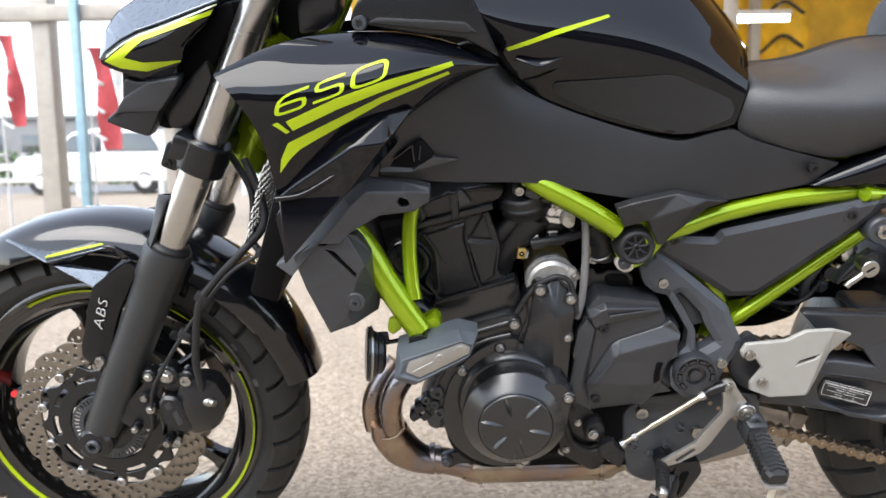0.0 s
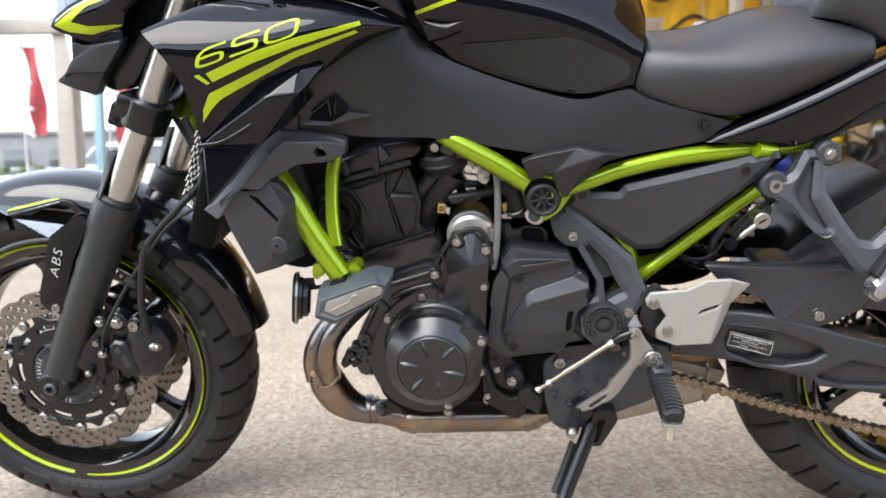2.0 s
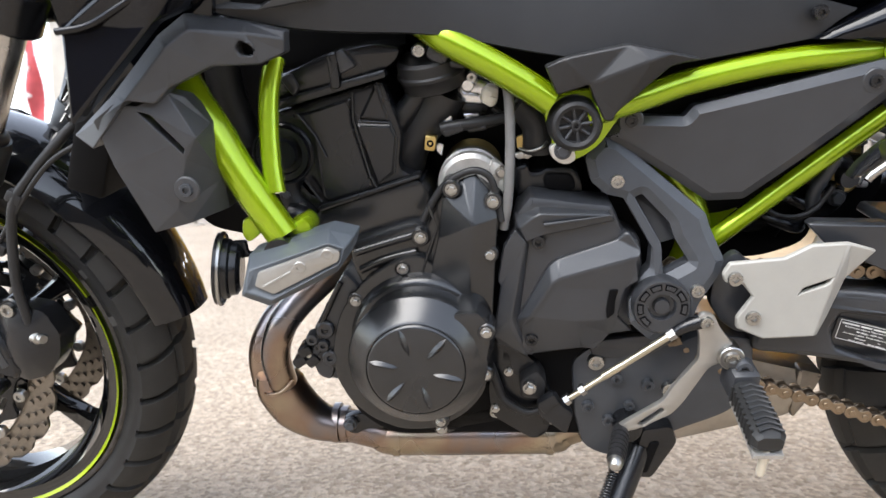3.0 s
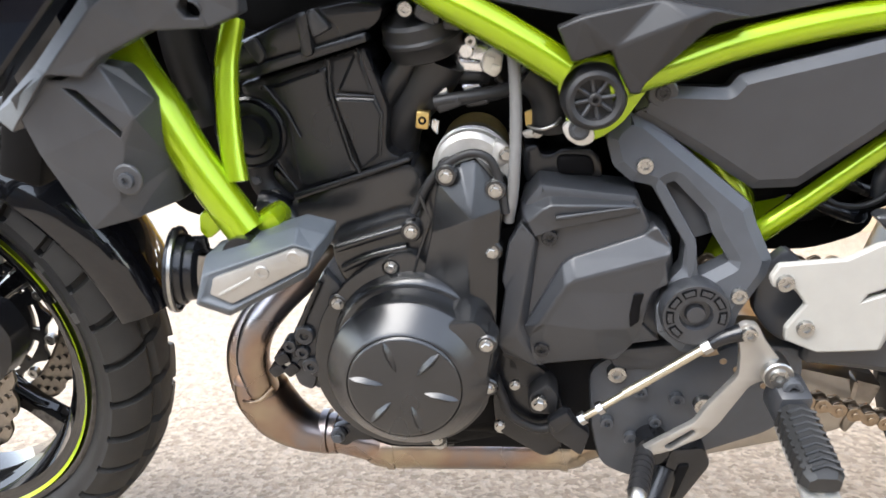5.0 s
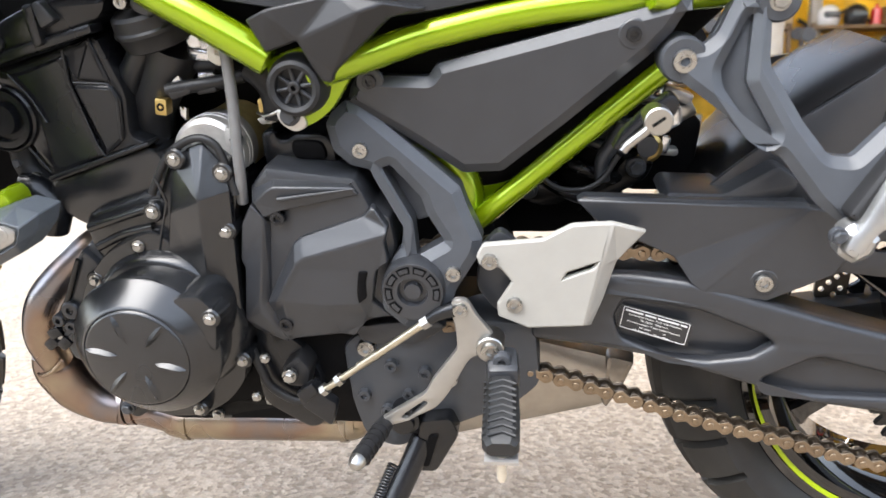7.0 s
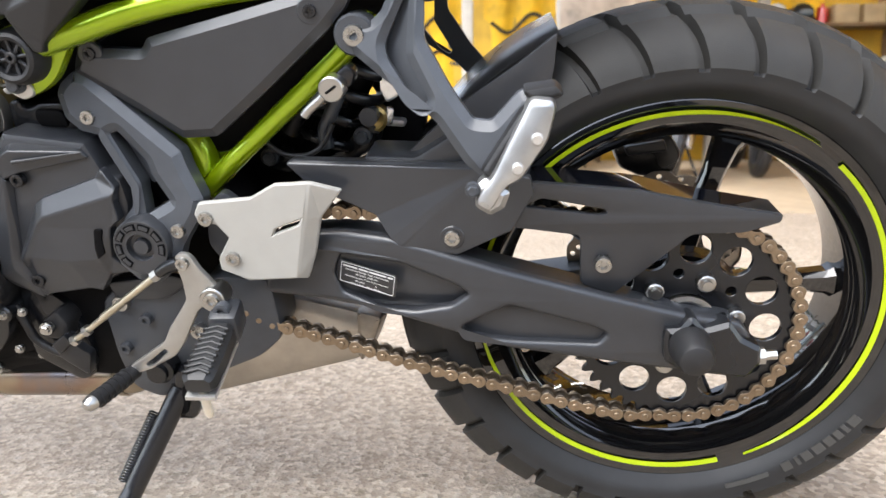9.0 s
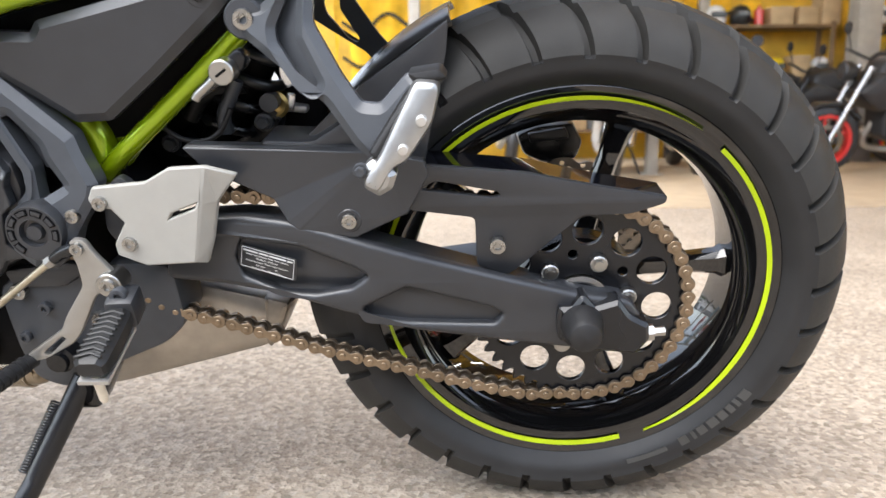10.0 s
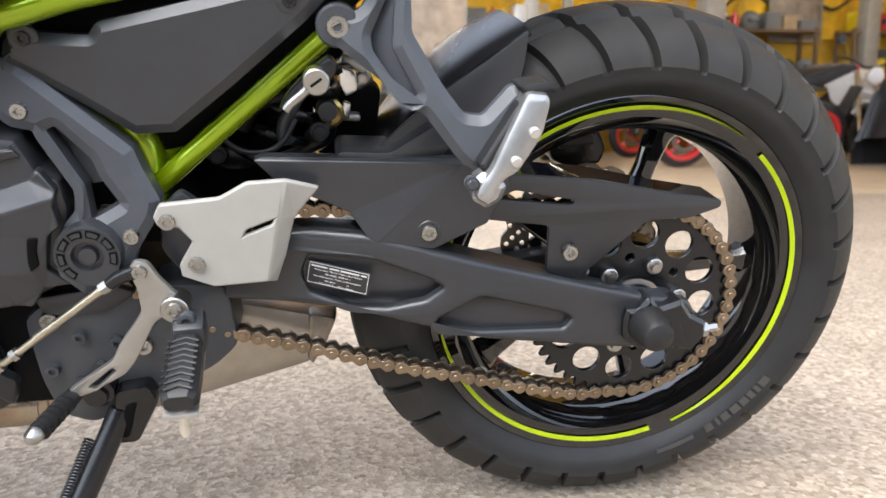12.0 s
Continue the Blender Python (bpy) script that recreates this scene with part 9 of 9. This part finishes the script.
# dark sheet added behind the shock to fill the gap with shade
RS = [
    (0.950, 0.000, 0.553), (1.023, 0.000, 0.565), (1.078, 0.000, 0.565), (1.082, 0.000, 0.489), (1.077, 0.000, 0.443),
    (1.022, 0.000, 0.423), (0.904, 0.000, 0.423), (0.881, 0.000, 0.471)
]
plate("shock_gap_fill", RS, DARK, bike, 0.05, 0.004, 0.02, label="dark sheet filling the shaded gap behind the shock")

# small parts round the shock
SKT = [(1.070, -0.055, 0.556), (1.060, -0.055, 0.536), (1.052, -0.055, 0.519), (1.053, -0.055, 0.500)]
tube("reservoir_hose", SKT, 0.0075, GREY, shock, 12)
SKU = [(1.006, -0.030, 0.510), (1.020, -0.030, 0.531), (1.038, -0.030, 0.540), (1.071, -0.030, 0.546)]
tube("reservoir_hose", SKU, 0.009, SOFT, shock, 12)
SKW = [(0.990, -0.070, 0.512), (1.009, -0.070, 0.498), (1.033, -0.070, 0.496), (1.051, -0.070, 0.506), (1.065, -0.070, 0.529)]
tube("loom_wire", SKW, 0.003, SOFT, shock, 8)
BSH = (1.098, -0.020, 0.522)
lathe("gold_bush", [(-0.02, 0.012), (-0.018, 0.015), (0.0, 0.0155), (0.002, 0.012), (0.0, 0.008)], BSH, OUT, BRASS, shock, 28, label="gold anodised bush")
for p, s, m_, r in (((1.126, 0.000, 0.571), (0.03, 0.02, 0.012), ALU, 20), ((1.133, 0.000, 0.555), (0.022, 0.02, 0.016), STEEL, -30), ((1.113, 0.000, 0.561), (0.014, 0.02, 0.02), BRASS, 10), ((1.116, 0.000, 0.515), (0.03, 0.02, 0.008), ALU, 5)):
    block("relay", p, s, m_, shock, 0.003, (0, r, 0))

# added dark filler in place of the dark parts beside the shock
RSB = [(1.099, 0.004, 0.547), (1.155, 0.004, 0.547), (1.147, 0.004, 0.469), (1.080, 0.004, 0.470)]
plate("shock_side_fill", RSB, DARK, bike, 0.03, 0.004, 0.012, label="dark filler sheet standing in for dark parts beside the shock")
RSF = [(1.108, -0.030, 0.574), (1.126, -0.030, 0.567), (1.129, -0.030, 0.548), (1.115, -0.030, 0.541), (1.109, -0.030, 0.555)]
plate("foil_shield", RSF, BRIGHT, shock, 0.006, 0.002, 0.004)
RSG = [(1.112, -0.020, 0.536), (1.122, -0.020, 0.533), (1.118, -0.020, 0.514), (1.110, -0.020, 0.518)]
plate("foil_shield", RSG, BRIGHT, shock, 0.006, 0.002, 0.004)

# ---- swingarm ----
SA = [
    (0.995, -0.115, 0.416), (1.031, -0.115, 0.424), (1.079, -0.115, 0.430), (1.128, -0.115, 0.428), (1.252, -0.115, 0.394),
    (1.344, -0.115, 0.370), (1.427, -0.115, 0.349), (1.478, -0.115, 0.342), (1.496, -0.115, 0.310), (1.491, -0.115, 0.281),
    (1.406, -0.115, 0.287), (1.340, -0.115, 0.296), (1.249, -0.115, 0.308), (1.167, -0.115, 0.331), (1.113, -0.115, 0.344),
    (1.038, -0.115, 0.350), (0.984, -0.115, 0.354)
]
SAH1 = [
    (1.072, -0.115, 0.403), (1.137, -0.115, 0.400), (1.194, -0.115, 0.379), (1.206, -0.115, 0.370), (1.188, -0.115, 0.356),
    (1.150, -0.115, 0.347), (1.113, -0.115, 0.348), (1.071, -0.115, 0.362), (1.064, -0.115, 0.383)
]
SAH2 = [
    (1.199, -0.115, 0.333), (1.246, -0.115, 0.358), (1.333, -0.115, 0.335), (1.346, -0.115, 0.327), (1.337, -0.115, 0.316),
    (1.249, -0.115, 0.318), (1.203, -0.115, 0.323)
]
sw = plate("swingarm", SA, GREYP, bike, 0.012, 0.006, 0.010, [SAH1, SAH2], label="charcoal black pressed steel swingarm", lift=0.004, steps=3)
SAB = [
    (0.995, -0.110, 0.411), (1.029, -0.110, 0.420), (1.078, -0.110, 0.425), (1.126, -0.110, 0.424), (1.251, -0.110, 0.390),
    (1.344, -0.110, 0.364), (1.428, -0.110, 0.344), (1.476, -0.110, 0.337), (1.496, -0.110, 0.307), (1.490, -0.110, 0.281),
    (1.407, -0.110, 0.287), (1.340, -0.110, 0.296), (1.249, -0.110, 0.308), (1.166, -0.110, 0.331), (1.112, -0.110, 0.344),
    (1.037, -0.110, 0.351), (0.985, -0.110, 0.354)
]
web = plate("swingarm_web", SAB, GREYP, sw, 0.042, 0.004, 0.012)
# the arm swells outwards behind its pivot, clear of the tyre
for ob in (sw, web):
    for vert in ob.data.vertices:
        vert.co.y += 0.115 + np.interp(vert.co.x, (0.98, 1.06, 1.13, 1.2, 1.35, 1.5), (-0.106, -0.112, -0.128, -0.136, -0.137, -0.134))

# the right arm is slimmer and hangs lower, level with the left one at the axle
SAR = [(p[0], -p[1] - 0.052, 0.315 + (p[2] - 0.33) * 0.6 - 0.055 * min(1.0, max(0.0, (1.40 - p[0]) / 0.12))) for p in SAB]
plate("swingarm_right", SAR, GREYP, sw, 0.045, 0.006, 0.012)
LB = [
    (1.070, -0.115, 0.396), (1.072, -0.115, 0.397), (1.132, -0.133, 0.387), (1.133, -0.133, 0.385), (1.130, -0.133, 0.363),
    (1.128, -0.133, 0.362), (1.068, -0.115, 0.373), (1.066, -0.115, 0.375)
]
lb = plate("warning_label", LB, LABEL, sw, 0.0012, 0.0003, 0.002, label="black label with rows of fine white print")
lp = Vector(LB[1])
e1 = Vector(LB[2]) - Vector(LB[1])
e2 = Vector(LB[6]) - Vector(LB[1])
label_y = plane_of(LB)


def on_label(q, d):
    return (q[0], label_y[0] + label_y[1] * q[0] + label_y[2] * q[2] - d, q[2])


random.seed(7)
row = 0
for words, h, off in (("", 0.08, 0.04), ("Stationary Noise Test Information", 0.066, 0.05), ("90 dB(A)  4000 min", 0.066, 0.24), ("Acceleration Test Information", 0.066, 0.05), ("4th gear            m", 0.066, 0.24), ("49.3 km/h   78.6 dB(A)", 0.066, 0.16)):
    s0 = lp + e2 * (0.13 + 0.148 * row + h)
    if words:
        wv, wf = lettering(words, 1.0)
        wide = max(a for a, b in wv)
        tall = max(b for a, b in wv)
        v = [s0 + e1 * (0.05 + off + a / wide * (0.88 - 2 * off)) - e2 * (b / tall * h) for a, b in wv]
        v = [on_label(q, 0.0012) for q in v] + [on_label(q, 0.0007) for q in v]
        link("print_line", mesh("print_line", v, list(wf) + [tuple(i + len(wv) for i in t) for t in wf], 0), WHITE, lb)
    else:
        for x, w_ in ((0.05, 0.26), (0.34, 0.16), (0.53, 0.30), (0.86, 0.09)):
            q = [s0 + e1 * x, s0 + e1 * (x + w_), s0 + e1 * (x + w_) - e2 * 0.06, s0 + e1 * x - e2 * 0.06]
            plate("print_bar", [on_label(a, 0.001) for a in q], WHITE, lb, 0.0006, 0.0001, 0.0)
    row += 1
for a, b in ((0.02, 0.02),):
    rimp = [lp + e1 * s + e2 * t for s, t in ((0.015, 0.04), (0.985, 0.04), (0.985, 0.96), (0.015, 0.96))]
    rimq = [lp + e1 * s + e2 * t for s, t in ((0.024, 0.062), (0.976, 0.062), (0.976, 0.938), (0.024, 0.938))]
    plate("label_border", [on_label(q, 0.001) for q in rimp], WHITE, lb, 0.0005, 0.0001, 0.001, [[(q.x, 0, q.z) for q in rimq]])
# axle, adjuster
AXP = [
    (1.400, -0.151, 0.327), (1.402, -0.151, 0.339), (1.415, -0.151, 0.340), (1.423, -0.151, 0.352), (1.428, -0.151, 0.352),
    (1.438, -0.151, 0.340), (1.462, -0.151, 0.348), (1.476, -0.151, 0.330), (1.495, -0.151, 0.320), (1.497, -0.151, 0.302),
    (1.485, -0.151, 0.285), (1.451, -0.151, 0.288), (1.422, -0.151, 0.290), (1.403, -0.151, 0.303)
]
plate("chain_adjuster", AXP, SATIN, sw, 0.025, 0.004, 0.002, steps=1)
AXC = [(1.4250, -0.158, 0.3240)]
lathe("axle_cap", [(-0.005, 0.0215), (0.006, 0.0215), (0.010, 0.0195), (0.020, 0.0185), (0.026, 0.0155), (0.029, 0.010), (0.030, 0)], AXC[0], OUT, SOFT, sw, 36, label="black rubber axle nut cap")
AXS = [(1.489, -0.138, 0.304), (1.504, -0.138, 0.306)]
lathe("adjuster_bolt", [(0, 0.006), (0.006, 0.006), (0.006, 0.009), (0.014, 0.009), (0.014, 0.005), (0.026, 0.005)], AXS[0], (1, 0, 0.1), STEEL, sw, 6)
tube("rear_axle", [(RA.x, -0.13, RA.z), (RA.x, 0.13, RA.z)], 0.010, STEEL, bike, 16, straight=True)

# ---- rear guards ----
RG = [
    (1.025, -0.116, 0.501), (1.222, -0.128, 0.498), (1.266, -0.130, 0.490), (1.270, -0.130, 0.475), (1.249, -0.130, 0.436),
    (1.195, -0.131, 0.410), (1.139, -0.133, 0.419), (1.128, -0.132, 0.428), (1.113, -0.122, 0.449), (1.047, -0.118, 0.478),
    (1.221, -0.120, 0.501), (1.032, -0.112, 0.504)
]
rg = facets("chain_cover", RG, [(0, 1, 8, 9), (1, 6, 7, 8), (1, 2, 3, 4, 5, 6), (0, 11, 10, 1)], GREYP, bike, 0.012, 0.0015, label="charcoal faceted plastic upper chain cover")
RG1 = [
    (1.100, -0.110, 0.496), (1.104, -0.110, 0.507), (1.154, -0.110, 0.505), (1.196, -0.110, 0.531), (1.221, -0.110, 0.514),
    (1.198, -0.110, 0.494)
]
plate("cover_box", RG1, GREYP, rg, 0.06, 0.005, 0.006)
RGB = [(1.190, -0.131, 0.429)]
lathe("bolt_recess", [(-0.004, 0.0125), (0.0, 0.0125), (0.001, 0.0115)], RGB[0], OUT, GREYP, rg, 24)
bolt(RGB[0], 0.0095, rg, OUT, "socket")
hug = arc_shell("rear_hugger", RA, 0.336, 115, 172, 0.084, HUGM, bike, 24, 12, 0.010, 0.004, label="black plastic inner mudguard over the rear tyre")
HGP = [
    (1.138, -0.087, 0.498), (1.166, -0.087, 0.524), (1.206, -0.087, 0.558), (1.250, -0.087, 0.588), (1.290, -0.087, 0.618),
    (1.288, -0.087, 0.588), (1.283, -0.087, 0.561), (1.275, -0.087, 0.528), (1.265, -0.087, 0.476), (1.218, -0.087, 0.486)
]
plate("hugger_flank", HGP, GREYP, hug, 0.004, 0.0015, 0.004, label="charcoal flank of the mudguard")
CG = [
    (1.247, -0.124, 0.438), (1.254, -0.126, 0.463), (1.266, -0.128, 0.485), (1.365, -0.122, 0.475), (1.446, -0.116, 0.458),
    (1.509, -0.112, 0.447), (1.509, -0.112, 0.439), (1.474, -0.115, 0.428), (1.425, -0.117, 0.428), (1.371, -0.120, 0.379),
    (1.351, -0.120, 0.362), (1.318, -0.121, 0.375), (1.316, -0.122, 0.428)
]
CGH = [(1.260, -0.122, 0.460), (1.277, -0.122, 0.468), (1.339, -0.122, 0.455), (1.341, -0.122, 0.451), (1.332, -0.122, 0.450)]
cg = plate("chain_guard", CG, GREYP, bike, 0.006, 0.002, 0.006, [CGH], label="charcoal plastic chain guard")
CGT = [(1.266, -0.126, 0.484), (1.365, -0.121, 0.475), (1.446, -0.115, 0.458), (1.510, -0.111, 0.447)]
v = []
for p in CGT:
    v += [(p[0], p[1] + 0.002, p[2] - 0.002), (p[0], -0.062, p[2] - 0.002), (p[0], -0.062, p[2] - 0.006), (p[0], p[1] + 0.002, p[2] - 0.006)]
f = [(i * 4 + j, i * 4 + (j + 1) % 4, i * 4 + 4 + (j + 1) % 4, i * 4 + 4 + j) for i in range(3) for j in range(4)] + [(0, 1, 2, 3), (12, 13, 14, 15)]
link("guard_top", mesh("guard_top", v, f, 20), GLOSS, cg)
CGB = [(1.339, -0.127, 0.400)]
bolt(CGB[0], 0.010, cg, OUT, "socket")

# ---- sprocket and chain ----
SY = -0.098
SR_ = 0.1163
SCX, SCZ = RA.x, RA.z
teeth = []
N = 46
for i in range(N * 6):
    a = 2 * math.pi * i / (N * 6)
    s = (i % 6)
    r = SR_ + (0.0045, 0.0015, -0.0045, -0.0055, -0.0045, 0.0015)[s]
    teeth.append((SCX + r * math.cos(a), SCZ + r * math.sin(a)))
holes = [ring(SCX, SCZ, 0.034, 36)]
for k in range(12):
    a = radians(-3 + 30 * k)
    holes.append(ring(SCX + 0.0845 * math.cos(a), SCZ + 0.0845 * math.sin(a), 0.0163, 24))
for k in range(6):
    a = radians(40 + 60 * k)
    holes.append(ring(SCX + 0.058 * math.cos(a), SCZ + 0.058 * math.sin(a), 0.0055, 10))
v, f = slab([[Vector(p) for p in lp_] for lp_ in [teeth] + holes], 0.006, 0.0006, 1)
spk = link("rear_sprocket", mesh("rear_sprocket", [(a, SY + d, b) for a, b, d in v], f), SATIN, bike, "black drilled rear sprocket")
for k in range(6):
    a = radians(11 + 60 * k)
    lathe("sprocket_nut", [(0, 0.013), (0.003, 0.013), (0.004, 0.0095), (0.012, 0.0095), (0.013, 0.008), (0.013, 0.0055), (0.018, 0.0055), (0.018, 0)], (SCX + 0.0518 * math.cos(a), SY + 0.004, SCZ + 0.0518 * math.sin(a)), OUT, STEEL, spk, 12)
lathe("sprocket_carrier", [(0, 0.07), (0.02, 0.066), (0.022, 0.034), (0.05, 0.030)], (SCX, SY + 0.045, SCZ), OUT, SATIN, spk, 40)
lathe("hub_spacer", [(-0.01, 0.033), (0.004, 0.033), (0.006, 0.028), (0.004, 0.024), (0.008, 0.022), (0.02, 0.02)], (SCX, SY, SCZ), OUT, STEEL, spk, 36)


def side_plate(name, L, h, t, y, waist):
    pts = []
    for i in range(13):
        a = radians(90 + 180 * i / 12)
        pts.append((h * math.cos(a), h * math.sin(a)))
    pts.append((L / 2, -h * waist))
    for i in range(13):
        a = radians(-90 + 180 * i / 12)
        pts.append((L + h * math.cos(a), h * math.sin(a)))
    pts.append((L / 2, h * waist))
    v, f = slab([[Vector(p) for p in pts]], t, 0.0003, 1)
    return [(a, y + d, b) for a, b, d in v], f


PITCH = 0.015875
pin = [turned([(-0.0112, 0.0), (-0.0112, 0.0028), (-0.0106, 0.0034), (0.0105, 0.0034), (0.0105, 0.0)], (x, 0, 0), (0, 1, 0), 10, False) for x in (0, PITCH)]
roll_ = [turned([(-0.0035, 0.0052), (0.0035, 0.0052)], (x, 0, 0), (0, 1, 0), 12) for x in (0, PITCH)]
outer_link = mesh("outer_link", *merge(side_plate("o", PITCH, 0.0077, 0.002, -0.0092, 0.5), side_plate("o", PITCH, 0.0077, 0.002, 0.0072, 0.5), *pin))
inner_link = mesh("inner_link", *merge(side_plate("i", PITCH, 0.0081, 0.002, -0.0066, 0.5), side_plate("i", PITCH, 0.0081, 0.002, 0.0046, 0.5), *roll_))
outer_link.materials.append(CHAIN)
inner_link.materials.append(mat("dark_chain_steel", (0.12, 0.095, 0.07), 0.4, 0.85, 0, 0.35, 160, island=0.4))
# the chain's line: top run, round the rear sprocket, sagging lower run, round the gearbox sprocket
CH = [
    (0.977, -0.098, 0.313), (1.058, -0.098, 0.290), (1.156, -0.098, 0.258), (1.245, -0.098, 0.235), (1.310, -0.098, 0.217),
    (1.376, -0.098, 0.203)
]
line = []
fsx, fsz, fsr = CH[0][0] - 0.075, CH[0][2] + 0.095, 0.041
low = [Vector((p[0], 0, p[2])) for p in CH]
for i in range(200):
    a = radians(90 - 190 * i / 199)
    line.append(Vector((SCX + SR_ * math.cos(a), 0, SCZ + SR_ * math.sin(a))))
end = line[-1]
line += curve_pts([end] + [p for p in reversed(low) if p.x < end.x - 0.03], 20)[1:]
a0 = math.degrees(math.atan2(low[0].z - fsz, low[0].x - fsx))
for i in range(1, 60):
    a = radians(-100 - 175 * i / 59)
    line.append(Vector((fsx + fsr * math.cos(a), 0, fsz + fsr * math.sin(a))))
line += curve_pts([line[-1], Vector(((fsx + SCX) / 2, 0, (fsz + fsr + SCZ + SR_) / 2)), line[0]], 40)[1:]
chain = None
pos, k = 0, 0
cur = line[0]
i = 1
nodes = [cur.copy()]
while i < len(line):
    dlt = line[i] - cur
    if dlt.length < PITCH:
        i += 1
        continue
    # step to the point one pitch away on this segment
    a, b = (line[i - 1] if (line[i - 1] - cur).length < PITCH else cur), line[i]
    lo, hi = 0.0, 1.0
    for _ in range(25):
        m_ = (lo + hi) / 2
        if (a.lerp(b, m_) - cur).length < PITCH:
            lo = m_
        else:
            hi = m_
    cur = a.lerp(b, hi)
    nodes.append(cur.copy())
for k in range(len(nodes) - 1):
    p, q = nodes[k], nodes[k + 1]
    ang = -math.atan2(q.z - p.z, q.x - p.x)
    ob = new("drive_chain" if k == 0 else "chain_link", outer_link if k % 2 else inner_link)
    m_ = Matrix.Translation((p.x, SY + 0.003, p.z)) @ Matrix.Rotation(ang, 4, "Y")
    if k == 0:
        chain = ob
        ob["label"] = "bronze-brown roller drive chain"
        ob.parent = bike
        ob.matrix_local = m_
        chain_inv = m_.inverted()
    else:
        ob.parent = chain
        ob.matrix_local = chain_inv @ m_

# ---- right-hand rear brake, seen through the wheel ----
brake_disc("rear_brake_disc", Vector((RA.x, 0, RA.z)), 0.085, 0.110, 0.075, 16, DISC, rw, "drilled steel rear brake disc")
disc_carrier(Vector((RA.x, 0, RA.z)), 0.083, 0.03, 0.07, rw, SATIN)
RC2 = [
    (1.370, 0.085, 0.459), (1.395, 0.085, 0.470), (1.440, 0.085, 0.475), (1.454, 0.085, 0.449), (1.447, 0.085, 0.427),
    (1.407, 0.085, 0.421), (1.380, 0.085, 0.433)
]
rcal = plate("rear_brake_caliper", RC2, SATIN, bike, 0.04, 0.006, 0.006, label="black rear brake caliper")
RC3 = [(1.383, 0.080, 0.462), (1.431, 0.080, 0.470), (1.437, 0.080, 0.455), (1.388, 0.080, 0.449)]
plate("caliper_cover", RC3, GREYP, rcal, 0.012, 0.004, 0.004)

# ---- dark sheets added between the frame rails, filling see-through gaps with shade ----
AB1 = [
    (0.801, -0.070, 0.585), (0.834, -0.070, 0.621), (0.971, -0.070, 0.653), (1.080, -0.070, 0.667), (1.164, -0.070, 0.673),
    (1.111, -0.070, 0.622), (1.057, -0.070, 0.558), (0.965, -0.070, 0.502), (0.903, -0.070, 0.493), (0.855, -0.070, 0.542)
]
plate("panel_gap_fill", AB1, DARK, bike, 0.16, 0.005, 0.02, label="dark sheet filling the shaded gap behind the side panel")
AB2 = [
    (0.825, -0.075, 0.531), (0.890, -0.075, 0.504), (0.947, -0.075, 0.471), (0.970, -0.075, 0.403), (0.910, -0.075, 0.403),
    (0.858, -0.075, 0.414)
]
plate("bracket_gap_fill", AB2, DARK, bike, 0.1, 0.005, 0.02, label="dark sheet filling the shaded gap behind the footrest bracket")
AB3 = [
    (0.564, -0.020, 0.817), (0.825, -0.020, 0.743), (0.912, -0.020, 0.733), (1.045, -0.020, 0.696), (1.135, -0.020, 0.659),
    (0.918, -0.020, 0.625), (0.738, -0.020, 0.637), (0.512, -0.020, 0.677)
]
plate("tank_gap_fill", AB3, DARK, bike, 0.05, 0.005, 0.02, label="dark sheet filling the shaded gap under the tank")
# backing sheet behind the whole engine, added as its inner shade
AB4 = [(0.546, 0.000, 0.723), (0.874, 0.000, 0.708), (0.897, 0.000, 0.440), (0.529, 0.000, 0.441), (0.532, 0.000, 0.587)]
plate("engine_gap_fill", AB4, DARK, eng, 0.08, 0.005, 0.02)
